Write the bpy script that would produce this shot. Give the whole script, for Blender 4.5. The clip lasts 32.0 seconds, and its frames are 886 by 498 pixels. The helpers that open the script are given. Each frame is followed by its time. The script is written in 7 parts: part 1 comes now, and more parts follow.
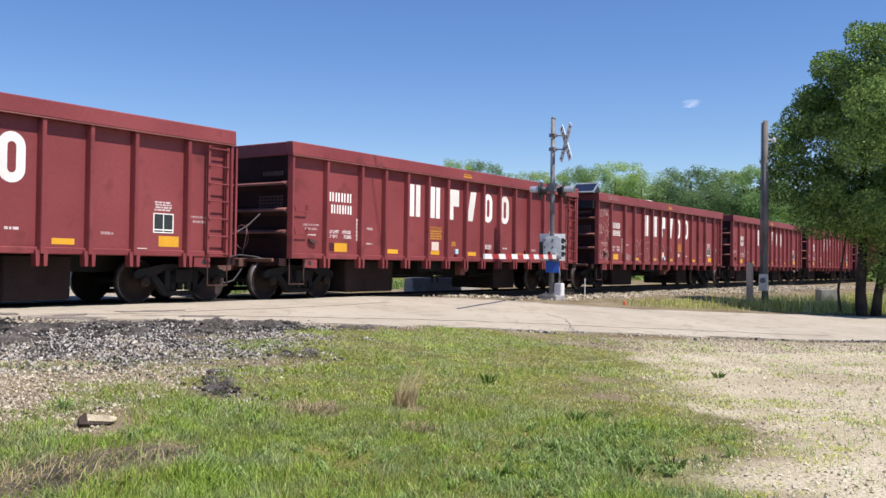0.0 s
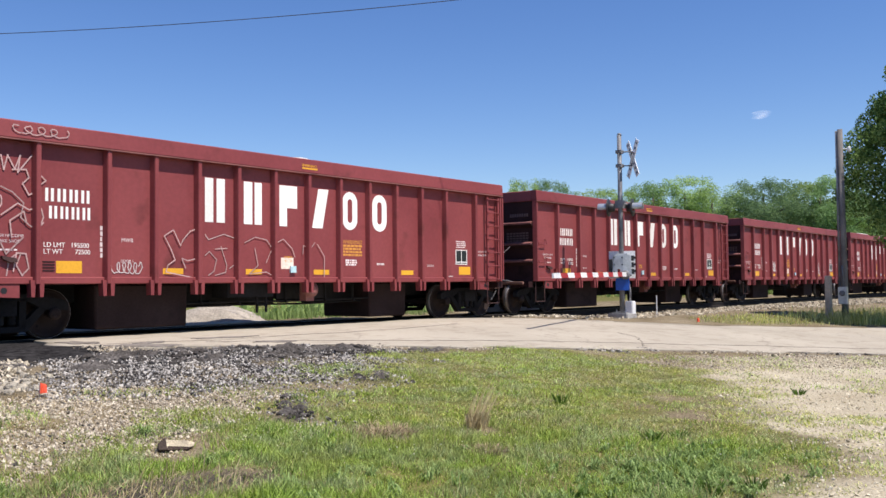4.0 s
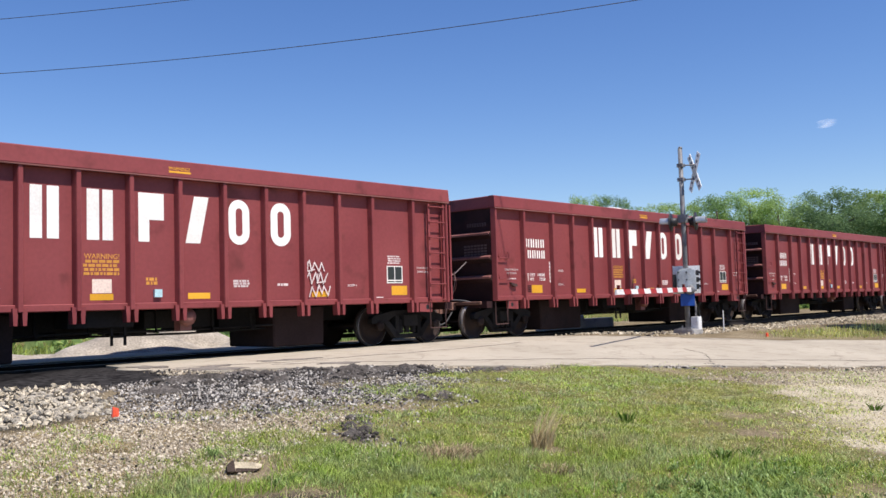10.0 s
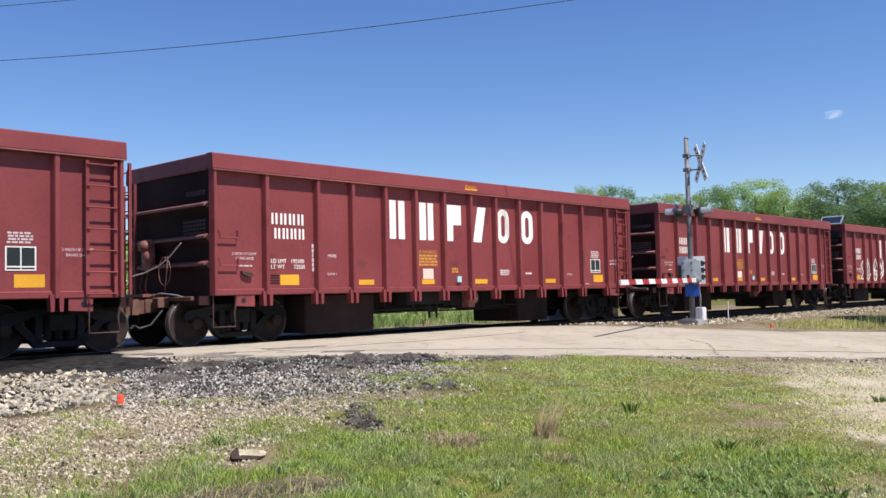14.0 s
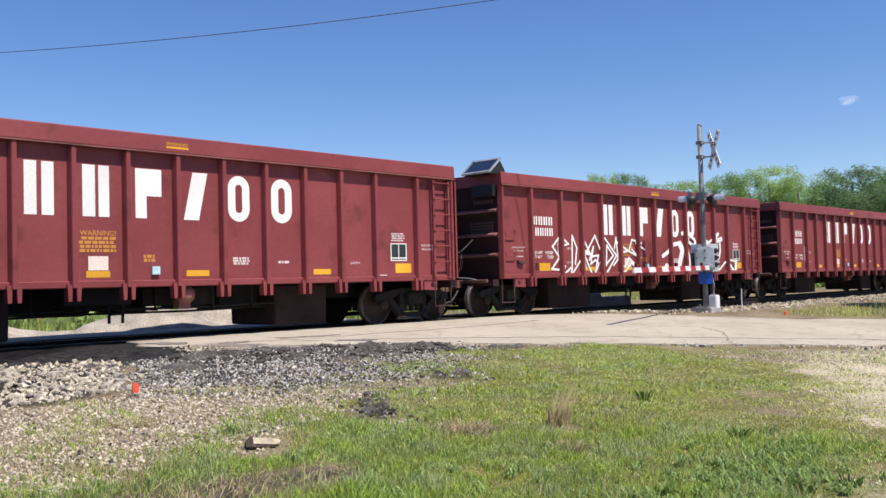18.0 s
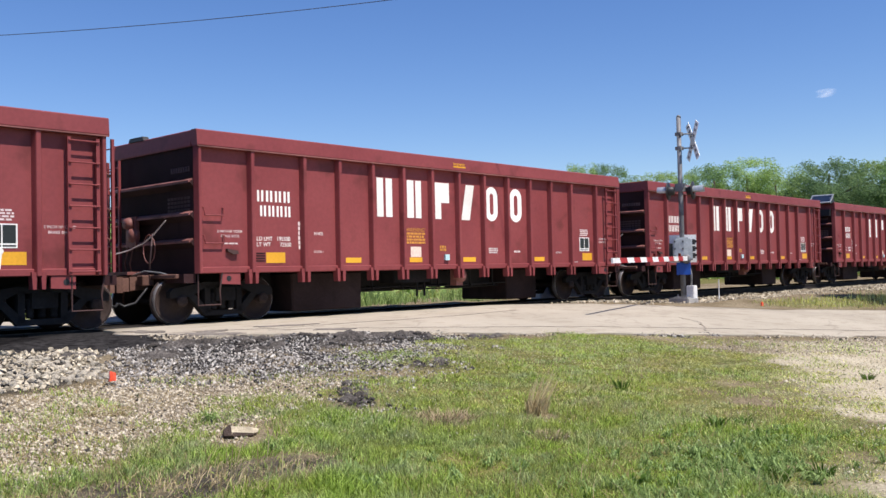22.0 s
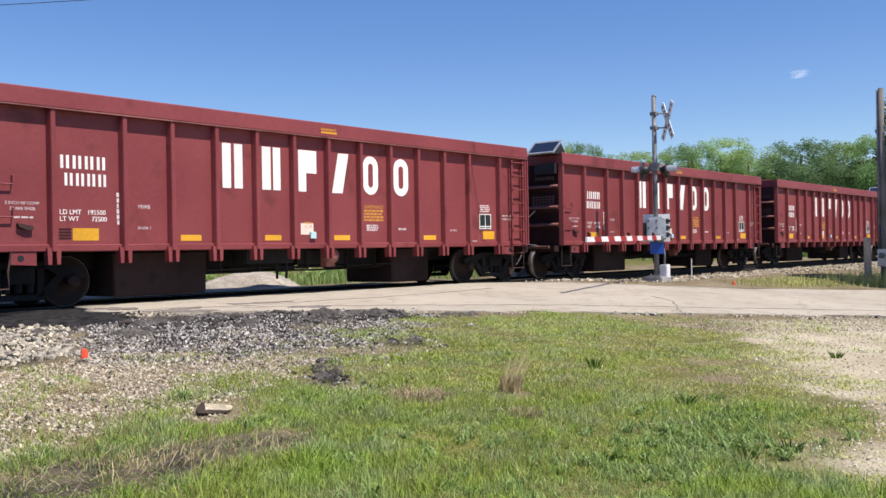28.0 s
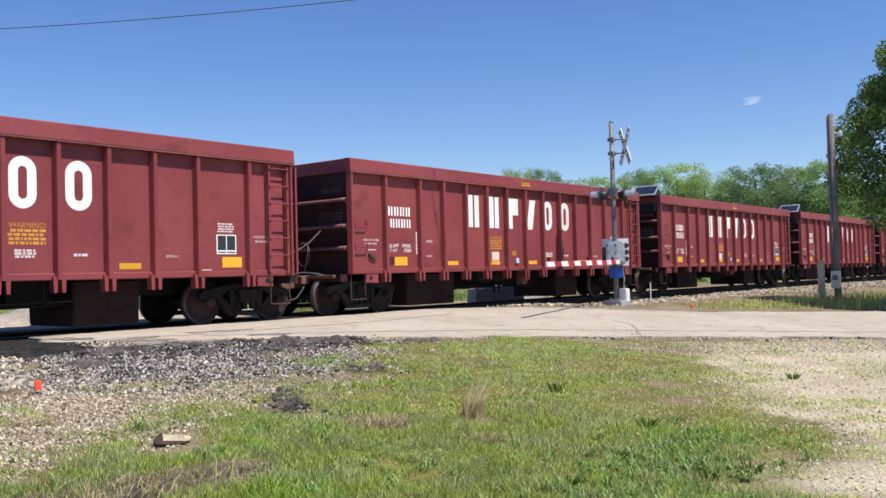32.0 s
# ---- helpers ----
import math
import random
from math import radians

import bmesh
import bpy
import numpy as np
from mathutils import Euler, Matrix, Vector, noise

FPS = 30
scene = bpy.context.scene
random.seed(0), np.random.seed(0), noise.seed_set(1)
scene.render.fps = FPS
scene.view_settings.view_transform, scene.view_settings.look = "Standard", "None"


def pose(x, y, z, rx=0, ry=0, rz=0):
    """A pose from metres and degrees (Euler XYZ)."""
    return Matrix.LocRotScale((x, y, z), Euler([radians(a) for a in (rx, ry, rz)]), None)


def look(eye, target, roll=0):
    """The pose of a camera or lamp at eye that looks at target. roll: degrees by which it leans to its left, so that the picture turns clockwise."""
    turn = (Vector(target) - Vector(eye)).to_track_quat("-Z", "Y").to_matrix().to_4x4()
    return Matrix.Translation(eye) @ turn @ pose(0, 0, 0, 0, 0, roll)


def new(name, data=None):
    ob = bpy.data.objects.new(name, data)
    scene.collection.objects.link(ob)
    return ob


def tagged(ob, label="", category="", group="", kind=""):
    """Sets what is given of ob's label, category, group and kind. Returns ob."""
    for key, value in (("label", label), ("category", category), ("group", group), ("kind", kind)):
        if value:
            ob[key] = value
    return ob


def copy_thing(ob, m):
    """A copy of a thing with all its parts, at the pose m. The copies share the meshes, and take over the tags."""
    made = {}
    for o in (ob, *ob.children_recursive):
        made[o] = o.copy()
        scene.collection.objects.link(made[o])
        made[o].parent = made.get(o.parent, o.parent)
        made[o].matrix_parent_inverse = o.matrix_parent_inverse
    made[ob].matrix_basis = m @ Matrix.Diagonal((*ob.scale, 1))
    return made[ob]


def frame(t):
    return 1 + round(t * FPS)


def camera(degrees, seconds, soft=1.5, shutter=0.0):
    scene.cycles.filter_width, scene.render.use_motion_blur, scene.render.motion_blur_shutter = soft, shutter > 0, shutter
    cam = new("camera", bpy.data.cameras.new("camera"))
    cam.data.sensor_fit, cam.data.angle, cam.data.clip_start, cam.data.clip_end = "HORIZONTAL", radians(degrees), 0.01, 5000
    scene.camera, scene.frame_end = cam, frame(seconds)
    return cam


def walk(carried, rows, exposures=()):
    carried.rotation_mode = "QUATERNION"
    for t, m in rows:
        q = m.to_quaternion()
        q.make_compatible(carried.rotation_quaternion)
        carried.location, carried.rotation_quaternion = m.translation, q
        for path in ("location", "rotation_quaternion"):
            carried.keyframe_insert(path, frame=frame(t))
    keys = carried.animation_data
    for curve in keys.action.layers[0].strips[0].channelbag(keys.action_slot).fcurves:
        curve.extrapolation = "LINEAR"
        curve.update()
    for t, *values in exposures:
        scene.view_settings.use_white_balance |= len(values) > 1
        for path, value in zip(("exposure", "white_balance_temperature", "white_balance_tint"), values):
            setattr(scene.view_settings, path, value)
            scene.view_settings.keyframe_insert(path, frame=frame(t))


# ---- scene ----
EYE = (0.0, 0.0, 0.87)          # the rail heads lie at z = 0, the track runs along x
cam = camera(51.5, 32.0, soft=1.5)
TURNS = [
    (0, 90.94, -0.77, -55.36), (0.5, 90.73, -0.85, -55.41), (1, 90.59, -0.64, -54.98), (1.5, 90.89, -0.44, -54.29), (2, 91.23, -0.07, -53.45),
    (2.5, 92.12, 0.46, -51.96), (3, 92.62, 0.71, -51.04), (3.5, 92.36, 0.58, -50.97), (4, 92.25, 0.59, -51.09), (4.5, 92.35, 0.68, -50.98),
    (6.5, 92.86, 0.73, -49.02), (7, 93.03, 0.76, -48.43), (7.5, 93.19, 0.71, -48.10), (8, 93.09, 0.60, -48.16), (8.5, 92.98, 0.78, -47.93),
    (9, 92.89, 1.10, -48.01), (9.5, 93.28, 1.57, -47.77), (10, 93.53, 1.66, -47.25), (10.5, 93.89, 1.59, -47.10), (11, 94.11, 1.58, -47.09),
    (11.5, 93.82, 1.78, -47.05), (12, 93.52, 1.77, -46.93), (12.5, 93.36, 1.62, -46.77), (13, 93.30, 1.62, -46.81), (13.5, 93.13, 1.45, -46.93),
    (14, 92.86, 1.31, -46.97), (14.5, 92.69, 1.25, -46.86), (16.5, 92.43, 1.04, -46.63), (17, 92.28, 1.07, -46.55), (17.5, 92.08, 1.26, -46.46),
    (18, 92.17, 1.52, -46.19), (18.5, 92.51, 1.65, -46.09), (19, 92.50, 1.28, -46.52), (19.5, 92.15, 0.83, -46.67), (20, 91.73, 0.45, -46.95),
    (20.5, 91.71, 0.72, -47.26), (21, 91.87, 1.27, -47.07), (21.5, 91.75, 1.30, -47.19), (22, 91.48, 1.24, -47.47), (22.5, 91.34, 1.13, -47.68),
    (23, 90.14, 0.33, -49.06), (23.5, 88.57, -0.14, -51.02), (24, 89.54, 1.04, -50.37), (24.5, 91.11, 1.53, -49.29), (25, 91.24, 1.66, -48.48),
    (25.5, 90.01, 0.92, -48.36), (27.5, 90.38, 0.68, -49.18), (28, 90.08, 0.96, -49.03), (28.5, 90.00, 1.26, -48.95), (29, 89.69, 1.27, -49.59),
    (29.5, 90.08, 0.69, -50.35), (30, 90.82, -0.01, -50.97), (30.5, 90.97, 0.63, -50.72), (31, 90.75, 1.27, -50.82), (31.5, 91.52, 1.42, -51.23),
    (32, 91.64, 1.48, -51.46),
]
walk(cam, [(t, pose(*EYE, rx, ry, rz)) for t, rx, ry, rz in TURNS], exposures=[(0, 0.31, 6400, 15), (32, 0.31, 6400, 15)])

# ---- light ----
SUN_AZ, SUN_EL = 174.0, 61.0
sun_way = Vector((math.sin(radians(SUN_AZ)) * math.cos(radians(SUN_EL)), math.cos(radians(SUN_AZ)) * math.cos(radians(SUN_EL)), math.sin(radians(SUN_EL))))
world = bpy.data.worlds.new("sky")
scene.world = world
world.use_nodes = True
wn = world.node_tree.nodes
sky = wn.new("ShaderNodeTexSky")
sky.sky_type, sky.sun_disc = "NISHITA", False
sky.sun_elevation, sky.sun_rotation = radians(SUN_EL), radians(SUN_AZ)
sky.air_density, sky.dust_density, sky.ozone_density = 1.0, 0.05, 4.0
wn["Background"].inputs["Strength"].default_value = 0.107
deep = wn.new("ShaderNodeHueSaturation")
deep.inputs["Saturation"].default_value, deep.inputs["Hue"].default_value = 1.20, 0.510
world.node_tree.links.new(sky.outputs[0], deep.inputs["Color"])
world.node_tree.links.new(deep.outputs[0], wn["Background"].inputs["Color"])
sun = new("sun", bpy.data.lights.new("sun", "SUN"))
sun.data.energy, sun.data.angle, sun.data.color = 5.0, radians(0.6), (1.0, 0.935, 0.83)
sun.matrix_world = look(sun_way * 50, (0, 0, 0))


# ---- materials ----
def material(name, color, rough=0.6, metal=0.0, big=0.6, fine=25.0, vary=0.25, grain=0.2, bump=0.15, tint=None, spots=0.0, spot_color=(0.02, 0.02, 0.02), spec=0.4, shift=True):
    """Paint, metal, stone: base colour varied at two scales, with fine relief and, where asked, stains."""
    m = bpy.data.materials.new(name)
    m.use_nodes = True
    n, l = m.node_tree.nodes, m.node_tree.links
    b = n["Principled BSDF"]
    b.inputs["Roughness"].default_value, b.inputs["Metallic"].default_value = rough, metal
    b.inputs["Specular IOR Level"].default_value = spec
    co = n.new("ShaderNodeTexCoord")
    place = co.outputs["Object"]
    if shift:
        oi, mul, add = n.new("ShaderNodeObjectInfo"), n.new("ShaderNodeMath"), n.new("ShaderNodeVectorMath")
        mul.operation, mul.inputs[1].default_value = "MULTIPLY", 37.0
        l.new(oi.outputs["Random"], mul.inputs[0])
        l.new(place, add.inputs[0])
        l.new(mul.outputs[0], add.inputs[1])
        place = add.outputs[0]

    def noise_at(scale, detail=4.0):
        t = n.new("ShaderNodeTexNoise")
        t.inputs["Scale"].default_value, t.inputs["Detail"].default_value = scale, detail
        l.new(place, t.inputs["Vector"])
        return t.outputs["Fac"]

    def ramp(fac, lo, hi, a, c):
        r = n.new("ShaderNodeValToRGB")
        r.color_ramp.elements[0].position, r.color_ramp.elements[1].position = lo, hi
        r.color_ramp.elements[0].color, r.color_ramp.elements[1].color = (*a, 1), (*c, 1)
        l.new(fac, r.inputs[0])
        return r.outputs[0]

    def mixed(kind, fac, a, c):
        x = n.new("ShaderNodeMix")
        x.data_type, x.blend_type = "RGBA", kind
        for sock, v in ((x.inputs[0], fac), (x.inputs[6], a), (x.inputs[7], c)):
            if hasattr(v, "is_linked"):
                l.new(v, sock)
            else:
                sock.default_value = v
        return x.outputs[2]

    other = tint or tuple(min(1, c * 1.25 + 0.01) for c in color)
    dark = tuple(c * (1 - vary) for c in color)
    col = ramp(noise_at(big), 0.3, 0.7, dark, other)
    g = ramp(noise_at(fine, 5.0), 0.3, 0.7, (1 - grain,) * 3, (1 + grain * 0.3,) * 3)
    col = mixed("MULTIPLY", 1.0, col, g)
    if spots:
        s = ramp(noise_at(big * 3.1, 6.0), 0.62 - spots * 0.2, 0.72, (0, 0, 0), (0.8, 0.8, 0.8))
        col = mixed("MIX", s, col, (*spot_color, 1))
    l.new(col, b.inputs["Base Color"])
    if bump:
        bp = n.new("ShaderNodeBump")
        bp.inputs["Strength"].default_value, bp.inputs["Distance"].default_value = bump, 0.02
        l.new(noise_at(fine * 1.7, 6.0), bp.inputs["Height"])
        l.new(bp.outputs[0], b.inputs["Normal"])
    return m


def leaf_material(name, low, high, glow=0.35, patchy=0.0):
    """Leaves and blades: each island its own green, some light passing through."""
    m = bpy.data.materials.new(name)
    m.use_nodes = True
    n, l = m.node_tree.nodes, m.node_tree.links
    out = n["Material Output"]
    n.remove(n["Principled BSDF"])
    geo, ramp = n.new("ShaderNodeNewGeometry"), n.new("ShaderNodeValToRGB")
    ramp.color_ramp.elements[0].color, ramp.color_ramp.elements[1].color = (*low, 1), (*high, 1)
    l.new(geo.outputs["Random Per Island"], ramp.inputs[0])
    oi, hsv = n.new("ShaderNodeObjectInfo"), n.new("ShaderNodeHueSaturation")
    val = n.new("ShaderNodeMapRange")
    val.inputs[3].default_value, val.inputs[4].default_value = 0.8, 1.2
    l.new(oi.outputs["Random"], val.inputs[0])
    l.new(val.outputs[0], hsv.inputs["Value"])
    l.new(ramp.outputs[0], hsv.inputs["Color"])
    d, t, mix = n.new("ShaderNodeBsdfDiffuse"), n.new("ShaderNodeBsdfTranslucent"), n.new("ShaderNodeMixShader")
    mix.inputs[0].default_value = glow
    col = hsv.outputs[0]
    if patchy:
        co, mx = n.new("ShaderNodeTexCoord"), n.new("ShaderNodeMix")
        mx.data_type = "RGBA"
        for scale, detail, sock, a, b in ((1.1, 4.0, mx.inputs[0], 0.0, 0.5 * patchy), (2.7, 3.0, hsv.inputs["Saturation"], 1.25, 0.8)):
            nz, mr = n.new("ShaderNodeTexNoise"), n.new("ShaderNodeMapRange")
            nz.inputs["Scale"].default_value, nz.inputs["Detail"].default_value = scale, detail
            l.new(co.outputs["Object"], nz.inputs["Vector"])
            mr.inputs[1].default_value, mr.inputs[2].default_value, mr.inputs[3].default_value, mr.inputs[4].default_value = 0.42, 0.72, a, b
            l.new(nz.outputs["Fac"], mr.inputs[0])
            l.new(mr.outputs[0], sock)
        l.new(col, mx.inputs[6])
        mx.inputs[7].default_value = (0.40, 0.31, 0.12, 1)
        col = mx.outputs[2]
    for s in (d, t):
        l.new(col, s.inputs["Color"])
    l.new(d.outputs[0], mix.inputs[1])
    l.new(t.outputs[0], mix.inputs[2])
    l.new(mix.outputs[0], out.inputs[0])
    return m


CAR_RED = material("oxide_red_car_paint", (0.235, 0.047, 0.050), rough=0.55, big=0.5, fine=14, vary=0.12, grain=0.10, bump=0.05, tint=(0.27, 0.062, 0.062), spots=0.12, spot_color=(0.14, 0.032, 0.03), spec=0.3)
CAR_PATCH = material("fresh_dark_red_paint", (0.15, 0.018, 0.022), rough=0.5, vary=0.1, bump=0.0, spec=0.3)
# Car red with shade mixed in, for end sheets, ribs and sills.
CAR_END = material("shade_darkened_red_paint", (0.034, 0.011, 0.012), rough=0.8, vary=0.35, spots=0.3, spot_color=(0.014, 0.008, 0.008), spec=0.2)
# For worn edges, and for strips that imitate sunlit rib tops.
CAR_EDGE = material("worn_and_sunlit_red_steel", (0.26, 0.10, 0.085), rough=0.6, fine=30, vary=0.3, spots=0.4, spot_color=(0.10, 0.04, 0.03))
CAR_STEP = material("scuffed_dark_red_step", (0.075, 0.04, 0.036), rough=0.7, vary=0.35, spots=0.4, spot_color=(0.05, 0.03, 0.028), spec=0.2)
UNDER = material("black_running_gear_grime", (0.023, 0.021, 0.021), rough=0.95, vary=0.4, fine=18, bump=0.3, spec=0.1)
TUB = material("dark_brown_tub_steel", (0.036, 0.0205, 0.0195), rough=0.9, vary=0.35, spots=0.3, spot_color=(0.018, 0.014, 0.014), spec=0.15)
WHEEL = material("rusty_brown_wheel_steel", (0.040, 0.026, 0.022), rough=0.8, vary=0.4, spots=0.4, spot_color=(0.028, 0.019, 0.017), spec=0.15)
TREAD = material("worn_wheel_tread_steel", (0.34, 0.32, 0.31), rough=0.4, metal=0.5, bump=0.05)
WHITE_MARK = material("white_stencil_paint", (0.86, 0.83, 0.76), rough=0.6, vary=0.1, grain=0.1, bump=0.0, spec=0.2)
FADED_MARK = material("faded_white_stencil_paint", (0.70, 0.60, 0.58), rough=0.6, vary=0.2, grain=0.2, bump=0.0, spec=0.2)
GHOST_MARK = material("thin_grey_spray_paint", (0.50, 0.33, 0.31), rough=0.7, vary=0.3, grain=0.3, bump=0.0, spec=0.2)
YELLOW_MARK = material("yellow_reflective_sheet", (0.72, 0.36, 0.02), rough=0.4, vary=0.12, grain=0.1, bump=0.0)
OCHRE_MARK = material("ochre_stencil_paint", (0.60, 0.27, 0.04), rough=0.5, vary=0.2, bump=0.0)
PAPER = material("pale_pink_paper_tag", (0.78, 0.62, 0.52), rough=0.7, vary=0.1, bump=0.0)
BLACK_MARK = material("black_label_plate", (0.022, 0.028, 0.026), rough=0.4, vary=0.2, bump=0.0)
CYAN = material("pale_cyan_plastic_tag", (0.45, 0.66, 0.70), rough=0.4, vary=0.1, bump=0.0)
STEEL = material("galvanised_steel", (0.205, 0.21, 0.22), rough=0.6, metal=0.15, vary=0.45, big=2.6, fine=20, spots=0.45, spot_color=(0.13, 0.11, 0.10))
ALUMINIUM = material("brushed_aluminium_case", (0.55, 0.57, 0.58), rough=0.4, metal=0.6, vary=0.2, big=3.0)
BLACK = material("black_enamel", (0.018, 0.018, 0.02), rough=0.5, vary=0.3)
CASE_GREY = material("blue_grey_case_paint", (0.36, 0.40, 0.44), rough=0.5, vary=0.2, big=3.0)
SIGN_WHITE = material("white_reflective_sheet", (0.78, 0.78, 0.77), rough=0.4, vary=0.06, bump=0.0)
SIGN_RED = material("red_reflective_sheet", (0.42, 0.02, 0.03), rough=0.4, vary=0.1, bump=0.0)
SIGN_BLUE = material("blue_enamel_plate", (0.01, 0.08, 0.42), rough=0.4, vary=0.1, bump=0.0)
LENS_RED = material("dark_red_lens", (0.12, 0.008, 0.01), rough=0.15, vary=0.1, bump=0.0)
SOLAR = material("dark_blue_solar_glass", (0.012, 0.02, 0.04), rough=0.08, vary=0.2, bump=0.0, spec=0.8)
RAIL = material("dark_brown_rail_steel", (0.022, 0.017, 0.015), rough=0.8, vary=0.3, spec=0.2)
RAIL_TOP = material("worn_rail_head", (0.07, 0.062, 0.056), rough=0.5, metal=0.4, bump=0.03)
TIE = material("creosoted_timber_tie", (0.016, 0.013, 0.012), rough=1.0, vary=0.4, fine=12, bump=0.5, spec=0.0)
CONCRETE = material("weathered_grey_concrete", (0.36, 0.35, 0.33), rough=0.9, vary=0.25, big=1.2, spots=0.2, spot_color=(0.2, 0.19, 0.18))
POLE_WOOD = material("weathered_grey_brown_timber", (0.20, 0.185, 0.172), rough=0.9, vary=0.35, big=1.5, fine=20, bump=0.4)
POST_WOOD = material("pale_weathered_timber", (0.46, 0.38, 0.30), rough=0.9, vary=0.3, big=2.0, bump=0.4)
LOG_WOOD = material("split_pale_timber", (0.54, 0.46, 0.32), rough=0.9, vary=0.35, big=8.0, fine=40, bump=0.5)
BARK = material("dark_furrowed_bark", (0.055, 0.042, 0.033), rough=0.95, vary=0.4, big=3.0, fine=15, bump=0.8)
CABLE = material("grey_black_cable_sheath", (0.05, 0.05, 0.055), rough=0.6, bump=0.0)
ORANGE = material("orange_marker_plastic", (0.85, 0.10, 0.04), rough=0.5, vary=0.1, bump=0.0)
BALLAST_LOAD = material("pale_limestone_load", (0.62, 0.60, 0.56), rough=0.9, vary=0.25, big=3.0, fine=14, grain=0.5, bump=1.0)
LEAF_NEAR = leaf_material("fresh_oak_leaf", (0.065, 0.125, 0.036), (0.29, 0.41, 0.13), 0.26)
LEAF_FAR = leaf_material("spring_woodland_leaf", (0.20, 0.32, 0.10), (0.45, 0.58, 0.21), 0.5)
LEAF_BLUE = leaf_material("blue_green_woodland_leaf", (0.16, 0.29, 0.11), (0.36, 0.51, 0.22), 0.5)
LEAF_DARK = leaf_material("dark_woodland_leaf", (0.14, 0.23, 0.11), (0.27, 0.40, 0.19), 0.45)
BLADE = leaf_material("spring_grass_blade", (0.06, 0.115, 0.018), (0.72, 0.88, 0.34), 0.46, 0.55)
BLADE_DRY = leaf_material("dry_straw_blade", (0.36, 0.28, 0.14), (0.66, 0.55, 0.33), 0.25)
STRAW_DARK = leaf_material("weathered_straw", (0.10, 0.075, 0.04), (0.56, 0.44, 0.28), 0.2)
BLADE_OLIVE = leaf_material("olive_grass_blade", (0.17, 0.21, 0.045), (0.92, 0.92, 0.44), 0.45, 0.4)
COUPLER = material("rust_brown_coupler_steel", (0.20, 0.105, 0.08), rough=0.85, vary=0.4, spots=0.5, spot_color=(0.05, 0.03, 0.025), spec=0.15)
DARK_ASPHALT = material("dark_patched_asphalt", (0.030, 0.026, 0.023), rough=1.0, big=1.2, fine=40, vary=0.35, grain=0.3, bump=0.5, spec=0.0, shift=False)
SEAM = material("dusty_tar_seam", (0.24, 0.215, 0.18), rough=1.0, vary=0.4, big=2.0, bump=0.2, spec=0.0)
WORN_PATCH = material("grey_worn_asphalt_patch", (0.235, 0.21, 0.18), rough=1.0, vary=0.4, big=2.5, fine=50, grain=0.3, bump=0.4, spec=0.0, shift=False)
# Stencil tone dimmed to match the shade painted into the ends.
END_MARK = material("dim_paint_for_shaded_end", (0.13, 0.085, 0.083), rough=0.8, vary=0.3, bump=0.0, spec=0.1)
PETAL = leaf_material("pale_yellow_flower", (0.70, 0.68, 0.42), (0.85, 0.84, 0.66), 0.2)
BARK_DARK = material("dark_log_bark", (0.06, 0.04, 0.03), rough=0.95, big=6.0, fine=40, vary=0.4, bump=0.6)
WEED_PALE = leaf_material("pale_weed_leaf", (0.085, 0.155, 0.035), (0.40, 0.53, 0.20))
WEED = leaf_material("dark_weed_leaf", (0.05, 0.10, 0.018), (0.15, 0.25, 0.045))


def stone_material(name, low, high, dark_share=0.1, dark=(0.05, 0.048, 0.045)):
    m = bpy.data.materials.new(name)
    m.use_nodes = True
    n, l = m.node_tree.nodes, m.node_tree.links
    b = n["Principled BSDF"]
    b.inputs["Roughness"].default_value, b.inputs["Specular IOR Level"].default_value = 0.9, 0.25
    geo, r = n.new("ShaderNodeNewGeometry"), n.new("ShaderNodeValToRGB")
    r.color_ramp.elements[0].position, r.color_ramp.elements[1].position = dark_share, 1.0
    r.color_ramp.elements[0].color, r.color_ramp.elements[1].color = (*low, 1), (*high, 1)
    e = r.color_ramp.elements.new(max(0.001, dark_share - 0.02))
    e.color = (*dark, 1)
    l.new(geo.outputs["Random Per Island"], r.inputs[0])
    l.new(r.outputs[0], b.inputs["Base Color"])
    return m


STONE = stone_material("crushed_limestone", (0.22, 0.18, 0.125), (0.66, 0.58, 0.44), 0.05)
STONE_GREY = stone_material("grey_crushed_stone", (0.12, 0.11, 0.098), (0.64, 0.60, 0.53), 0.28, (0.045, 0.041, 0.039))
STONE_PALE = stone_material("pale_tan_limestone_lump", (0.22, 0.185, 0.125), (0.68, 0.60, 0.45), 0.10)
STONE_DRIVE = stone_material("pale_drive_limestone", (0.36, 0.31, 0.21), (0.76, 0.69, 0.52), 0.015)
CINDER = stone_material("black_asphalt_crumb", (0.02, 0.019, 0.018), (0.10, 0.095, 0.09), 0.02)


# ---- helpers for shapes ----
def ob_from(name, bm, mat, parent=None, label=""):
    me = bpy.data.meshes.new(name)
    bm.normal_update()
    bm.to_mesh(me)
    bm.free()
    me.materials.append(mat)
    o = new(name, me)
    if parent:
        o.parent = parent
    if label:
        o["label"] = label
    return o


def part(name, bm, mat, parent, label=""):
    return ob_from(name, bm, mat, parent, label)


def thing(name, at=(0, 0, 0), turn=0.0):
    e = new(name)
    e.empty_display_size = 0.3
    e.matrix_world = pose(*at, 0, 0, turn)
    return e


def box(bm, x0, x1, y0, y1, z0, z1, m=None):
    vs = [bm.verts.new((x, y, z)) for x in (x0, x1) for y in (y0, y1) for z in (z0, z1)]
    if m:
        for v in vs:
            v.co = m @ v.co
    for f in ((0, 1, 3, 2), (4, 6, 7, 5), (0, 4, 5, 1), (2, 3, 7, 6), (0, 2, 6, 4), (1, 5, 7, 3)):
        bm.faces.new([vs[i] for i in f])
    return vs


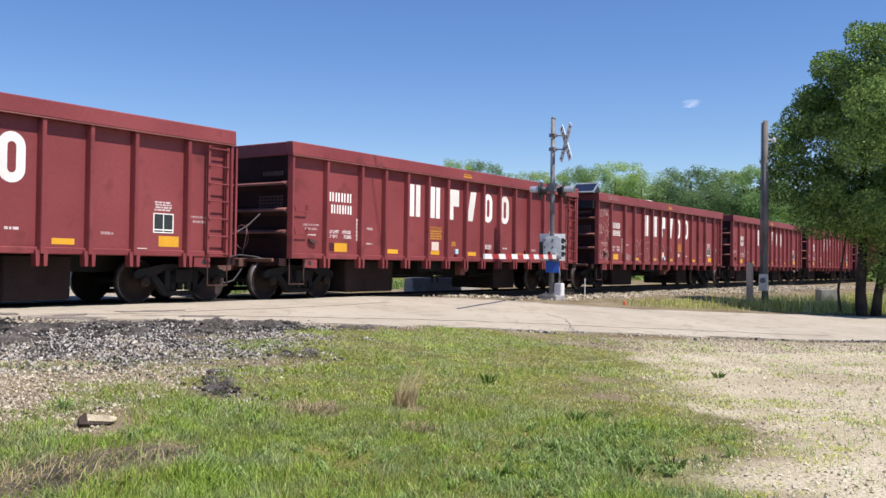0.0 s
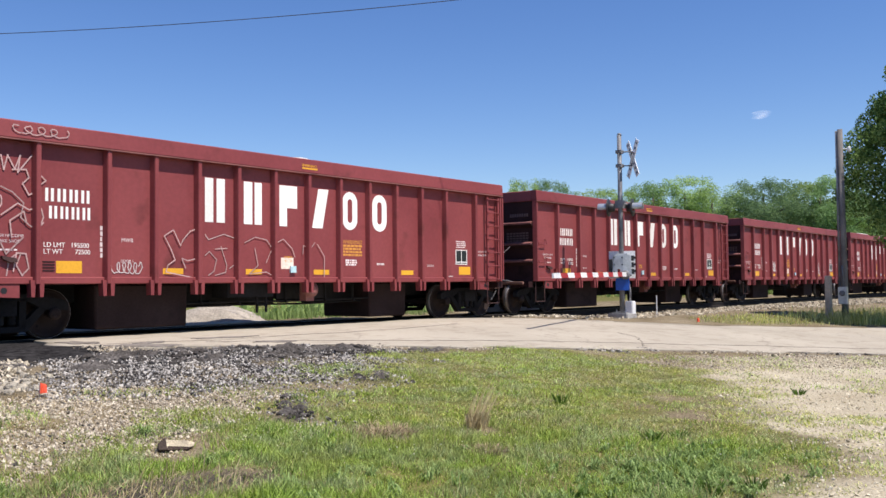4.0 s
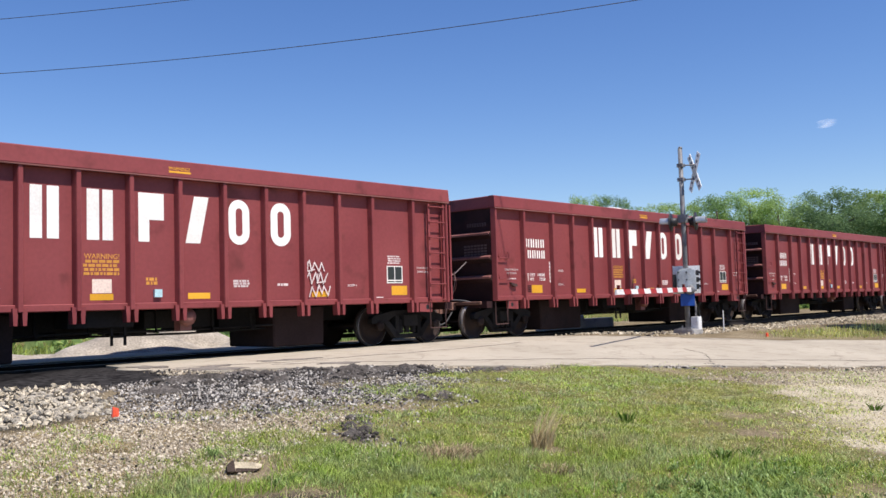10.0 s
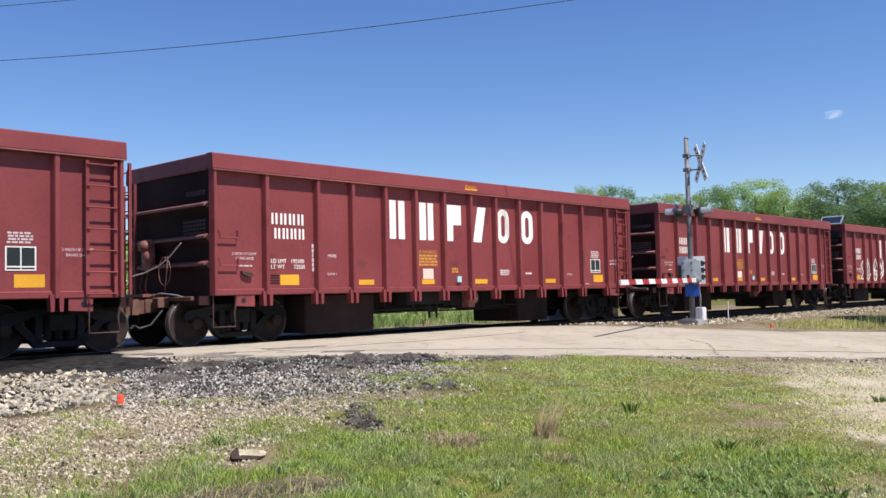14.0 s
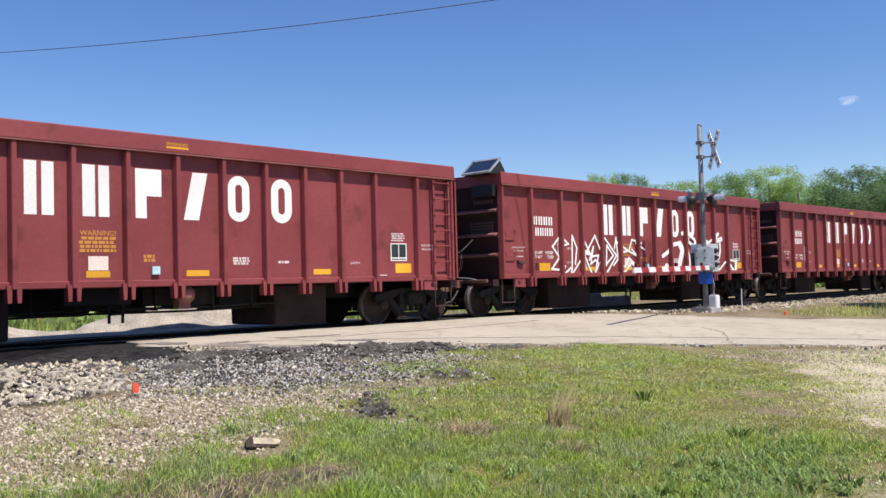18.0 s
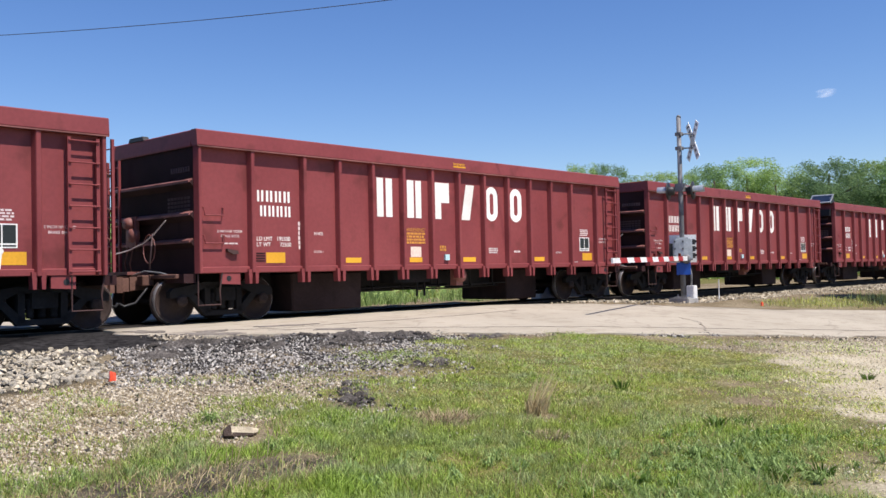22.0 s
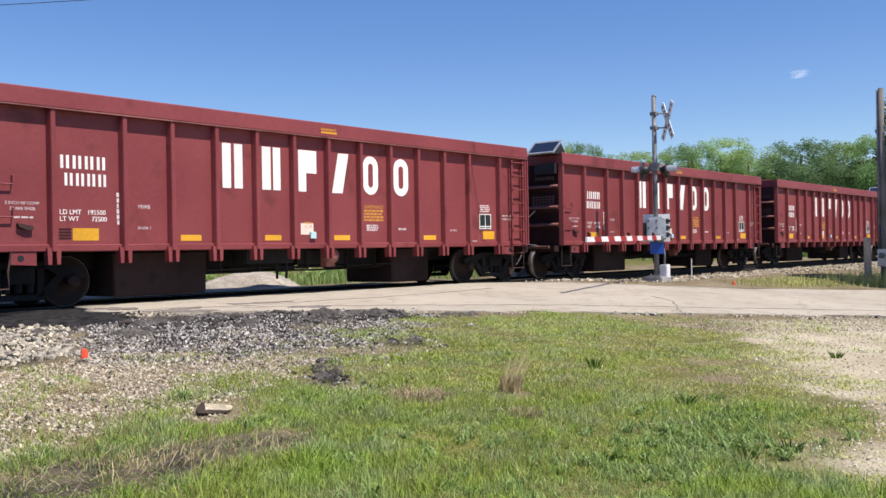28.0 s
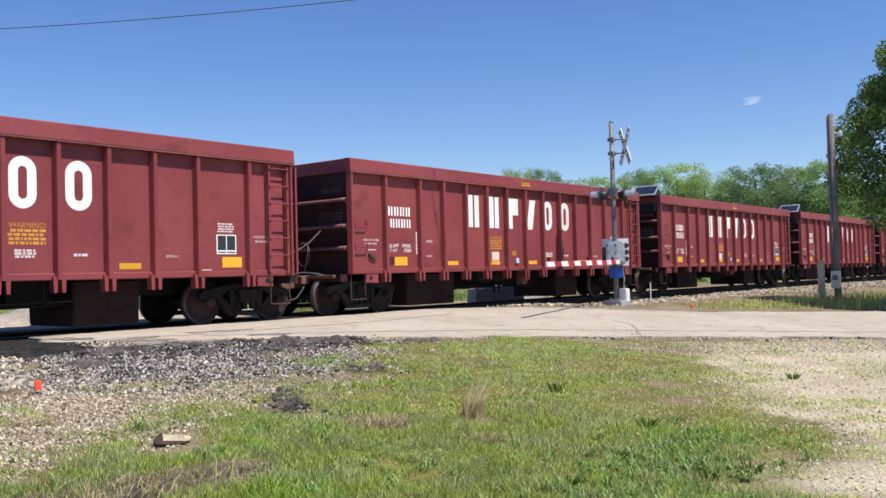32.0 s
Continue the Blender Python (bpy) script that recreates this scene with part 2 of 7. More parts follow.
def slab(bm, outline, lo, hi, axis="y"):
    """An outline of (a, b) pairs, made solid between lo and hi along the axis."""
    put = {"y": lambda a, b, c: (a, c, b), "x": lambda a, b, c: (c, a, b), "z": lambda a, b, c: (a, b, c)}[axis]
    p = [bm.verts.new(put(a, b, lo)) for a, b in outline]
    q = [bm.verts.new(put(a, b, hi)) for a, b in outline]
    bm.faces.new(p)
    bm.faces.new(list(reversed(q)))
    for i in range(len(p)):
        j = (i + 1) % len(p)
        bm.faces.new((p[j], p[i], q[i], q[j]))


def tube(bm, path, r, seg=8, r_end=None, caps=True):
    """A round bar along a path of points."""
    pts = [Vector(p) for p in path]
    rings = []
    for i, p in enumerate(pts):
        d = (pts[min(i + 1, len(pts) - 1)] - pts[max(i - 1, 0)]).normalized()
        u = d.orthogonal().normalized() if i == 0 else (u - d * u.dot(d)).normalized()
        v = d.cross(u)
        rr = r if r_end is None else r + (r_end - r) * i / (len(pts) - 1)
        rings.append([bm.verts.new(p + (u * math.cos(a) + v * math.sin(a)) * rr) for a in (2 * math.pi * k / seg for k in range(seg))])
    for a, b in zip(rings, rings[1:]):
        for k in range(seg):
            f = bm.faces.new((a[k], a[(k + 1) % seg], b[(k + 1) % seg], b[k]))
            f.smooth = seg > 6
    if caps:
        bm.faces.new(list(reversed(rings[0])))
        bm.faces.new(rings[-1])


def lathe(bm, profile, seg=20, axis="y", at=(0, 0, 0), caps=True):
    """A profile of (along, radius) turned about an axis."""
    rings = []
    for h, r in profile:
        ring = []
        for k in range(seg):
            a = 2 * math.pi * k / seg
            c, s = r * math.cos(a), r * math.sin(a)
            p = {"y": (c, h, s), "z": (c, s, h), "x": (h, c, s)}[axis]
            ring.append(bm.verts.new(Vector(at) + Vector(p)))
        rings.append(ring)
    for a, b in zip(rings, rings[1:]):
        for k in range(seg):
            bm.faces.new((a[k], a[(k + 1) % seg], b[(k + 1) % seg], b[k])).smooth = True
    for ring in (rings[0], rings[-1]) if caps else ():
        bm.faces.new(ring)
    bmesh.ops.recalc_face_normals(bm, faces=bm.faces[:])


def mesh_from(name, verts, faces, mat, smooth=False):
    """A joined mesh of many equal pieces: verts (n, 3), faces (m, k)."""
    me = bpy.data.meshes.new(name)
    verts, faces = np.asarray(verts, np.float32), np.asarray(faces, np.int32)
    k = faces.shape[1]
    me.vertices.add(len(verts))
    me.vertices.foreach_set("co", verts.ravel())
    me.loops.add(faces.size)
    me.loops.foreach_set("vertex_index", faces.ravel())
    me.polygons.add(len(faces))
    me.polygons.foreach_set("loop_start", np.arange(len(faces), dtype=np.int32) * k)
    me.polygons.foreach_set("use_smooth", np.full(len(faces), smooth))
    me.update(calc_edges=True)
    me.materials.append(mat)
    return me


rng = np.random.default_rng(5)
LATTICE = rng.random((64, 64))


def soft_noise(x, y, size):
    """Smooth noise from 0 to 1 with cells of that size."""
    u, v = np.asarray(x) / size, np.asarray(y) / size
    i, j = np.floor(u).astype(int), np.floor(v).astype(int)
    a, b = u - i, v - j
    a, b = a * a * (3 - 2 * a), b * b * (3 - 2 * b)
    t = lambda p, q: LATTICE[p % 64, q % 64]
    return (t(i, j) * (1 - a) + t(i + 1, j) * a) * (1 - b) + (t(i, j + 1) * (1 - a) + t(i + 1, j + 1) * a) * b


def step(a):
    a = np.clip(a, 0, 1)
    return a * a * (3 - 2 * a)


def ground_z(x, y):
    """The lie of the land: the meadow falls away from the track towards the viewer; the trackbed is a low bank outside the crossing."""
    z = -0.10 - 0.55 * (1 - step((np.asarray(y) - 3) / 10.0))
    z = z - 0.25 * step((np.asarray(y) - 22) / 12.0) + 0.3 * step((np.asarray(y) - 60) / 60.0)
    return z


def inside(x, y, poly):
    """Signed distance to a closed outline, positive within it."""
    x, y = np.asarray(x, float), np.asarray(y, float)
    d, odd = np.full(x.shape, 1e9), np.zeros(x.shape, bool)
    for (ax, ay), (bx, by) in zip(poly, poly[1:] + poly[:1]):
        ex, ey = bx - ax, by - ay
        t = np.clip(((x - ax) * ex + (y - ay) * ey) / (ex * ex + ey * ey + 1e-9), 0, 1)
        d = np.minimum(d, np.hypot(x - ax - t * ex, y - ay - t * ey))
        cross = (ay > y) != (by > y)
        with np.errstate(divide="ignore", invalid="ignore"):
            odd ^= cross & (x < (bx - ax) * (y - ay) / (by - ay) + ax)
    return np.where(odd, d, -d)


def trackbed(x, y):
    """The bed is level with the road near the crossing and a little lower to either side of it."""
    near = step((y - 11.9) / 0.9) * step((21.0 - y) / 1.5)
    low = np.clip(step((3.6 - x) / 2.0) + step((x - 22.5) / 2.0), 0, 1)
    return near * (0.035 * (1 - step((x - 7.6) / 0.8)) + 0.04 * step((y - 12.3) / 1.0) * step((15.6 - y) / 0.5) - 0.14 * low)


MEADOW = [(2.7, 7.0), (3.4, 6.8), (4.7, 7.3), (5.6, 7.6), (6.6, 7.8), (8.6, 9.0), (11.5, 10.2), (13.2, 9.5), (14.4, 8.4), (15.2, 7.4), (14.2, 6.4), (12.4, 5.5), (10.9, 4.7), (9.8, 3.9), (9.1, 3.2), (8.5, 2.85), (7.7, 2.6), (6.5, 2.45), (1, -3), (-9, -3), (-6, 5), (0, 7.3)]
VERGE = [(23.8, 10.2), (24.6, 9.0), (27, 7.9), (32, 5.2), (40, 0.5), (62, -14), (80, 4), (50, 8.8), (36, 9.8), (28, 10.8), (25, 11.2)]
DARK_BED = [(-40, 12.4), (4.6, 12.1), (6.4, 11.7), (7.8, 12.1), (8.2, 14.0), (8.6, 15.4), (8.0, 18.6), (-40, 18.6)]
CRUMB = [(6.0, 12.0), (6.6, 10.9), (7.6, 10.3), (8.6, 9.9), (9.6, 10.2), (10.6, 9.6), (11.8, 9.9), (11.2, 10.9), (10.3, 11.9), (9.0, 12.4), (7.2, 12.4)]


ROAD_EDGES = [((8.2, 15.45), (18.8, 15.45)), ((7.6, 14.4), (19.8, 14.3)), ((7.35, 13.1), (20.6, 13.0)), ((9.0, 12.35), (21.1, 11.8)), ((11.1, 11.05), (21.6, 10.6)), ((13.2, 9.6), (22.6, 9.5)), ((16.0, 7.75), (25.6, 7.9)), ((18.4, 5.85), (28.6, 6.3)), ((21.4, 3.35), (31.8, 4.7)), ((28, -3), (39, -1)), ((45, -20), (56, -17))]
ROAD_LINE = [a for a, b in ROAD_EDGES] + [b for a, b in reversed(ROAD_EDGES)]


BANKS = [(8.2, 11.8, 0.9, 0.42, 0.05), (9.1, 11.4, 0.95, 0.45, 0.07), (10.0, 11.1, 0.75, 0.4, 0.06), (10.8, 10.7, 0.6, 0.35, 0.05), (9.1, 10.3, 0.75, 0.34, 0.06), (7.3, 11.9, 0.7, 0.32, 0.04), (8.1, 10.9, 0.5, 0.28, 0.04), (11.9, 10.0, 0.5, 0.24, 0.03), (8.8, 8.3, 0.40, 0.30, 0.05), (6.36, 7.05, 0.18, 0.26, 0.05), (6.65, 7.38, 0.2, 0.26, 0.05), (6.95, 7.72, 0.18, 0.22, 0.05), (5.5, 11.7, 0.5, 0.3, 0.03), (6.5, 11.0, 0.5, 0.3, 0.03)]


def bank_share(x, y):
    """How far a place lies on one of the banks of broken asphalt, and how high it is."""
    share, high = np.zeros(np.shape(x)), np.zeros(np.shape(x))
    for cx, cy, rx, ry, h in BANKS:
        d = np.clip(1 - ((np.asarray(x) - cx) / rx) ** 2 - ((np.asarray(y) - cy) / ry) ** 2, 0, 1)
        share, high = np.maximum(share, d), np.maximum(high, h * d * (0.5 + soft_noise(x, y, 0.5)))
    return share, high


def relief(x, y):
    """The ground with its small bumps; it lies under the road slab and meets the slab's edge."""
    d = inside(x, y, ROAD_LINE)
    calm = step((-d - 0.1) / 0.9)
    bumps = 0.05 * (soft_noise(x, y, 1.3) - 0.5) + 0.03 * (soft_noise(x, y, 0.4) - 0.5)
    return ground_z(x, y) + bumps * calm + bank_share(x, y)[1] + trackbed(x, y) - 0.10 * step((d - 0.25) / 0.4)


GREY_BED = [(4.6, 9.2), (5.4, 8.2), (7.5, 8.2), (9.3, 8.6), (11.3, 9.7), (11.6, 10.3), (10.2, 11.7), (9.0, 12.4), (6.8, 12.5), (5.9, 11.6)]
DRIVE = [(6.3, 2.3), (7.7, 2.6), (9.0, 3.1), (9.8, 3.9), (11.0, 4.8), (12.6, 5.7), (14.4, 6.6), (15.4, 7.3), (18.3, 5.7), (21.2, 3.2), (24, -3), (10, -6), (4.0, -0.5), (4.6, 1.2)]


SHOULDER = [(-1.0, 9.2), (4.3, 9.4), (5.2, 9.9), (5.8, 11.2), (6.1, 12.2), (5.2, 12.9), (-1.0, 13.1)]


BARE = [(2.5, 5.75, 0.75, 0.36), (3.4, 5.58, 0.65, 0.34), (4.2, 5.55, 0.55, 0.26), (6.4, 5.85, 0.42, 0.3), (6.5, 4.72, 0.26, 0.2), (4.55, 6.5, 0.38, 0.26), (7.4, 5.48, 0.2, 0.14), (6.3, 7.0, 0.3, 0.5), (4.9, 6.9, 0.4, 0.3), (8.2, 3.55, 0.3, 0.12), (10.4, 4.3, 0.4, 0.2)]


def meadow_share(x, y):
    n = soft_noise(x, y, 0.9) - 0.5 + 0.6 * (soft_noise(x + 9, y, 0.25) - 0.5)
    bare = sum(np.exp(-((x - cx) / rx) ** 2 - ((y - cy) / ry) ** 2) for cx, cy, rx, ry in BARE)
    bare = bare + sum(np.exp(-((x - cx) / rx) ** 2 - ((y - cy) / ry) ** 2) for cx, cy, rx, ry in BARE[:3])
    return np.maximum(step((inside(x, y, MEADOW) + 1.5 * n + 0.45) / 1.0) * np.clip(1 - 1.3 * bare * (0.75 + n), 0, 1), 0.75 * step((inside(x, y, VERGE) + 1.2 * n + 0.1) / 1.2))


def ground_sheet():
    """One sheet to the horizon, fine where the viewer stands."""
    def axis_steps(lo, hi, fine, far):
        s = list(np.arange(lo, hi, fine))
        up, d = hi, fine
        while up < far:
            d *= 1.28
            s.append(up)
            up += d
        low, d = lo, fine
        while low > -far:
            d *= 1.28
            low -= d
            s.insert(0, low)
        return np.array(s)
    xs, ys = axis_steps(-4, 36, 0.16, 1600), axis_steps(-2, 26, 0.16, 1600)
    X, Y = np.meshgrid(xs, ys, indexing="ij")
    Z = relief(X, Y)
    far = np.hypot(X, Y)
    Z += np.clip(far - 260, 0, 900) * 0.004
    nx, ny = X.shape
    v = np.stack([X, Y, Z], -1).reshape(-1, 3)
    i = np.arange((nx - 1) * (ny - 1)).reshape(nx - 1, ny - 1)
    a = (np.arange(nx - 1)[:, None] * ny + np.arange(ny - 1)[None]).ravel()
    f = np.stack([a, a + ny, a + ny + 1, a + 1], 1)
    m = bpy.data.materials.new("meadow_gravel_and_earth")
    me = mesh_from("ground", v, f, m, True)
    green = np.maximum(meadow_share(X, Y), step((Y - 23.5 - 3 * soft_noise(X, Y, 6)) / 4.0) * 0.9)
    green = np.maximum(green, step((np.hypot(X - 20, Y - 10) - 60) / 30))
    n1 = soft_noise(X, Y, 0.7)
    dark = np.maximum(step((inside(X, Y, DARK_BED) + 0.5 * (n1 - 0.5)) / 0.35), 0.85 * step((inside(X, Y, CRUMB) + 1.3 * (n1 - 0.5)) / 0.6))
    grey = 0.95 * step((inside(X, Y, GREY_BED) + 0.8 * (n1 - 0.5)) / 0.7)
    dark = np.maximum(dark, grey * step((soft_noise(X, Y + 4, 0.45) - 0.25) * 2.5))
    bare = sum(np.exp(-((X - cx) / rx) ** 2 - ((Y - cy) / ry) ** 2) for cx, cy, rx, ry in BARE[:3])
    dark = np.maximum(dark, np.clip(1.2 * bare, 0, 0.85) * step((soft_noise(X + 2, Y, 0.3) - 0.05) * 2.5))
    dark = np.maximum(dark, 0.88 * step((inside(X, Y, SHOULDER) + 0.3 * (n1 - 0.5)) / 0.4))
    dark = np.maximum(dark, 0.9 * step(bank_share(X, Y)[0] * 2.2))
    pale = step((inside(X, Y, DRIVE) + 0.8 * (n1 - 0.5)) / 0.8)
    # Shadow of the train on the trackbed, painted into the ground colour.
    train_shade = step((7.4 - X) / 0.6) * step((Y - 12.9 - 1.05 * (X - 5.2) + 0.5 * (n1 - 0.5)) / 0.3)
    for key, val in (("green", green), ("dark", dark), ("pale", pale), ("train_shade", train_shade)):
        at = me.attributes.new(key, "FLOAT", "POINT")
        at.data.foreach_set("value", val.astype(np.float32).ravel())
    m.use_nodes = True
    n, l = m.node_tree.nodes, m.node_tree.links
    b = n["Principled BSDF"]
    b.inputs["Roughness"].default_value, b.inputs["Specular IOR Level"].default_value = 1.0, 0.0
    co = n.new("ShaderNodeTexCoord")

    def noise_at(scale, detail=5.0):
        t = n.new("ShaderNodeTexNoise")
        t.inputs["Scale"].default_value, t.inputs["Detail"].default_value = scale, detail
        l.new(co.outputs["Object"], t.inputs["Vector"])
        return t.outputs["Fac"]

    def ramp(fac, lo, hi, p, q):
        r = n.new("ShaderNodeValToRGB")
        r.color_ramp.elements[0].position, r.color_ramp.elements[1].position = lo, hi
        r.color_ramp.elements[0].color, r.color_ramp.elements[1].color = (*p, 1), (*q, 1)
        l.new(fac, r.inputs[0])
        return r.outputs[0]

    def mix(fac, p, q, kind="MIX"):
        x = n.new("ShaderNodeMix")
        x.data_type, x.blend_type = "RGBA", kind
        if hasattr(fac, "is_linked"):
            l.new(fac, x.inputs[0])
        else:
            x.inputs[0].default_value = fac
        l.new(p, x.inputs[6])
        l.new(q, x.inputs[7])
        return x.outputs[2]

    def attr(key):
        t = n.new("ShaderNodeAttribute")
        t.attribute_name = key
        return t.outputs["Fac"]

    gravel = mix(1.0, ramp(noise_at(0.9), 0.3, 0.7, (0.21, 0.165, 0.10), (0.37, 0.31, 0.21)), ramp(noise_at(38, 3), 0.32, 0.68, (0.30, 0.295, 0.28), (1.1, 1.1, 1.1)), "MULTIPLY")
    turf = mix(1.0, ramp(noise_at(1.6), 0.3, 0.7, (0.10, 0.12, 0.035), (0.25, 0.225, 0.09)), ramp(noise_at(30, 3), 0.3, 0.7, (0.5, 0.5, 0.5), (1.1, 1.1, 1.0)), "MULTIPLY")
    drive = mix(1.0, ramp(noise_at(0.8), 0.3, 0.7, (0.44, 0.38, 0.265), (0.61, 0.55, 0.41)), ramp(noise_at(42, 3), 0.32, 0.68, (0.55, 0.54, 0.52), (1.1, 1.1, 1.1)), "MULTIPLY")
    gravel = mix(attr("pale"), gravel, drive)
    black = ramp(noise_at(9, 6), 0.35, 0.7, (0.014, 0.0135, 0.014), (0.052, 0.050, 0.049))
    # Almost black inside the painted train shadow.
    black = mix(attr("train_shade"), black, ramp(noise_at(7, 6), 0.35, 0.75, (0.006, 0.006, 0.0065), (0.026, 0.025, 0.025)))
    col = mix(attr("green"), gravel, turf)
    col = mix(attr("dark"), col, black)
    l.new(col, b.inputs["Base Color"])
    bp = n.new("ShaderNodeBump")
    bp.inputs["Strength"].default_value, bp.inputs["Distance"].default_value = 0.8, 0.03
    l.new(noise_at(26, 6), bp.inputs["Height"])
    l.new(bp.outputs[0], b.inputs["Normal"])
    return tagged(new("ground", me), "meadow, gravel and earth sloping down from the railway", "ground", kind="structure")


ground_sheet()

ROAD = bpy.data.materials.new("worn_pale_asphalt")


def road_material(m):
    m.use_nodes = True
    n, l = m.node_tree.nodes, m.node_tree.links
    b = n["Principled BSDF"]
    b.inputs["Roughness"].default_value, b.inputs["Specular IOR Level"].default_value = 1.0, 0.05
    co = n.new("ShaderNodeTexCoord")
    cols = []
    for scale, lo, hi, p, q in ((0.55, 0.3, 0.7, (0.395, 0.352, 0.276), (0.465, 0.418, 0.332)), (60.0, 0.3, 0.7, (0.84, 0.84, 0.84), (1.05, 1.05, 1.05)), (2.6, 0.36, 0.46, (0.86, 0.85, 0.84), (1.0, 1.0, 1.0))):
        t, r = n.new("ShaderNodeTexNoise"), n.new("ShaderNodeValToRGB")
        t.inputs["Scale"].default_value, t.inputs["Detail"].default_value = scale, 5.0
        l.new(co.outputs["Object"], t.inputs["Vector"])
        r.color_ramp.elements[0].position, r.color_ramp.elements[1].position = lo, hi
        r.color_ramp.elements[0].color, r.color_ramp.elements[1].color = (*p, 1), (*q, 1)
        l.new(t.outputs["Fac"], r.inputs[0])
        cols.append(r.outputs[0])
    col = cols[0]
    for c in cols[1:]:
        x = n.new("ShaderNodeMix")
        x.data_type, x.blend_type = "RGBA", "MULTIPLY"
        x.inputs[0].default_value = 1.0
        l.new(col, x.inputs[6])
        l.new(c, x.inputs[7])
        col = x.outputs[2]
    v, r = n.new("ShaderNodeTexVoronoi"), n.new("ShaderNodeValToRGB")
    v.feature = "DISTANCE_TO_EDGE"
    v.inputs["Scale"].default_value = 0.32
    warp, add = n.new("ShaderNodeTexNoise"), n.new("ShaderNodeVectorMath")
    warp.inputs["Scale"].default_value = 1.3
    l.new(co.outputs["Object"], warp.inputs["Vector"])
    l.new(co.outputs["Object"], add.inputs[0])
    l.new(warp.outputs["Color"], add.inputs[1])
    l.new(add.outputs[0], v.inputs["Vector"])
    r.color_ramp.elements[0].position, r.color_ramp.elements[1].position = 0.003, 0.009
    r.color_ramp.elements[0].color, r.color_ramp.elements[1].color = (0.45, 0.44, 0.42, 1), (1, 1, 1, 1)
    l.new(v.outputs["Distance"], r.inputs[0])
    x = n.new("ShaderNodeMix")
    x.data_type, x.blend_type = "RGBA", "MULTIPLY"
    x.inputs[0].default_value = 0.35
    l.new(col, x.inputs[6])
    l.new(r.outputs[0], x.inputs[7])
    l.new(x.outputs[2], b.inputs["Base Color"])
    bp, t = n.new("ShaderNodeBump"), n.new("ShaderNodeTexNoise")
    t.inputs["Scale"].default_value = 70.0
    l.new(co.outputs["Object"], t.inputs["Vector"])
    bp.inputs["Strength"].default_value, bp.inputs["Distance"].default_value = 0.4, 0.01
    l.new(t.outputs["Fac"], bp.inputs["Height"])
    l.new(bp.outputs[0], b.inputs["Normal"])


road_material(ROAD)
BACK_EDGES = [((4.6, 17.75), (16.6, 17.75)), ((-2, 24), (9, 26)), ((-14, 38), (-3, 40)), ((-40, 70), (-29, 72))]


def road_z(x, y):
    return float(ground_z(x, y)) + 0.022 + 0.012 * (float(soft_noise(x, y, 1.1)) - 0.5) + 0.073 * float(step((y - 11.5) / 3.0)) * float(step((22 - y) / 3.0))


def road_strip(name, edges, label, sub=16, across=24):
    pts = []
    for (a, b), (c, d) in zip(edges, edges[1:]):
        for k in range(sub):
            t = k / sub
            pts.append(((a[0] + (c[0] - a[0]) * t, a[1] + (c[1] - a[1]) * t), (b[0] + (d[0] - b[0]) * t, b[1] + (d[1] - b[1]) * t)))
    pts.append(edges[-1])
    bm = bmesh.new()
    rows = []
    for i, (a, b) in enumerate(pts):
        row = []
        for k in range(across + 1):
            t = k / across
            x, y = a[0] + (b[0] - a[0]) * t, a[1] + (b[1] - a[1]) * t
            if k in (0, across):
                x += 0.45 * (float(soft_noise(x * 1.7, y * 1.7, 0.8)) - 0.5)
                y += 0.35 * (float(soft_noise(x * 1.7 + 20, y * 1.7, 0.8)) - 0.5)
            z = road_z(x, y)
            row.append(bm.verts.new((x, y, z)))
        rows.append(row)
    for p, q in zip(rows, rows[1:]):
        for k in range(across):
            bm.faces.new((p[k], q[k], q[k + 1], p[k + 1]))
    rim = [r[0] for r in rows] + rows[-1][1:-1] + [r[-1] for r in reversed(rows)] + list(reversed(rows[0][1:-1]))
    low = [bm.verts.new(v.co - Vector((0, 0, 0.14))) for v in rim]
    for i in range(len(rim)):
        j = (i + 1) % len(rim)
        bm.faces.new((rim[i], rim[j], low[j], low[i]))
    bmesh.ops.recalc_face_normals(bm, faces=bm.faces[:])
    for f in bm.faces:
        f.smooth = abs(f.normal.z) > 0.7
    return tagged(ob_from(name, bm, ROAD), label, "road", kind="structure")


road_strip("road", ROAD_EDGES, "cracked pale asphalt road running up to the railway crossing")
road_strip("road_beyond", BACK_EDGES, "pale asphalt road going on beyond the railway crossing", across=10)

def seams():
    """Open cracks along the lip of the road and across it."""
    r = random.Random(12)
    for line in ([(9.6, 12.9), (11.6, 11.75), (13.7, 10.3), (16.4, 8.6), (18.9, 6.75), (21.8, 4.3)], [(8.1, 13.5), (10.0, 13.1), (13.0, 12.9), (17.2, 13.2)], [(16.2, 8.2), (17.6, 8.9), (18.2, 9.8)]):
        bm = bmesh.new()
        prev = None
        for (a, b), (c, d) in zip(line, line[1:]):
            for k in range(14):
                t = k / 14
                x, y = a + (c - a) * t + r.gauss(0, 0.02), b + (d - b) * t + 0.18 * (float(soft_noise(a + (c - a) * t, b + (d - b) * t, 0.6)) - 0.5) + r.gauss(0, 0.02)
                w = r.uniform(0.004, 0.022)
                row = [bm.verts.new((x - w * 0.6, y - w, road_z(x, y) + 0.006)), bm.verts.new((x + w * 0.6, y + w, road_z(x, y) + 0.006))]
                if prev:
                    bm.faces.new((prev[0], row[0], row[1], prev[1]))
                prev = row
        bm.normal_update()
        bmesh.ops.solidify(bm, geom=bm.faces[:], thickness=0.004)
        tagged(ob_from("road_crack", bm, SEAM), "dark tar-filled crack in the asphalt road", "crack", "cracks of the road", kind="structure")


seams()


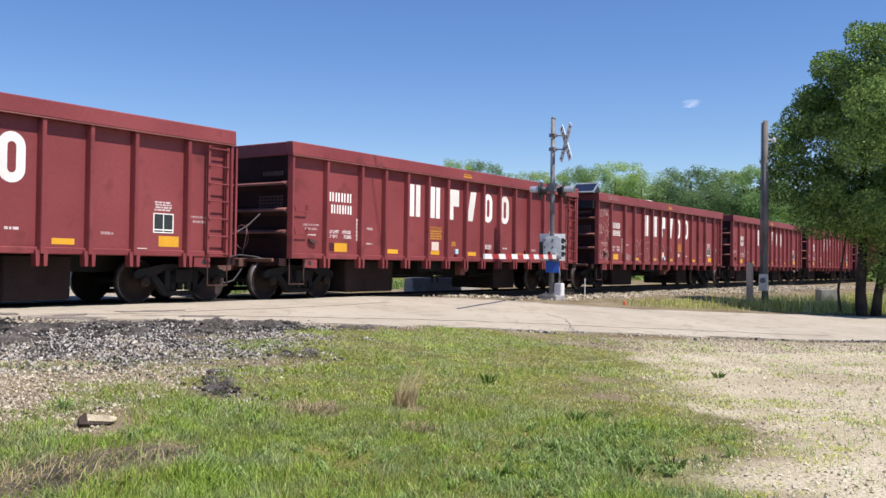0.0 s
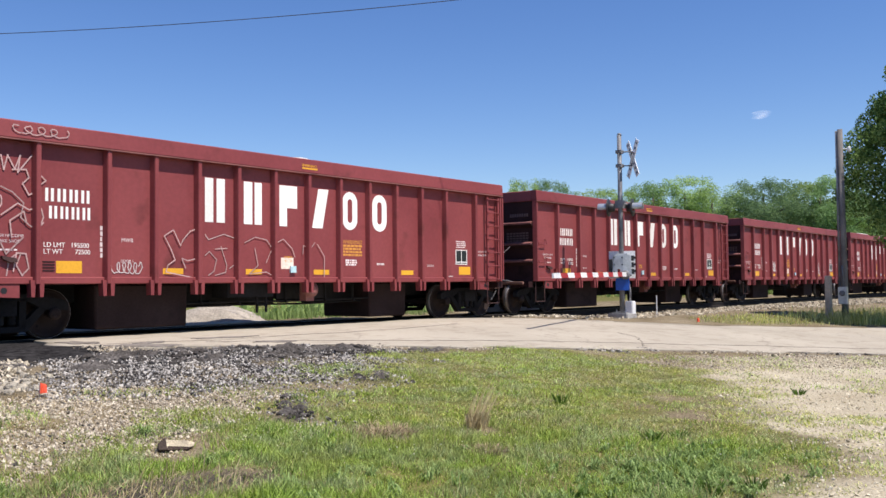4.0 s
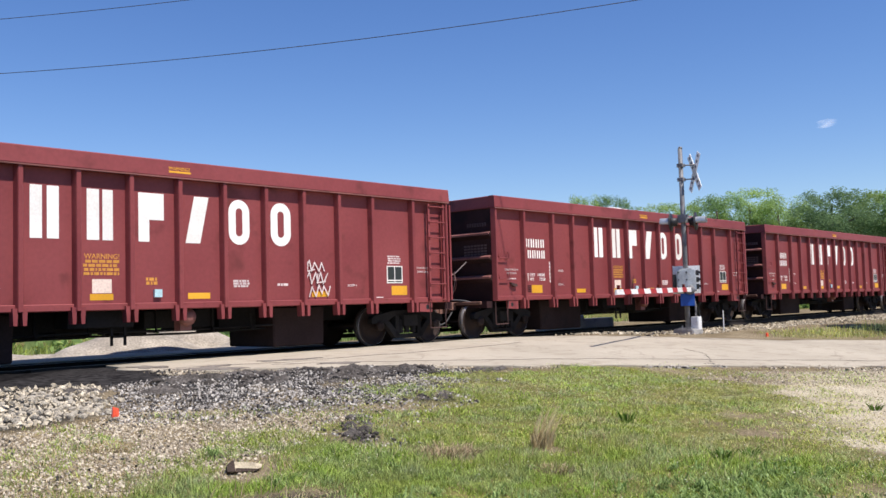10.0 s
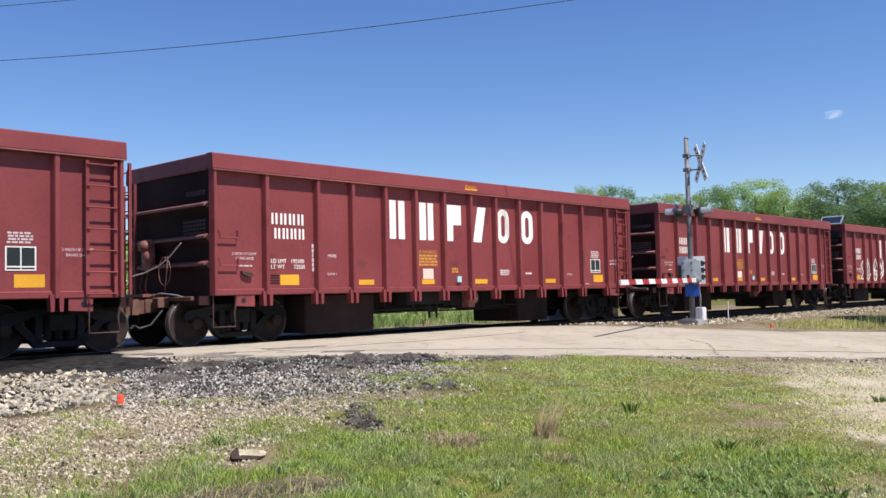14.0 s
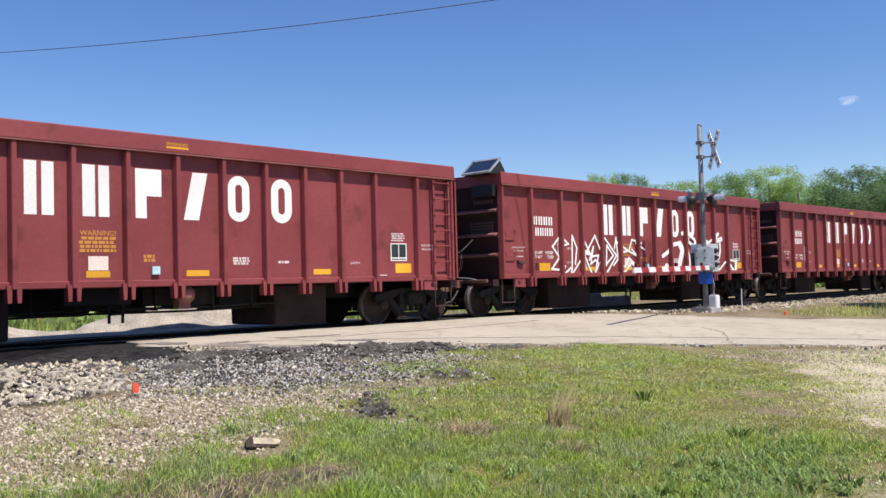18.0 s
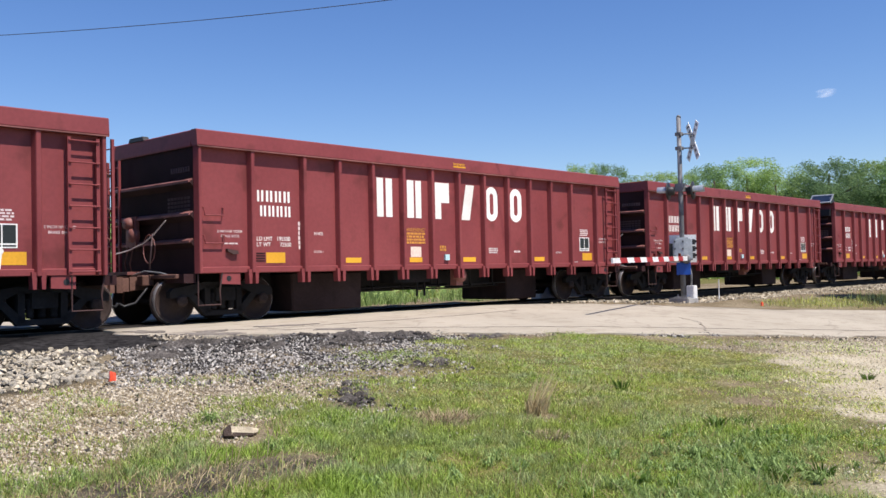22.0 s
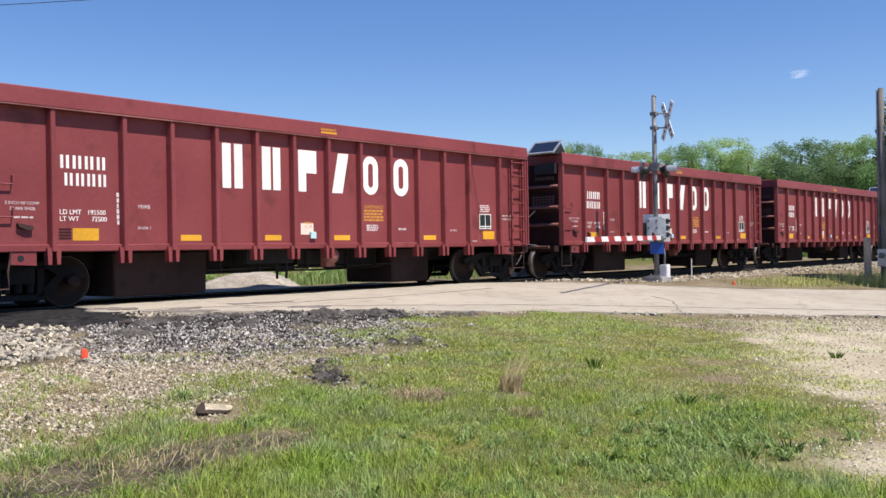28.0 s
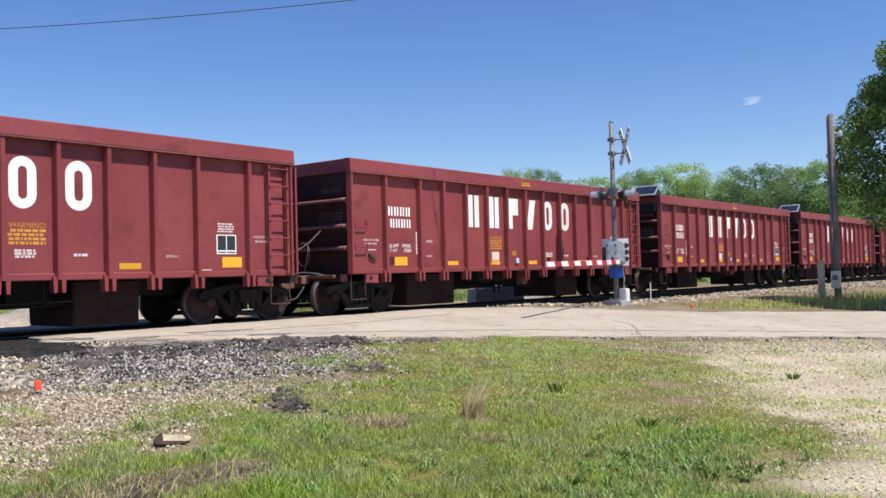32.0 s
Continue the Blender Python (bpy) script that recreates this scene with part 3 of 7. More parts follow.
def patches():
    """Worn grey patches near the ragged end of the road."""
    for k, (cx, cy, rx, ry, turn) in enumerate(((8.35, 12.95, 0.75, 0.32, -35), (8.75, 13.3, 0.35, 0.2, 10), (10.3, 13.45, 0.75, 0.16, -8), (10.6, 12.25, 0.5, 0.2, -20), (8.0, 14.1, 0.3, 0.5, 10))):
        r = random.Random(k)
        bm = bmesh.new()
        ring = []
        for j in range(40):
            a = 2 * math.pi * j / 40
            q = 0.72 + 0.28 * math.sin(3 * a + k) * math.sin(2 * a + 1) + r.uniform(-0.16, 0.16)
            u, v = rx * q * math.cos(a), ry * q * math.sin(a)
            c, s = math.cos(radians(turn)), math.sin(radians(turn))
            x, y = cx + c * u - s * v, cy + s * u + c * v
            ring.append(bm.verts.new((x, y, road_z(x, y) + 0.010)))
        mid = bm.verts.new((cx, cy, road_z(cx, cy) + 0.014))
        for a, b in zip(ring, ring[1:] + ring[:1]):
            bm.faces.new((mid, a, b))
        bm.normal_update()
        bmesh.ops.solidify(bm, geom=bm.faces[:], thickness=0.012)
        tagged(ob_from("asphalt_patch", bm, WORN_PATCH), "grey worn patch on the pale asphalt road", "asphalt patch", "patches of the road", kind="structure")


patches()

# ---- track ----
TRACK_Y, GAUGE = 16.43, 0.75


def track():
    x0, x1 = -60.0, 420.0
    for side in (-1, 1):
        rail = thing("rail", (0, TRACK_Y + side * GAUGE, 0))
        bm = bmesh.new()
        slab(bm, [(-0.07, -0.17), (0.07, -0.17), (0.07, -0.155), (0.012, -0.135), (0.012, -0.045), (0.035, -0.035), (0.035, -0.006), (-0.035, -0.006), (-0.035, -0.035), (-0.012, -0.045), (-0.012, -0.135), (-0.07, -0.155)], x0, x1, "x")
        bmesh.ops.recalc_face_normals(bm, faces=bm.faces[:])
        part("rail_body", bm, RAIL, rail)
        bm = bmesh.new()
        box(bm, x0, x1, -0.033, 0.033, -0.006, 0.0)
        part("running_surface", bm, RAIL_TOP, rail, "polished steel running surface")
        tagged(rail, "brown steel rail with polished head on timber ties", "rail", "rails of the track")
    fill = thing("crossing_surface", (0, TRACK_Y, 0))
    for y0, y1, a, b in ((-GAUGE + 0.11, GAUGE - 0.11, 5.7, 18.3), (GAUGE + 0.05, 1.32, 4.9, 17.2), (-0.99, -GAUGE - 0.05, 6.6, 19.0)):
        n = 6
        for k in range(n):
            bm = bmesh.new()
            xa, xb = a + (b - a) * k / n, a + (b - a) * (k + 1) / n - 0.015
            box(bm, xa, xb, y0, y1, -0.12, -0.012 + 0.006 * (k % 2))
            part("crossing_panel", bm, DARK_ASPHALT, fill)
    tagged(fill, "worn dark asphalt panels filling the railway crossing", "crossing", kind="structure")
    tie = None
    k = 0
    x = -24.0
    while x < 130:
        if not 5.3 < x < 19.2:
            m = pose(x + 0.03 * math.sin(k * 2.3), TRACK_Y, -0.17, 0, 0, 1.2 * math.sin(k * 1.7))
            if tie is None:
                bm = bmesh.new()
                box(bm, -0.115, 0.115, -1.3, 1.3, -0.16, 0.0)
                bmesh.ops.bevel(bm, geom=bm.edges[:], offset=0.012, segments=1, affect="EDGES")
                tie = tagged(ob_from("railway_tie", bm, TIE), "dark creosoted timber railway tie in ballast", "railway tie", "ties under the rails")
                tie.matrix_world = m
            else:
                copy_thing(tie, m)
        x += 0.55
        k += 1


track()


# ---- the train ----
L_BODY, PITCH, HALF = 14.6, 16.36, 1.63
SHEET = HALF - 0.13
RIBS = (0.05, 1.24, 2.54, 3.50, 4.47, 5.43, 6.39, 7.35, 8.31, 9.27, 10.22, 11.17, 12.14, 13.41)
AXLES = (-0.03, 1.82, 12.78, 14.63)
R_WHEEL = 0.44


def run(t):
    """Where the near end of the first car stands at t seconds."""
    return 15.321 - 6.365591 * t + 0.014403 * t ** 2 - 0.000607 * t ** 3 + 0.000012 * t ** 4 - 0.008 * max(0.0, t - 28) ** 2


def words(name, text, size, mat, parent, x, y, z, flip=1):
    """Stencilled text on the car's side, its lower left corner at x, z."""
    cu = bpy.data.curves.new(name, "FONT")
    cu.body, cu.size, cu.extrude = text, size, 0.0015
    tmp = new(name, cu)
    me = bpy.data.meshes.new_from_object(tmp.evaluated_get(bpy.context.evaluated_depsgraph_get()))
    bpy.data.objects.remove(tmp)
    bpy.data.curves.remove(cu)
    me.transform(Matrix.Translation((x, y, z)) @ Euler((radians(90), 0, 0)).to_matrix().to_4x4())
    me.materials.append(mat)
    o = new(name, me)
    o.parent = parent
    tagged(o, kind="stuff")
    return o


def mark(name, x0, x1, z0, z1, mat, parent, label="", out=0.003, y=None):
    bm = bmesh.new()
    yy = -SHEET if y is None else y
    box(bm, x0, x1, yy - out, yy + 0.004, z0, z1)
    return part(name, bm, mat, parent, label)


def bars(name, x0, x1, z0, z1, rows, mat, parent, seed, fill=0.8):
    """Lines of small writing that cannot be read, as plain bars."""
    r = random.Random(seed)
    bm = bmesh.new()
    h = (z1 - z0) / rows
    for k in range(rows):
        x = x0 + r.random() * 0.1 * (x1 - x0)
        while x < x1 - 0.02:
            w = min(x1 - x, r.uniform(0.03, 0.12))
            box(bm, x, x + w, -SHEET - 0.003, -SHEET + 0.003, z1 - h * (k + fill), z1 - h * k)
            x += w + 0.022
    return tagged(part(name, bm, mat, parent), kind="stuff")


def emblem_shape(bm, kind, x0, x1, z0, z1):
    """The plain white shapes of the side emblem."""
    y0, y1, w = -SHEET - 0.004, -SHEET + 0.003, x1 - x0
    if kind == "bar":
        box(bm, x0, x1, y0, y1, z0, z1)
    elif kind == "steps":
        h = z1 - z0
        slab(bm, [(x0, z0), (x0 + 0.42 * w, z0), (x0 + 0.42 * w, z0 + 0.45 * h), (x1, z0 + 0.45 * h), (x1, z1), (x0, z1)], y0, y1)
    elif kind == "slant":
        slab(bm, [(x0, z0), (x0 + 0.62 * w, z0), (x1, z1), (x0 + 0.38 * w, z1)], y0, y1)
    else:
        n, r, t = 11, 0.5 * w, 0.34 * w
        outer, inner = [], []
        for cz, a0 in ((z1 - r, 0), (z0 + r, math.pi)):
            for k in range(n + 1):
                a = a0 + math.pi * k / n
                cx = (x0 + x1) / 2
                outer.append((cx + r * math.cos(a), cz + r * math.sin(a)))
                inner.append((cx + (r - t) * math.cos(a), cz + (r - t) * math.sin(a)))
        m = len(outer)
        grid = [[bm.verts.new((px, yy, pz)) for px, pz in ring] for ring, yy in ((outer, y0), (inner, y0), (inner, y1), (outer, y1))]
        for a, b in ((0, 1), (1, 2), (2, 3), (3, 0)):
            for k in range(m):
                j = (k + 1) % m
                bm.faces.new((grid[a][k], grid[a][j], grid[b][j], grid[b][k]))
    bmesh.ops.recalc_face_normals(bm, faces=bm.faces[:])


def truck(car, x0, x1, name):
    """A two-axle truck: side frames, bolster and wheelsets."""
    mid = (x0 + x1) / 2
    bm = bmesh.new()
    box(bm, mid - 0.22, mid + 0.22, -1.15, 1.15, 0.42, 0.68)
    box(bm, mid - 0.16, mid + 0.16, -0.2, 0.2, 0.68, 0.80)
    tr = part(name, bm, UNDER, car, "black cast steel two-axle truck")
    for side in (-1, 1):
        y0 = side * 1.0
        bm = bmesh.new()
        ya, yb = y0 - 0.07, y0 + 0.07
        a, b = x0, x1
        slab(bm, [(a - 0.25, 0.62), (a - 0.18, 0.68), (mid - 0.45, 0.79), (mid + 0.45, 0.79), (b + 0.18, 0.68), (b + 0.25, 0.62), (b + 0.25, 0.50), (b - 0.2, 0.52), (mid + 0.45, 0.67), (mid - 0.45, 0.67), (a + 0.2, 0.52), (a - 0.25, 0.50)], ya, yb)
        slab(bm, [(a + 0.12, 0.55), (a + 0.30, 0.55), (mid - 0.32, 0.24), (mid + 0.32, 0.24), (b - 0.30, 0.55), (b - 0.12, 0.55), (mid + 0.42, 0.14), (mid - 0.42, 0.14)], ya, yb)
        for s in (-1, 1):
            box(bm, mid + s * 0.36 - 0.06, mid + s * 0.36 + 0.06, ya, yb, 0.2, 0.72)
        bmesh.ops.recalc_face_normals(bm, faces=bm.faces[:])
        part("side_frame", bm, UNDER, tr)
        for k in (-0.2, 0.0, 0.2):
            bm = bmesh.new()
            lathe(bm, [(0.26, 0.06), (0.30, 0.075), (0.34, 0.06), (0.38, 0.075), (0.42, 0.06), (0.46, 0.075), (0.50, 0.06), (0.54, 0.075), (0.58, 0.06)], 8, "z", (mid + k, y0, 0))
            part("spring", bm, UNDER, tr)
    for ax in (x0, x1):
        bm = bmesh.new()
        tube(bm, [(0, -1.08, 0), (0, 1.08, 0)], 0.075, 10)
        for s in (-1, 1):
            w = s * 0.75
            lathe(bm, [(w - s * 0.06, 0.12), (w - s * 0.06, R_WHEEL + 0.025), (w - s * 0.035, R_WHEEL + 0.022), (w - s * 0.03, R_WHEEL + 0.001), (w + s * 0.07, R_WHEEL - 0.004), (w + s * 0.07, R_WHEEL - 0.07), (w + s * 0.02, R_WHEEL - 0.09), (w + s * 0.035, 0.14), (w + s * 0.09, 0.11), (w + s * 0.09, 0.05)], 28)
            lathe(bm, [(s * 1.02, 0.11), (s * 1.10, 0.11), (s * 1.12, 0.07)], 10)
            for k in range(3):
                c = 2.1 * k
                tube(bm, [(0.045 * math.cos(c), s * 1.11, 0.045 * math.sin(c)), (0.045 * math.cos(c), s * 1.14, 0.045 * math.sin(c))], 0.015, 6)
            tube(bm, [(0.25, w + s * 0.03, 0.1), (0.25, w + s * 0.045, 0.1)], 0.03, 6)
        ws = part("wheelset", bm, WHEEL, tr, "rusty steel wheelset with bright rims")
        for s in (-1, 1):
            bm = bmesh.new()
            w = s * 0.75
            r = R_WHEEL + 0.0015
            lathe(bm, [(w - s * 0.028, r - 0.002), (w - s * 0.027, r), (w + s * 0.069, r - 0.005), (w + s * 0.0715, r - 0.008), (w + s * 0.069, r - 0.011)], 28, caps=False)
            part("tread", bm, TREAD, ws, "polished steel tread")
        ws.matrix_basis = pose(ax, 0, R_WHEEL)


def gondola():
    """One high-sided gondola; x runs from its leading end, the near side faces -y, z = 0 on the rail heads."""
    car = thing("gondola_car", (run(0), TRACK_Y, 0))
    # body sheets
    for s, nm in ((-1, "side_sheet"), (1, "side_sheet")):
        bm = bmesh.new()
        ya, yb = sorted((s * SHEET, s * (SHEET - 0.04)))
        box(bm, 0.02, L_BODY - 0.02, ya, yb, 0.95, 3.40)
        part(nm, bm, CAR_RED, car)
        bm = bmesh.new()
        ya, yb = sorted((s * (SHEET + 0.002), s * (SHEET + 0.05)))
        box(bm, 0.03, L_BODY - 0.03, ya, yb, 0.955, 1.075)
        bmesh.ops.bevel(bm, geom=bm.edges[:], offset=0.012, segments=1, affect="EDGES")
        part("side_sill", bm, CAR_RED, car)
        bm = bmesh.new()
        o = [(s * HALF, 3.335), (s * (HALF + 0.012), 3.36), (s * (HALF - 0.005), 3.63), (s * (HALF - 0.03), 3.65), (s * (HALF - 0.20), 3.65), (s * (HALF - 0.20), 3.40), (s * (SHEET - 0.03), 3.335)]
        slab(bm, o, -0.02, L_BODY + 0.02, "x")
        bmesh.ops.recalc_face_normals(bm, faces=bm.faces[:])
        part("top_chord", bm, CAR_RED, car)
        bm = bmesh.new()
        ya, yb = sorted((s * (HALF - 0.01), s * (HALF + 0.018)))
        box(bm, -0.015, L_BODY + 0.015, ya, yb, 3.322, 3.345)
        part("chord_lip", bm, CAR_EDGE, car, "worn lighter lip under the top chord")
        for x in RIBS + (L_BODY - 0.06,):
            w = 0.045 if 0.1 < x < 14 else 0.035
            bm = bmesh.new()
            slab(bm, [(s * (SHEET - 0.01), x - w - 0.03), (s * (HALF - 0.02), x - w), (s * (HALF - 0.005), x - w + 0.012), (s * (HALF - 0.005), x + w - 0.012), (s * (HALF - 0.02), x + w), (s * (SHEET - 0.01), x + w + 0.03)], 0.96, 3.33, "z")
            for v in bm.verts:
                v.co = Vector((v.co.y, v.co.x, v.co.z))
            if 0.1 < x < 14:
                for q in (-1, 1):
                    x2 = x + q * 0.075
                    ya, yb = sorted((s * (SHEET - 0.05), s * (HALF - 0.03)))
                    slab(bm, [(x2 - 0.03, 0.74), (x2 + 0.03, 0.74), (x2 + 0.045, 1.02), (x2 - 0.045, 1.02)], ya, yb)
            bmesh.ops.recalc_face_normals(bm, faces=bm.faces[:])
            part("side_rib", bm, CAR_RED, car)
        # bolster ends under the side
        for xc, way in ((0.95, 1), (L_BODY - 0.95, -1)):
            bm = bmesh.new()
            ya, yb = sorted((s * (SHEET - 0.04), s * (SHEET + 0.03)))
            xa, xb = sorted((xc - 0.40 * way, xc + 0.02 * way))
            slab(bm, [(xa, 0.75), (xb, 0.73), (xb, 0.96), (xa, 0.96)], ya, yb)
            bmesh.ops.recalc_face_normals(bm, faces=bm.faces[:])
            part("bolster_plate", bm, CAR_RED, car)
            bm = bmesh.new()
            tube(bm, [(xc - 0.24 * way, s * (SHEET + 0.028), 0.85), (xc - 0.24 * way, s * (SHEET + 0.034), 0.85)], 0.055, 10)
            part("jacking_hole", bm, BLACK, car)
    # ends
    for x, d in ((0.03, -1), (L_BODY - 0.03, 1)):
        # sheet, ribs and sill take the shade-darkened red
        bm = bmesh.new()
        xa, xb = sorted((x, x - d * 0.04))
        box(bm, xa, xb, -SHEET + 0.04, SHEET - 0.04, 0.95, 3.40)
        part("end_sheet", bm, CAR_END, car, "dark red end sheet with shade put into its colour")
        bm = bmesh.new()
        slab(bm, [(x - d * 0.15, 3.37), (x + d * 0.05, 3.335), (x + d * 0.055, 3.36), (x + d * 0.04, 3.63), (x + d * 0.02, 3.648), (x - d * 0.15, 3.648)], -HALF + 0.202, HALF - 0.202)
        bmesh.ops.recalc_face_normals(bm, faces=bm.faces[:])
        part("end_chord", bm, CAR_RED, car)
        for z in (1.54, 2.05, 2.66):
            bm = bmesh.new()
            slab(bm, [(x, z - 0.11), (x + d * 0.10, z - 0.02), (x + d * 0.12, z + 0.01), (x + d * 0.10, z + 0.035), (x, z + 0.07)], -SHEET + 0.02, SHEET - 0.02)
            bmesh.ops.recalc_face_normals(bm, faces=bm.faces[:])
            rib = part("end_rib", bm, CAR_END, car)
            # pale strip imitating sun on the rib's upper slope
            bm = bmesh.new()
            slab(bm, [(x + d * 0.06, z + 0.045), (x + d * 0.15, z - 0.015), (x + d * 0.15, z + 0.03), (x + d * 0.06, z + 0.075)], -SHEET + 0.02, SHEET - 0.02)
            bmesh.ops.recalc_face_normals(bm, faces=bm.faces[:])
            part("rib_edge", bm, CAR_EDGE, rib, "pale strip painted as the sunlit top of the end rib")
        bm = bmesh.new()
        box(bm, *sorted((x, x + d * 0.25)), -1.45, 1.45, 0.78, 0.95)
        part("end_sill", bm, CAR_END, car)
        bm = bmesh.new()
        box(bm, *sorted((x + d * 0.2, x + d * 0.62)), -0.16, 0.16, 0.66, 0.92)
        box(bm, *sorted((x + d * 0.55, x + d * 0.88)), -0.13, 0.13, 0.64, 0.90)
        slab(bm, [(x + d * 0.78, -0.2), (x + d * 0.89, -0.16), (x + d * 0.89, 0.10), (x + d * 0.80, 0.22), (x + d * 0.70, 0.1)], 0.62, 0.92, "z")
        bmesh.ops.recalc_face_normals(bm, faces=bm.faces[:])
        part("coupler", bm, COUPLER, car, "rusty steel coupler")
        bm = bmesh.new()
        box(bm, *sorted((x + d * 0.25, x + d * 0.50)), -0.42, -0.20, 0.74, 0.94)
        box(bm, *sorted((x + d * 0.25, x + d * 0.46)), 0.22, 0.48, 0.70, 0.92)
        box(bm, *sorted((x + d * 0.251, x + d * 0.33)), -1.30, 1.30, 0.865, 0.95)
        bmesh.ops.bevel(bm, geom=bm.edges[:], offset=0.015, segments=1, affect="EDGES")
        part("draft_gear_casting", bm, COUPLER, car, "rust-brown casting round the coupler")
        for yy in (-0.62, 0.60):
            bm = bmesh.new()
            tube(bm, [(x + d * 0.2, yy, 0.9), (x + d * 0.32, yy + 0.03, 0.66), (x + d * 0.30, yy + 0.10, 0.42), (x + d * 0.12, yy + 0.16, 0.30)], 0.02, 6)
            part("brake_lever", bm, COUPLER, car)
        bm = bmesh.new()
        tube(bm, [(x + d * 0.3, -0.35, 0.80), (x + d * 0.45, -0.38, 0.62), (x + d * 0.62, -0.36, 0.42), (x + d * 0.82, -0.30, 0.36), (x + d * 0.9, -0.25, 0.42)], 0.026, 7)
        part("air_hose", bm, BLACK, car, "black rubber air hose")
        bm = bmesh.new()
        tube(bm, [(x + d * 0.12, -1.35, 0.82), (x + d * 0.30, -0.75, 0.98), (x + d * 0.38, -0.3, 1.02), (x + d * 0.40, 0.1, 0.95)], 0.018, 6)
        part("uncoupling_lever", bm, STEEL, car, "bright steel uncoupling lever")
        # end ladder on the far side of the leading end, and near side of the trailing end
        y = 1.30 if d < 0 else -1.30
        for yy in (y - 0.23, y + 0.23):
            bm = bmesh.new()
            box(bm, *sorted((x + d * 0.13, x + d * 0.18)), yy - 0.025, yy + 0.025, 1.0, 3.30)
            part("end_ladder_rail", bm, CAR_RED, car)
        for k in range(6):
            bm = bmesh.new()
            z = 1.15 + 0.40 * k
            tube(bm, [(x + d * 0.19, y - 0.24, z), (x + d * 0.19, y + 0.24, z)], 0.012, 6)
            part("end_ladder_rung", bm, CAR_RED, car)
    # brake gear on the leading end
    bm = bmesh.new()
    lathe(bm, [(-0.05, 0.16), (-0.12, 0.16), (-0.20, 0.12), (-0.22, 0.04)], 16, "x", (0, 0.55, 1.75))
    part("brake_chamber", bm, CAR_EDGE, car, "worn pinkish brake chamber")
    bm = bmesh.new()
    lathe(bm, [(-0.06, 0.10), (-0.16, 0.13), (-0.26, 0.10), (-0.27, 0.03)], 14, "x", (0, 0.62, 1.98))
    box(bm, -0.14, -0.05, 0.42, 0.80, 1.50, 2.12)
    part("brake_bracket", bm, CAR_EDGE, car, "worn pinkish brake gear bracket")
    for y, z0, z1 in ((0.50, 1.55, 0.80), (0.70, 1.52, 0.86)):
        bm = bmesh.new()
        tube(bm, [(-0.14, y, z0), (-0.20, y + 0.04, (z0 + z1) / 2), (-0.16, y - 0.02, z1)], 0.014, 6)
        part("brake_chain", bm, COUPLER, car)
    bm = bmesh.new()
    tube(bm, [(-0.24, -0.40, 1.74), (-0.30, -0.46, 1.50), (-0.28, -0.36, 1.18), (-0.24, -0.28, 1.06)], 0.016, 6)
    part("release_hose", bm, END_MARK, car)
    bm = bmesh.new()
    tube(bm, [(-0.16, -0.75, 1.98), (-0.24, -0.45, 1.72), (-0.28, -0.1, 1.55), (-0.30, 0.4, 1.44), (-0.30, 0.95, 1.38)], 0.013, 6)
    part("brake_rod", bm, FADED_MARK, car, "pale steel brake rod")
    bm = bmesh.new()
    tube(bm, [(-0.2, -0.2 + 0.22 * math.sin(a), 1.45 + 0.28 * math.cos(a)) for a in np.linspace(0, 2 * math.pi, 15)], 0.011, 6, caps=False)
    part("brake_wheel", bm, CAR_EDGE, car)
    bm = bmesh.new()
    box(bm, -0.5, -0.05, 0.1, 1.25, 0.96, 1.02)
    part("crossover_step", bm, CAR_EDGE, car)
    # side ladder near the trailing end, both sides
    for s in (-1, 1):
        for x in (13.92, 14.42):
            bm = bmesh.new()
            ya, yb = sorted((s * (HALF - 0.06), s * (HALF - 0.01)))
            box(bm, x - 0.03, x + 0.03, ya, yb, 0.98, 3.27)
            part("ladder_rail", bm, CAR_RED, car)
        for k in range(7):
            bm = bmesh.new()
            z = 1.02 + 0.365 * k
            tube(bm, [(13.90, s * (HALF + 0.01), z), (14.44, s * (HALF + 0.01), z)], 0.014, 6)
            part("ladder_rung", bm, CAR_RED, car)
        for z in (2.05, 1.52):
            bm = bmesh.new()
            tube(bm, [(0.15, s * SHEET, z + 0.15), (0.15, s * (SHEET + 0.06), z + 0.14), (0.17, s * (SHEET + 0.075), z), (0.58, s * (SHEET + 0.075), z), (0.60, s * (SHEET + 0.06), z + 0.14), (0.60, s * SHEET, z + 0.15)], 0.015, 6)
            part("grab_iron", bm, CAR_RED, car)
        bm = bmesh.new()
        ya, yb = sorted((s * (SHEET - 0.01), s * (SHEET + 0.07)))
        slab(bm, [(0.66, 1.42), (0.90, 1.38), (0.92, 1.32), (0.80, 1.31), (0.67, 1.37)], ya, yb)
        bmesh.ops.recalc_face_normals(bm, faces=bm.faces[:])
        part("release_bracket", bm, CAR_STEP, car, "small dark bracket under the grab irons")
        for xa, xb in ((0.03, 0.52), (13.98, 14.52)):
            bm = bmesh.new()
            tube(bm, [(xa, s * (SHEET + 0.03), 0.96), (xa, s * (SHEET + 0.03), 0.36), (xb, s * (SHEET + 0.03), 0.36), (xb - 0.02, s * (SHEET + 0.03), 0.62), (xb + 0.04, s * (SHEET + 0.03), 0.96)], 0.017, 6)
            part("stirrup_step", bm, CAR_STEP, car, "dark scuffed stirrup step")
    # floor, frame and tubs
    bm = bmesh.new()
    box(bm, 0.06, L_BODY - 0.06, -SHEET + 0.045, SHEET - 0.045, 1.0, 1.08)
    part("floor_plate", bm, TUB, car)
    bm = bmesh.new()
    box(bm, 0.3, L_BODY - 0.3, -0.28, 0.28, 0.62, 1.0)
    part("centre_sill", bm, UNDER, car)
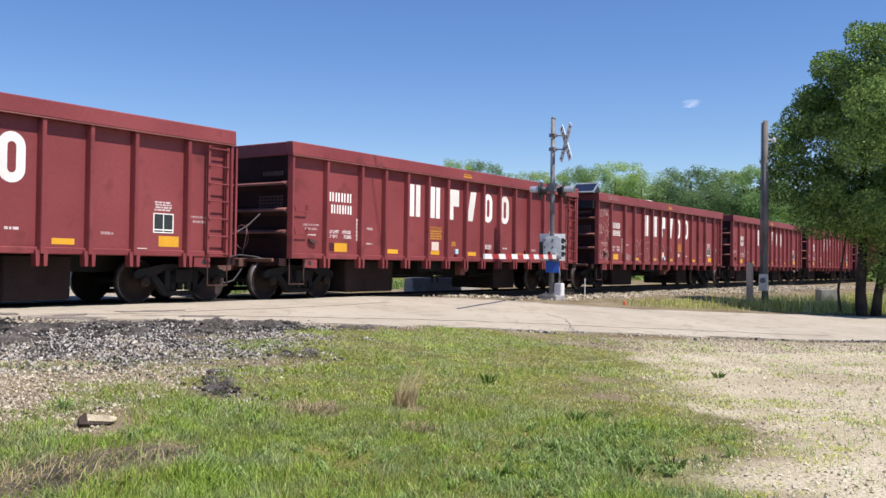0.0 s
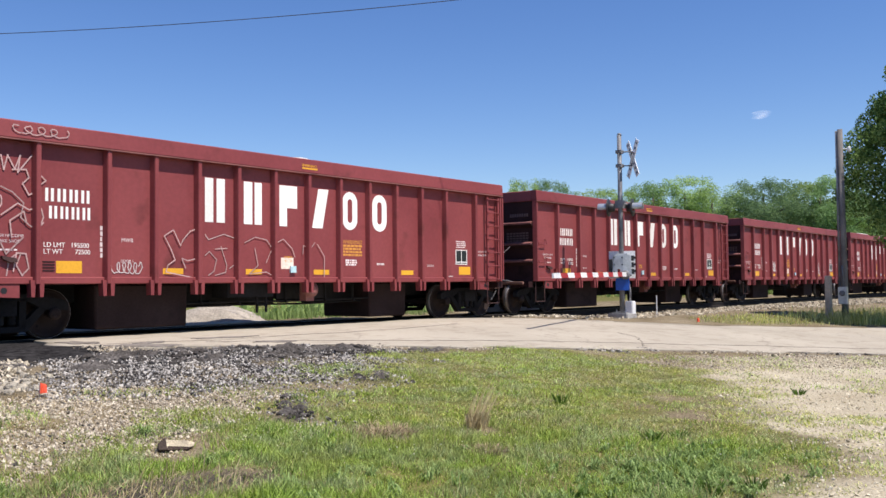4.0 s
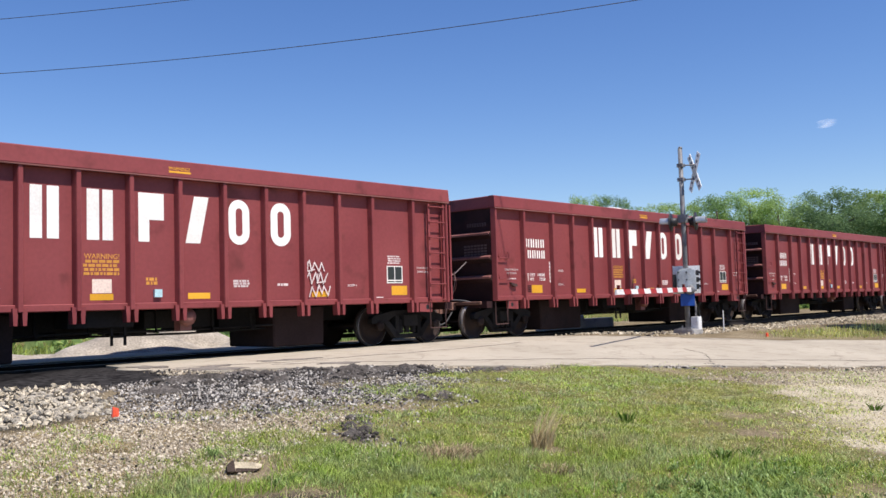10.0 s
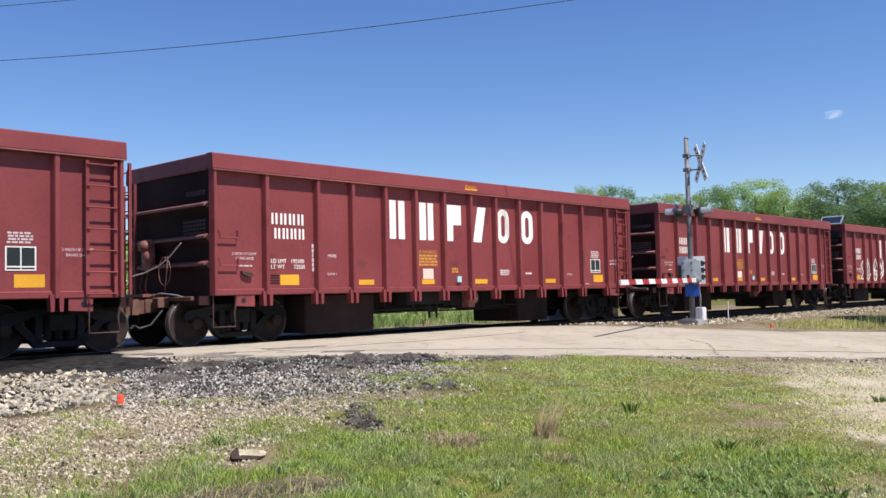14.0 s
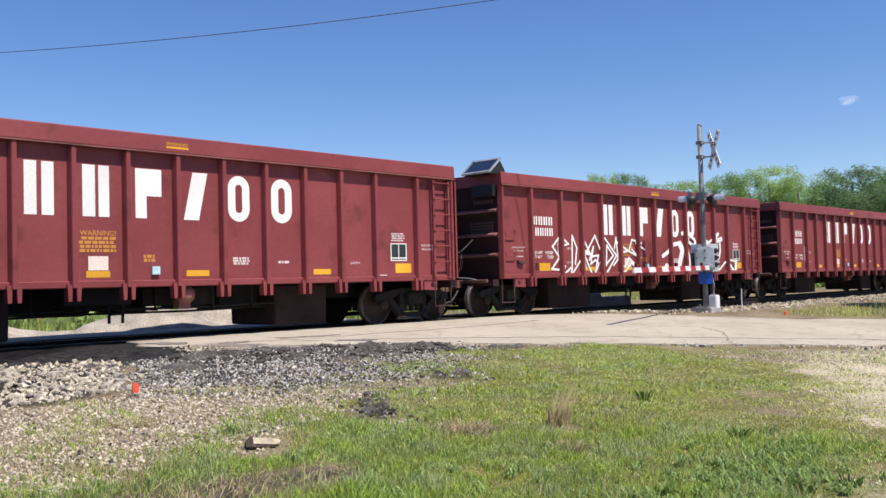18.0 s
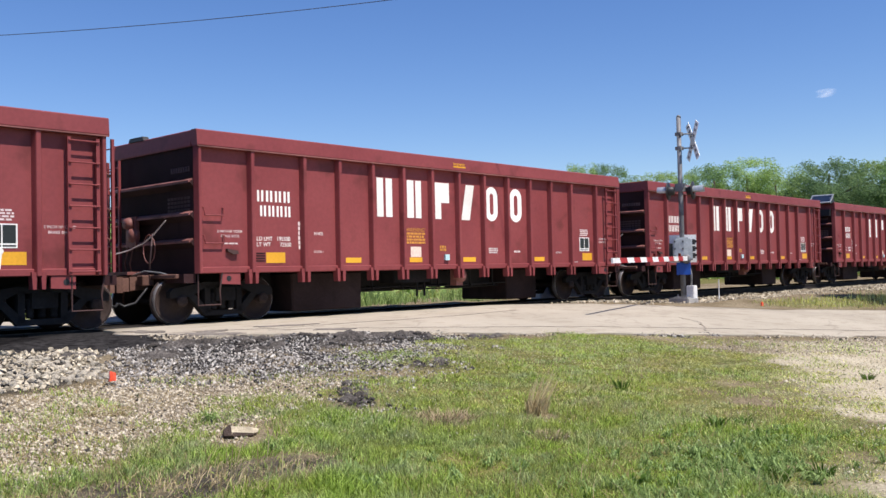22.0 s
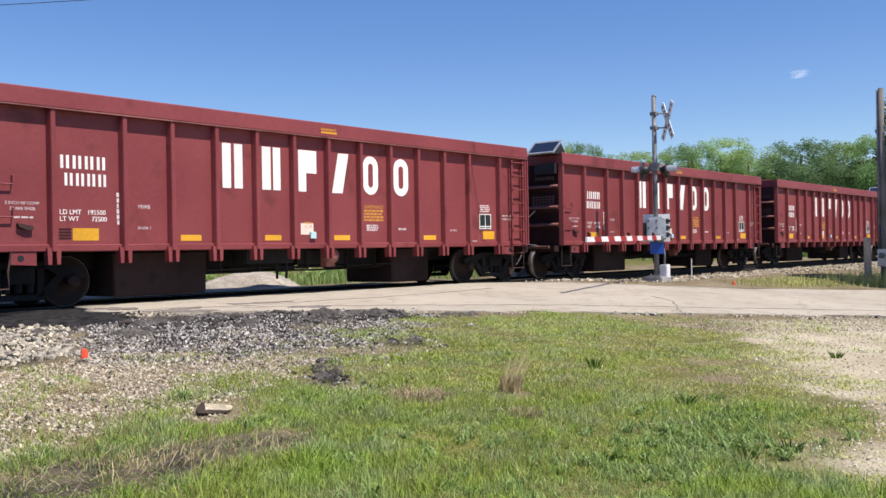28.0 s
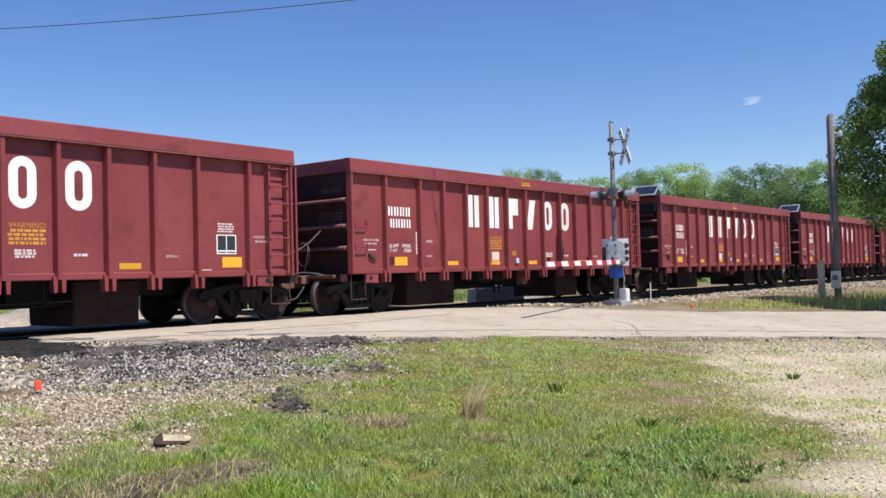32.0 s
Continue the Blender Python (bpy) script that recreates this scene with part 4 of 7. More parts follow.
    for xa, xb, my, mt in ((2.62, 4.62, 1.0, TUB), (9.84, 11.2, 0.62, TUB)):
        bm = bmesh.new()
        slab(bm, [(xa, 0.94), (xa + 0.02, 0.12), (xb - 0.02, 0.12), (xb, 0.94)], -1.0, my)
        bmesh.ops.bevel(bm, geom=bm.edges[:], offset=0.03, segments=1, affect="EDGES")
        bmesh.ops.recalc_face_normals(bm, faces=bm.faces[:])
        part("bottom_tub", bm, mt, car, "dark brown steel tub between the trucks")
    bm = bmesh.new()
    lathe(bm, [(5.6, 0.1), (5.66, 0.2), (6.9, 0.2), (6.96, 0.1)], 14, "x", (0, 0.55, 0.72))
    part("air_reservoir", bm, UNDER, car)
    bm = bmesh.new()
    box(bm, 5.4, 6.6, -1.25, -0.75, 0.66, 0.94)
    box(bm, 6.2, 6.24, -1.2, -1.16, 0.33, 0.7)
    box(bm, 6.45, 6.49, -1.2, -1.16, 0.33, 0.7)
    box(bm, 6.2, 6.49, -1.2, -1.16, 0.47, 0.50)
    box(bm, 7.0, 8.5, -0.9, -0.5, 0.60, 0.92)
    for xa, xb, z in ((4.64, 5.25, 0.50), (5.25, 5.55, 0.60), (5.55, 6.1, 0.46), (6.1, 6.75, 0.58), (6.75, 7.3, 0.50), (8.1, 8.6, 0.52), (8.9, 9.8, 0.48)):
        box(bm, xa, xb, -0.45, 0.40, z, 0.97)
    for y, z in ((-0.95, 0.55), (-0.7, 0.48), (0.6, 0.53)):
        tube(bm, [(4.6, y, z), (6.0, y, z + 0.02), (8.0, y + 0.05, z), (9.85, y, z + 0.03)], 0.022, 6)
    for x in (4.95, 5.9, 7.2, 8.4, 9.3):
        box(bm, x, x + 0.05, -1.0, -0.6, 0.52, 0.58)
        box(bm, x, x + 0.03, -0.97, -0.93, 0.55, 0.98)
    part("brake_rigging", bm, UNDER, car)
    bm = bmesh.new()
    lathe(bm, [(-1.45, 0.06), (-1.40, 0.16), (-1.22, 0.17), (-1.15, 0.1)], 14, "y", (7.62, 0, 0.80))
    box(bm, 7.50, 7.74, -1.30, -1.1, 0.55, 0.98)
    part("control_valve", bm, CAR_EDGE, car, "pinkish cast control valve")
    truck(car, AXLES[0], AXLES[1], "leading_truck")
    truck(car, AXLES[2], AXLES[3], "trailing_truck")
    # side markings
    for kind, x0, x1 in (("bar", 4.66, 4.86), ("bar", 4.94, 5.14), ("bar", 5.62, 5.84), ("bar", 5.90, 6.09), ("steps", 6.57, 7.07), ("slant", 7.51, 8.01), ("ring", 8.45, 8.93), ("ring", 9.44, 9.94)):
        bm = bmesh.new()
        emblem_shape(bm, kind, x0, x1, 2.16, 3.035)
        part("emblem_shape", bm, WHITE_MARK, car, "plain white emblem shape")
    for z0, z1, x0, x1 in ((2.36, 2.585, 1.41, 2.28), (2.07, 2.285, 1.48, 2.29)):
        w = (x1 - x0) / 4
        for k in range(4):
            mark("number_bar", x0 + k * w, x0 + k * w + 0.24 * w, z0, z1, WHITE_MARK, car)
            mark("number_bar", x0 + k * w + 0.46 * w, x0 + k * w + 0.70 * w, z0, z1, WHITE_MARK, car)
    words("weight_text", "LD LMT", 0.115, WHITE_MARK, car, 1.38, -SHEET - 0.002, 1.585)
    words("weight_text", "195500", 0.115, WHITE_MARK, car, 1.87, -SHEET - 0.002, 1.585)
    words("weight_text", "LT WT", 0.115, WHITE_MARK, car, 1.38, -SHEET - 0.002, 1.47)
    words("weight_text", "72500", 0.115, WHITE_MARK, car, 1.95, -SHEET - 0.002, 1.47)
    mark("yellow_reflector", 1.61, 2.08, 1.14, 1.35, YELLOW_MARK, car, "yellow reflective patch")
    for k in range(4):
        mark("vent_slot", 1.37, 1.58, 1.17 + 0.05 * k, 1.195 + 0.05 * k, CAR_END, car, out=0.008)
    words("stencil_text", "2 INCH HF COMP", 0.072, FADED_MARK, car, 0.48, -SHEET - 0.002, 1.73)
    words("stencil_text", "BRAKE SHOE", 0.072, FADED_MARK, car, 0.56, -SHEET - 0.002, 1.64)
    words("stencil_text", "MWB", 0.10, FADED_MARK, car, 2.84, -SHEET - 0.002, 1.71)
    words("stencil_text", "DOOR 1", 0.07, FADED_MARK, car, 2.83, -SHEET - 0.002, 1.34)
    words("stencil_text", "DOOR 4", 0.07, FADED_MARK, car, 11.45, -SHEET - 0.002, 1.34)
    bars("small_print", 0.60, 0.95, 1.50, 1.535, 1, FADED_MARK, car, 17)
    bars("small_print", 2.42, 2.50, 1.40, 1.98, 6, FADED_MARK, car, 3)
    for x0, x1 in ((3.71, 4.16), (5.67, 6.09), (7.55, 8.02), (10.46, 10.91)):
        mark("yellow_reflector", x0, x1, 1.13, 1.24, YELLOW_MARK, car, "yellow reflective patch")
    mark("yellow_reflector", 12.76, 13.25, 1.14, 1.35, YELLOW_MARK, car, "yellow reflective patch")
    words("warning_text", "WARNING!", 0.125, OCHRE_MARK, car, 5.57, -SHEET - 0.002, 1.84)
    bars("small_print", 5.55, 6.20, 1.54, 1.82, 4, OCHRE_MARK, car, 5, 0.7)
    words("warning_text", "WARNING!", 0.085, YELLOW_MARK, car, 7.10, -HALF - 0.006, 3.47)
    bm = bmesh.new()
    box(bm, 7.10, 7.55, -HALF - 0.011, -HALF + 0.002, 3.42, 3.455)
    part("small_print", bm, YELLOW_MARK, car)
    mark("paper_tag", 5.71, 6.06, 1.25, 1.49, PAPER, car, "pale paper tag")
    bars("small_print", 6.70, 6.94, 1.38, 1.52, 2, OCHRE_MARK, car, 7)
    mark("sensor_tag", 6.85, 7.0, 1.17, 1.31, CYAN, car, "pale plastic sensor tag", out=0.05)
    bars("small_print", 8.53, 8.91, 1.33, 1.48, 3, FADED_MARK, car, 8)
    bars("small_print", 9.57, 9.88, 1.35, 1.41, 1, FADED_MARK, car, 9)
    words("stencil_text", "2 INCH HF COMP", 0.07, FADED_MARK, car, 13.53, -SHEET - 0.002, 1.74)
    words("stencil_text", "BRAKE SHOE", 0.07, FADED_MARK, car, 13.60, -SHEET - 0.002, 1.65)
    bars("small_print", 12.63, 13.06, 1.83, 2.03, 4, FADED_MARK, car, 10, 0.6)
    bm = bmesh.new()
    for a, b, c, d in ((12.62, 13.11, 1.78, 1.80), (12.62, 13.11, 1.41, 1.43), (12.62, 12.645, 1.43, 1.78), (13.085, 13.11, 1.43, 1.78), (12.855, 12.875, 1.43, 1.78), (12.645, 13.085, 1.46, 1.485)):
        box(bm, a, b, -SHEET - 0.008, -SHEET + 0.002, c, d)
    plate = mark("label_plate", 12.63, 13.10, 1.415, 1.795, BLACK_MARK, car, "black stencil plate in a white frame", out=0.005)
    part("label_frame", bm, WHITE_MARK, plate)
    mark("stencil_bar", 12.1, 12.45, 1.085, 1.105, FADED_MARK, car, y=-SHEET - 0.05)
    # small print on the dark leading end
    bm = bmesh.new()
    for k in range(8):
        box(bm, -0.006 + 0.03, 0.034, -1.30 + 0.085 * k, -1.24 + 0.085 * k, 2.88, 2.98)
    tagged(part("end_number_bar", bm, END_MARK, car), kind="stuff")
    bm = bmesh.new()
    for r in range(4):
        for k in range(7):
            box(bm, 0.024, 0.034, -1.30 + 0.115 * k, -1.21 + 0.115 * k, 2.14 + 0.075 * r, 2.19 + 0.075 * r)
    tagged(part("end_small_print", bm, END_MARK, car), kind="stuff")
    return tagged(car, "oxide-red high-sided steel gondola car of a moving ballast train", "railway car", "gondola cars of the train")


first_car = gondola()
FIRST, LAST = -2, 17
CARS = {0: first_car}
for n in range(FIRST, LAST + 1):
    if n != 0:
        CARS[n] = copy_thing(first_car, pose(run(0) + PITCH * n, TRACK_Y, 0))


def load(car, humps, seed):
    """The pale crushed stone heaped over the rim."""
    r = random.Random(seed)
    nx, ny = 90, 18
    bm = bmesh.new()
    rows = []
    for i in range(nx + 1):
        x = 0.12 + (L_BODY - 0.24) * i / nx
        row = []
        for j in range(ny + 1):
            y = -1.38 + 2.76 * j / ny
            e = 1 - (abs(y) / 1.38) ** 2
            h = 3.12 + sum(a * e * math.exp(-((x - c) / w) ** 2) for c, w, a in humps) + r.uniform(-0.03, 0.03)
            row.append(bm.verts.new((x, y, h)))
        rows.append(row)
    for p, q in zip(rows, rows[1:]):
        for k in range(ny):
            bm.faces.new((p[k], q[k], q[k + 1], p[k + 1]))
    part("stone_load", bm, BALLAST_LOAD, car, "pale crushed limestone load")


def solar_panel(car):
    """The tilted solar panel over the near corner of the leading end."""
    lo, hi = Vector((-0.36, 0, 3.63)), Vector((0.06, 0, 3.98))
    up = Vector((lo.z - hi.z, 0, hi.x - lo.x)).normalized()
    y0, y1 = -1.58, -0.62

    def plate(bm, a, b, ya, yb, t0, t1):
        p, q = lo.lerp(hi, a), lo.lerp(hi, b)
        slab(bm, [((p + up * t0).x, (p + up * t0).z), ((q + up * t0).x, (q + up * t0).z), ((q + up * t1).x, (q + up * t1).z), ((p + up * t1).x, (p + up * t1).z)], ya, yb)
        bmesh.ops.recalc_face_normals(bm, faces=bm.faces[:])
    bm = bmesh.new()
    plate(bm, 0.05, 0.95, y0 + 0.04, y1 - 0.04, 0.0, 0.022)
    panel = part("solar_panel", bm, SOLAR, car, "tilted dark solar panel in a bright frame")
    bm = bmesh.new()
    for a, b, ya, yb in ((-0.04, 0.06, y0, y1), (0.94, 1.06, y0, y1), (0.06, 0.94, y0, y0 + 0.04), (0.06, 0.94, y1 - 0.04, y1)):
        plate(bm, a, b, ya, yb, -0.012, 0.034)
    part("panel_frame", bm, ALUMINIUM, panel)
    bm = bmesh.new()
    slab(bm, [(-0.31, 3.60), (0.24, 3.60), (0.24, 3.70), (0.06, 3.94)], y0 + 0.03, y1 - 0.03)
    bmesh.ops.recalc_face_normals(bm, faces=bm.faces[:])
    part("panel_support", bm, BLACK, panel, "dark wedge-shaped panel support")
    bm = bmesh.new()
    box(bm, -0.16, -0.02, -1.45, -0.75, 3.05, 3.34)
    part("battery_box", bm, BLACK, car)


import itertools

COATS = itertools.count()


def rounded(ln, n=4):
    """The same line drawn as one smooth sweep."""
    pts = [Vector(p) for p in ln]
    pts = [pts[0] * 2 - pts[1]] + pts + [pts[-1] * 2 - pts[-2]]
    out = []
    for a, b, c, d in zip(pts, pts[1:], pts[2:], pts[3:]):
        for t in (k / n for k in range(n)):
            out.append(0.5 * (2 * b + (c - a) * t + (2 * a - 5 * b + 4 * c - d) * t * t + (3 * b - a - 3 * c + d) * t * t * t))
    return [(v.x, v.y) for v in out + [pts[-2]]]


def strokes(car, name, lines, width, mat, label, plane=SHEET):
    """Sprayed strokes on the side: plain ribbons along lines of (x, z), blunt at their ends."""
    for ln in lines:
        coat = 0.0027 * (next(COATS) % 9)
        bm = bmesh.new()
        if width > 0.08 and len(ln) > 2:
            ln = rounded(ln)
        for k, (p, q) in enumerate(zip(ln, ln[1:])):
            a, b = Vector(p), Vector(q)
            d = (b - a).normalized() if (b - a).length > 1e-6 else Vector((1, 0))
            nrm = Vector((-d.y, d.x)) * width * 0.5
            a, b = a - d * width * 0.3, b + d * width * 0.3
            y = -plane - 0.010 - coat - 0.0007 * (k % 4)
            bm.faces.new([bm.verts.new((c.x + e * nrm.x, y, c.y + e * nrm.y)) for c, e in ((a, -0.8), (b, -0.8), (b + d * width * 0.15, 0), (b, 0.8), (a, 0.8), (a - d * width * 0.15, 0))])
        bm.normal_update()
        bmesh.ops.solidify(bm, geom=bm.faces[:], thickness=0.0004)
        part(name, bm, mat, car, label)


def scrawl(x0, x1, z0, z1, loops, seed):
    """A looping line within a rectangle."""
    r = random.Random(seed)
    pts = []
    n = loops * 12
    ph = r.uniform(0, 6)
    for k in range(n):
        t = k / (n - 1)
        a = 2 * math.pi * loops * t + ph
        pts.append((x0 + (x1 - x0) * (0.06 + 0.86 * t) + 0.5 * (x1 - x0) / loops * math.cos(a) * r.uniform(0.7, 1), (z0 + z1) / 2 + (z1 - z0) * 0.48 * math.sin(a) * r.uniform(0.7, 1)))
    return pts


def zigzag(x0, x1, z0, z1, n, seed):
    r = random.Random(seed)
    return [(x0 + (x1 - x0) * (k + r.uniform(-0.35, 0.35)) / n, (z1 if k % 2 else z0) + r.uniform(-0.16, 0.16) * (z1 - z0)) for k in range(n + 1)]


for n in (1, 7, 10, 11, 13, 14, 15):
    solar_panel(CARS[n])
load(CARS[1], [(4.2, 0.9, 0.75), (8.5, 1.5, 0.82), (11.8, 0.8, 0.70)], 1)
load(CARS[4], [(3.6, 1.3, 0.66), (8.1, 1.6, 0.84), (12.5, 1.6, 0.82)], 2)
load(CARS[10], [(4.0, 0.9, 0.6), (12.4, 1.2, 0.80)], 3)
for n in CARS:
    if n not in (1, 4, 10):
        load(CARS[n], [(3.5, 1.0, 0.3), (7.3, 1.0, 0.25), (11.3, 1.0, 0.3)], 10 + n)
# on some cars the warning and the paper tag sit further along
for n in (1, 10, 11):
    for o in CARS[n].children:
        lo = min(v.co.x for v in o.data.vertices)
        if o.name.startswith(("warning_text", "small_print")) and 5.5 < lo < 5.63:
            o.location.x += 2.88
        elif o.name.startswith("paper_tag"):
            o.location.x += 0.9
for n in (3, 8):
    bm = bmesh.new()
    slab(bm, [(0.25, 3.64), (0.85, 3.64), (0.8, 3.72), (0.3, 3.72)], -0.03, 0.10, "x")
    bmesh.ops.recalc_face_normals(bm, faces=bm.faces[:])
    part("rim_bracket", bm, BLACK, CARS[n], "black bracket on the end rim")
bm = bmesh.new()
box(bm, 5.54, 6.25, -SHEET - 0.007, -SHEET - 0.004, 1.22, 1.70)
part("paint_patch", bm, CAR_PATCH, CARS[11], "darker red repainted patch")
# white sprayed figures
strokes(CARS[7], "sprayed_stroke", [[(2.52, 1.16), (2.14, 1.19), (2.49, 1.5), (2.19, 1.79), (2.55, 2.09), (2.91, 1.87), (2.51, 1.8)], [(2.54, 1.7), (2.68, 1.45), (2.55, 1.34), (2.74, 1.26), (2.55, 1.03), (2.69, 1.04), (2.98, 1.21)], [(2.98, 0.99), (3.05, 1.21), (3.09, 2.1), (3.29, 1.77), (3.2, 1.32)], [(3.01, 1.01), (3.4, 1.37), (3.69, 1.68), (3.88, 1.64)]], 0.075, WHITE_MARK, "white sprayed stroke")
strokes(CARS[7], "sprayed_stroke", [[(3.69, 1.22), (3.54, 2.12), (3.93, 1.59), (3.61, 1.63), (3.93, 1.12), (4.05, 1.01)], [(3.4, 1.37), (3.63, 1.53), (4.17, 2.12), (4.6, 1.44), (4.41, 1.35)], [(3.87, 1.43), (4.08, 1.8), (3.93, 1.32), (4.17, 1.43), (4.32, 1.31), (4.11, 1.01), (4.32, 1.56), (3.99, 1.53)]], 0.075, WHITE_MARK, "white sprayed stroke")
strokes(CARS[7], "sprayed_stroke", [[(4.57, 0.97), (4.62, 1.35), (4.6, 2.11), (5.24, 1.56), (4.62, 0.97)], [(4.7, 1.28), (4.75, 1.85), (5.07, 1.56), (4.7, 1.31)], [(5.18, 1.78), (5.27, 2.09), (5.35, 1.45), (5.11, 1.28)], [(5.31, 1.95), (5.88, 1.71), (5.44, 1.62), (5.51, 1.46)], [(5.46, 1.29), (5.72, 1.23), (5.92, 1.5), (6.35, 1.24)]], 0.075, WHITE_MARK, "white sprayed stroke")
strokes(CARS[7], "sprayed_stroke", [[(5.46, 1.2), (5.69, 1.07), (6.06, 1.35), (6.42, 1.12)], [(6.62, 1.94), (6.1, 2.04), (5.93, 1.69), (6.35, 1.56), (6.09, 1.75)], [(6.32, 1.93), (6.82, 1.74)], [(6.28, 1.58), (6.57, 1.5), (6.42, 1.07)]], 0.075, WHITE_MARK, "white sprayed stroke")
strokes(CARS[7], "sprayed_stroke", [[(9.68, 1.85), (9.99, 1.49), (10.18, 1.93), (10.34, 2.05)], [(10.97, 1.96), (11.27, 1.8)]], 0.07, WHITE_MARK, "thick white sprayed stroke")
strokes(CARS[7], "sprayed_stroke", [[(10.31, 1.4), (10.37, 1.03)]], 0.08, WHITE_MARK, "thick white sprayed stroke")
strokes(CARS[7], "sprayed_stroke", [[(11.49, 1.03), (12.0, 1.34), (12.44, 1.43), (12.85, 1.36)]], 0.09, WHITE_MARK, "thick white sprayed stroke")
strokes(CARS[7], "sprayed_stroke", [[(8.9, 1.32), (8.98, 1.13), (9.07, 1.01), (8.38, 1.13)], [(10.37, 1.7), (10.49, 1.88), (11.07, 2.1), (11.28, 2.22)]], 0.1, WHITE_MARK, "thick white sprayed stroke")
strokes(CARS[7], "sprayed_stroke", [[(9.4, 1.85), (9.54, 1.52), (9.56, 1.2)], [(10.91, 2.02), (10.9, 1.55), (10.88, 1.28)], [(12.33, 1.29), (12.66, 1.03)]], 0.12, WHITE_MARK, "thick white sprayed stroke")
strokes(CARS[7], "sprayed_stroke", [[(11.63, 2.09), (11.63, 1.7), (11.43, 1.35)]], 0.13, WHITE_MARK, "thick white sprayed stroke")
strokes(CARS[7], "sprayed_stroke", [[(9.3, 2.32), (9.59, 2.24), (9.9, 2.06), (9.81, 1.9), (9.48, 2.04), (9.48, 2.11)], [(10.38, 2.41), (10.53, 2.15), (10.93, 1.98)]], 0.14, WHITE_MARK, "thick white sprayed stroke")
strokes(CARS[7], "sprayed_stroke", [[(7.89, 1.56), (8.22, 1.7), (8.52, 1.91), (8.9, 1.96)], [(9.12, 2.29), (9.35, 2.35)], [(10.66, 1.0), (10.9, 1.14)], [(11.28, 2.16), (11.55, 2.32)]], 0.16, WHITE_MARK, "thick white sprayed stroke")
strokes(CARS[7], "sprayed_stroke", [[(11.38, 2.08), (11.76, 2.15)], [(11.45, 1.31), (11.49, 1.03)], [(12.78, 1.36), (12.75, 1.08)]], 0.2, WHITE_MARK, "thick white sprayed stroke")
strokes(CARS[7], "sprayed_stroke", [[(7.95, 1.06), (8.05, 1.23), (8.21, 1.13), (8.38, 1.18)], [(9.56, 1.19), (9.61, 1.03)]], 0.22, WHITE_MARK, "thick white sprayed stroke")
strokes(CARS[7], "sprayed_stroke", [[(8.97, 1.92), (9.08, 1.71), (8.9, 1.32)]], 0.3, WHITE_MARK, "thick white sprayed stroke")
strokes(CARS[7], "sprayed_stroke", [[(9.39, 1.08), (9.80, 1.08)]], 0.2, WHITE_MARK, "thick white sprayed stroke")
strokes(CARS[1], "sprayed_stroke", [[(0.65, 3.06), (0.7, 2.83), (0.76, 3.07), (0.88, 2.85), (0.97, 3.09), (0.93, 2.8), (1.17, 3.11)], [(0.84, 2.84), (1.07, 2.86), (1.12, 2.73), (1.01, 2.62), (1.12, 2.44), (1.24, 2.5)], [(1.31, 2.79), (1.41, 2.7), (1.31, 2.62)], [(0.65, 2.55), (0.84, 2.47), (1.03, 2.3), (0.98, 2.06), (1.13, 1.93), (1.24, 1.88)], [(0.66, 2.09), (0.93, 2.29), (1.12, 2.19), (1.24, 2.23)]], 0.03, GHOST_MARK, "thin grey sprayed line")
strokes(CARS[1], "sprayed_stroke", [[(0.83, 1.73), (0.8, 2.0), (1.03, 2.16), (1.08, 1.97)], [(1.34, 2.22), (1.38, 2.08), (1.32, 1.93), (1.38, 1.99)], [(0.76, 1.1), (0.8, 1.36), (0.94, 1.47), (1.08, 1.46), (1.13, 1.22), (1.02, 1.1), (0.92, 1.27), (0.99, 1.45)], [(0.66, 1.63), (0.75, 1.45), (1.03, 1.73)], [(0.92, 1.47), (0.87, 1.17)]], 0.03, GHOST_MARK, "thin grey sprayed line")
strokes(CARS[1], "sprayed_stroke", [scrawl(0.05, 0.65, 2.1, 2.5, 3, 1), scrawl(0.05, 0.6, 2.75, 3.05, 3, 2), scrawl(0.05, 0.6, 1.15, 1.5, 3, 3)], 0.028, GHOST_MARK, "thin grey sprayed line")
strokes(CARS[1], "sprayed_stroke", [[(4.49, 2.02), (4.3, 1.96), (4.14, 1.79), (4.08, 1.68), (3.92, 1.97), (3.72, 1.85), (3.86, 1.62), (3.96, 1.4), (3.8, 1.3), (3.76, 1.17), (3.98, 1.13), (4.5, 1.04)], [(4.46, 1.72), (4.45, 1.43), (4.24, 1.39), (4.11, 1.43), (4.19, 1.25)]], 0.026, GHOST_MARK, "thin grey sprayed line")
strokes(CARS[1], "sprayed_stroke", [[(4.66, 1.91), (4.74, 1.81), (5.11, 1.93), (5.39, 1.86), (5.53, 1.66), (5.46, 1.37), (5.25, 1.25)], [(4.66, 1.5), (4.76, 1.58), (4.93, 1.42), (4.87, 1.19), (4.74, 1.11)], [(5.04, 1.68), (5.18, 1.31), (5.15, 1.17), (4.9, 1.11)], [(4.9, 1.63), (5.18, 1.65)], [(5.63, 1.78), (5.9, 1.9), (6.2, 1.85), (6.35, 1.68), (6.19, 1.38)]], 0.024, GHOST_MARK, "thin grey sprayed line")
strokes(CARS[1], "sprayed_stroke", [[(5.89, 1.67), (5.97, 1.32), (5.75, 1.14), (6.19, 1.18), (6.42, 1.08)], [(6.35, 1.68), (6.53, 1.83), (6.66, 1.88), (6.9, 1.69), (6.98, 1.51)], [(7.21, 1.58), (7.22, 1.76), (7.44, 1.7), (7.56, 1.83)], [(7.64, 1.8), (7.85, 1.53), (7.84, 1.08)]], 0.024, GHOST_MARK, "thin grey sprayed line")
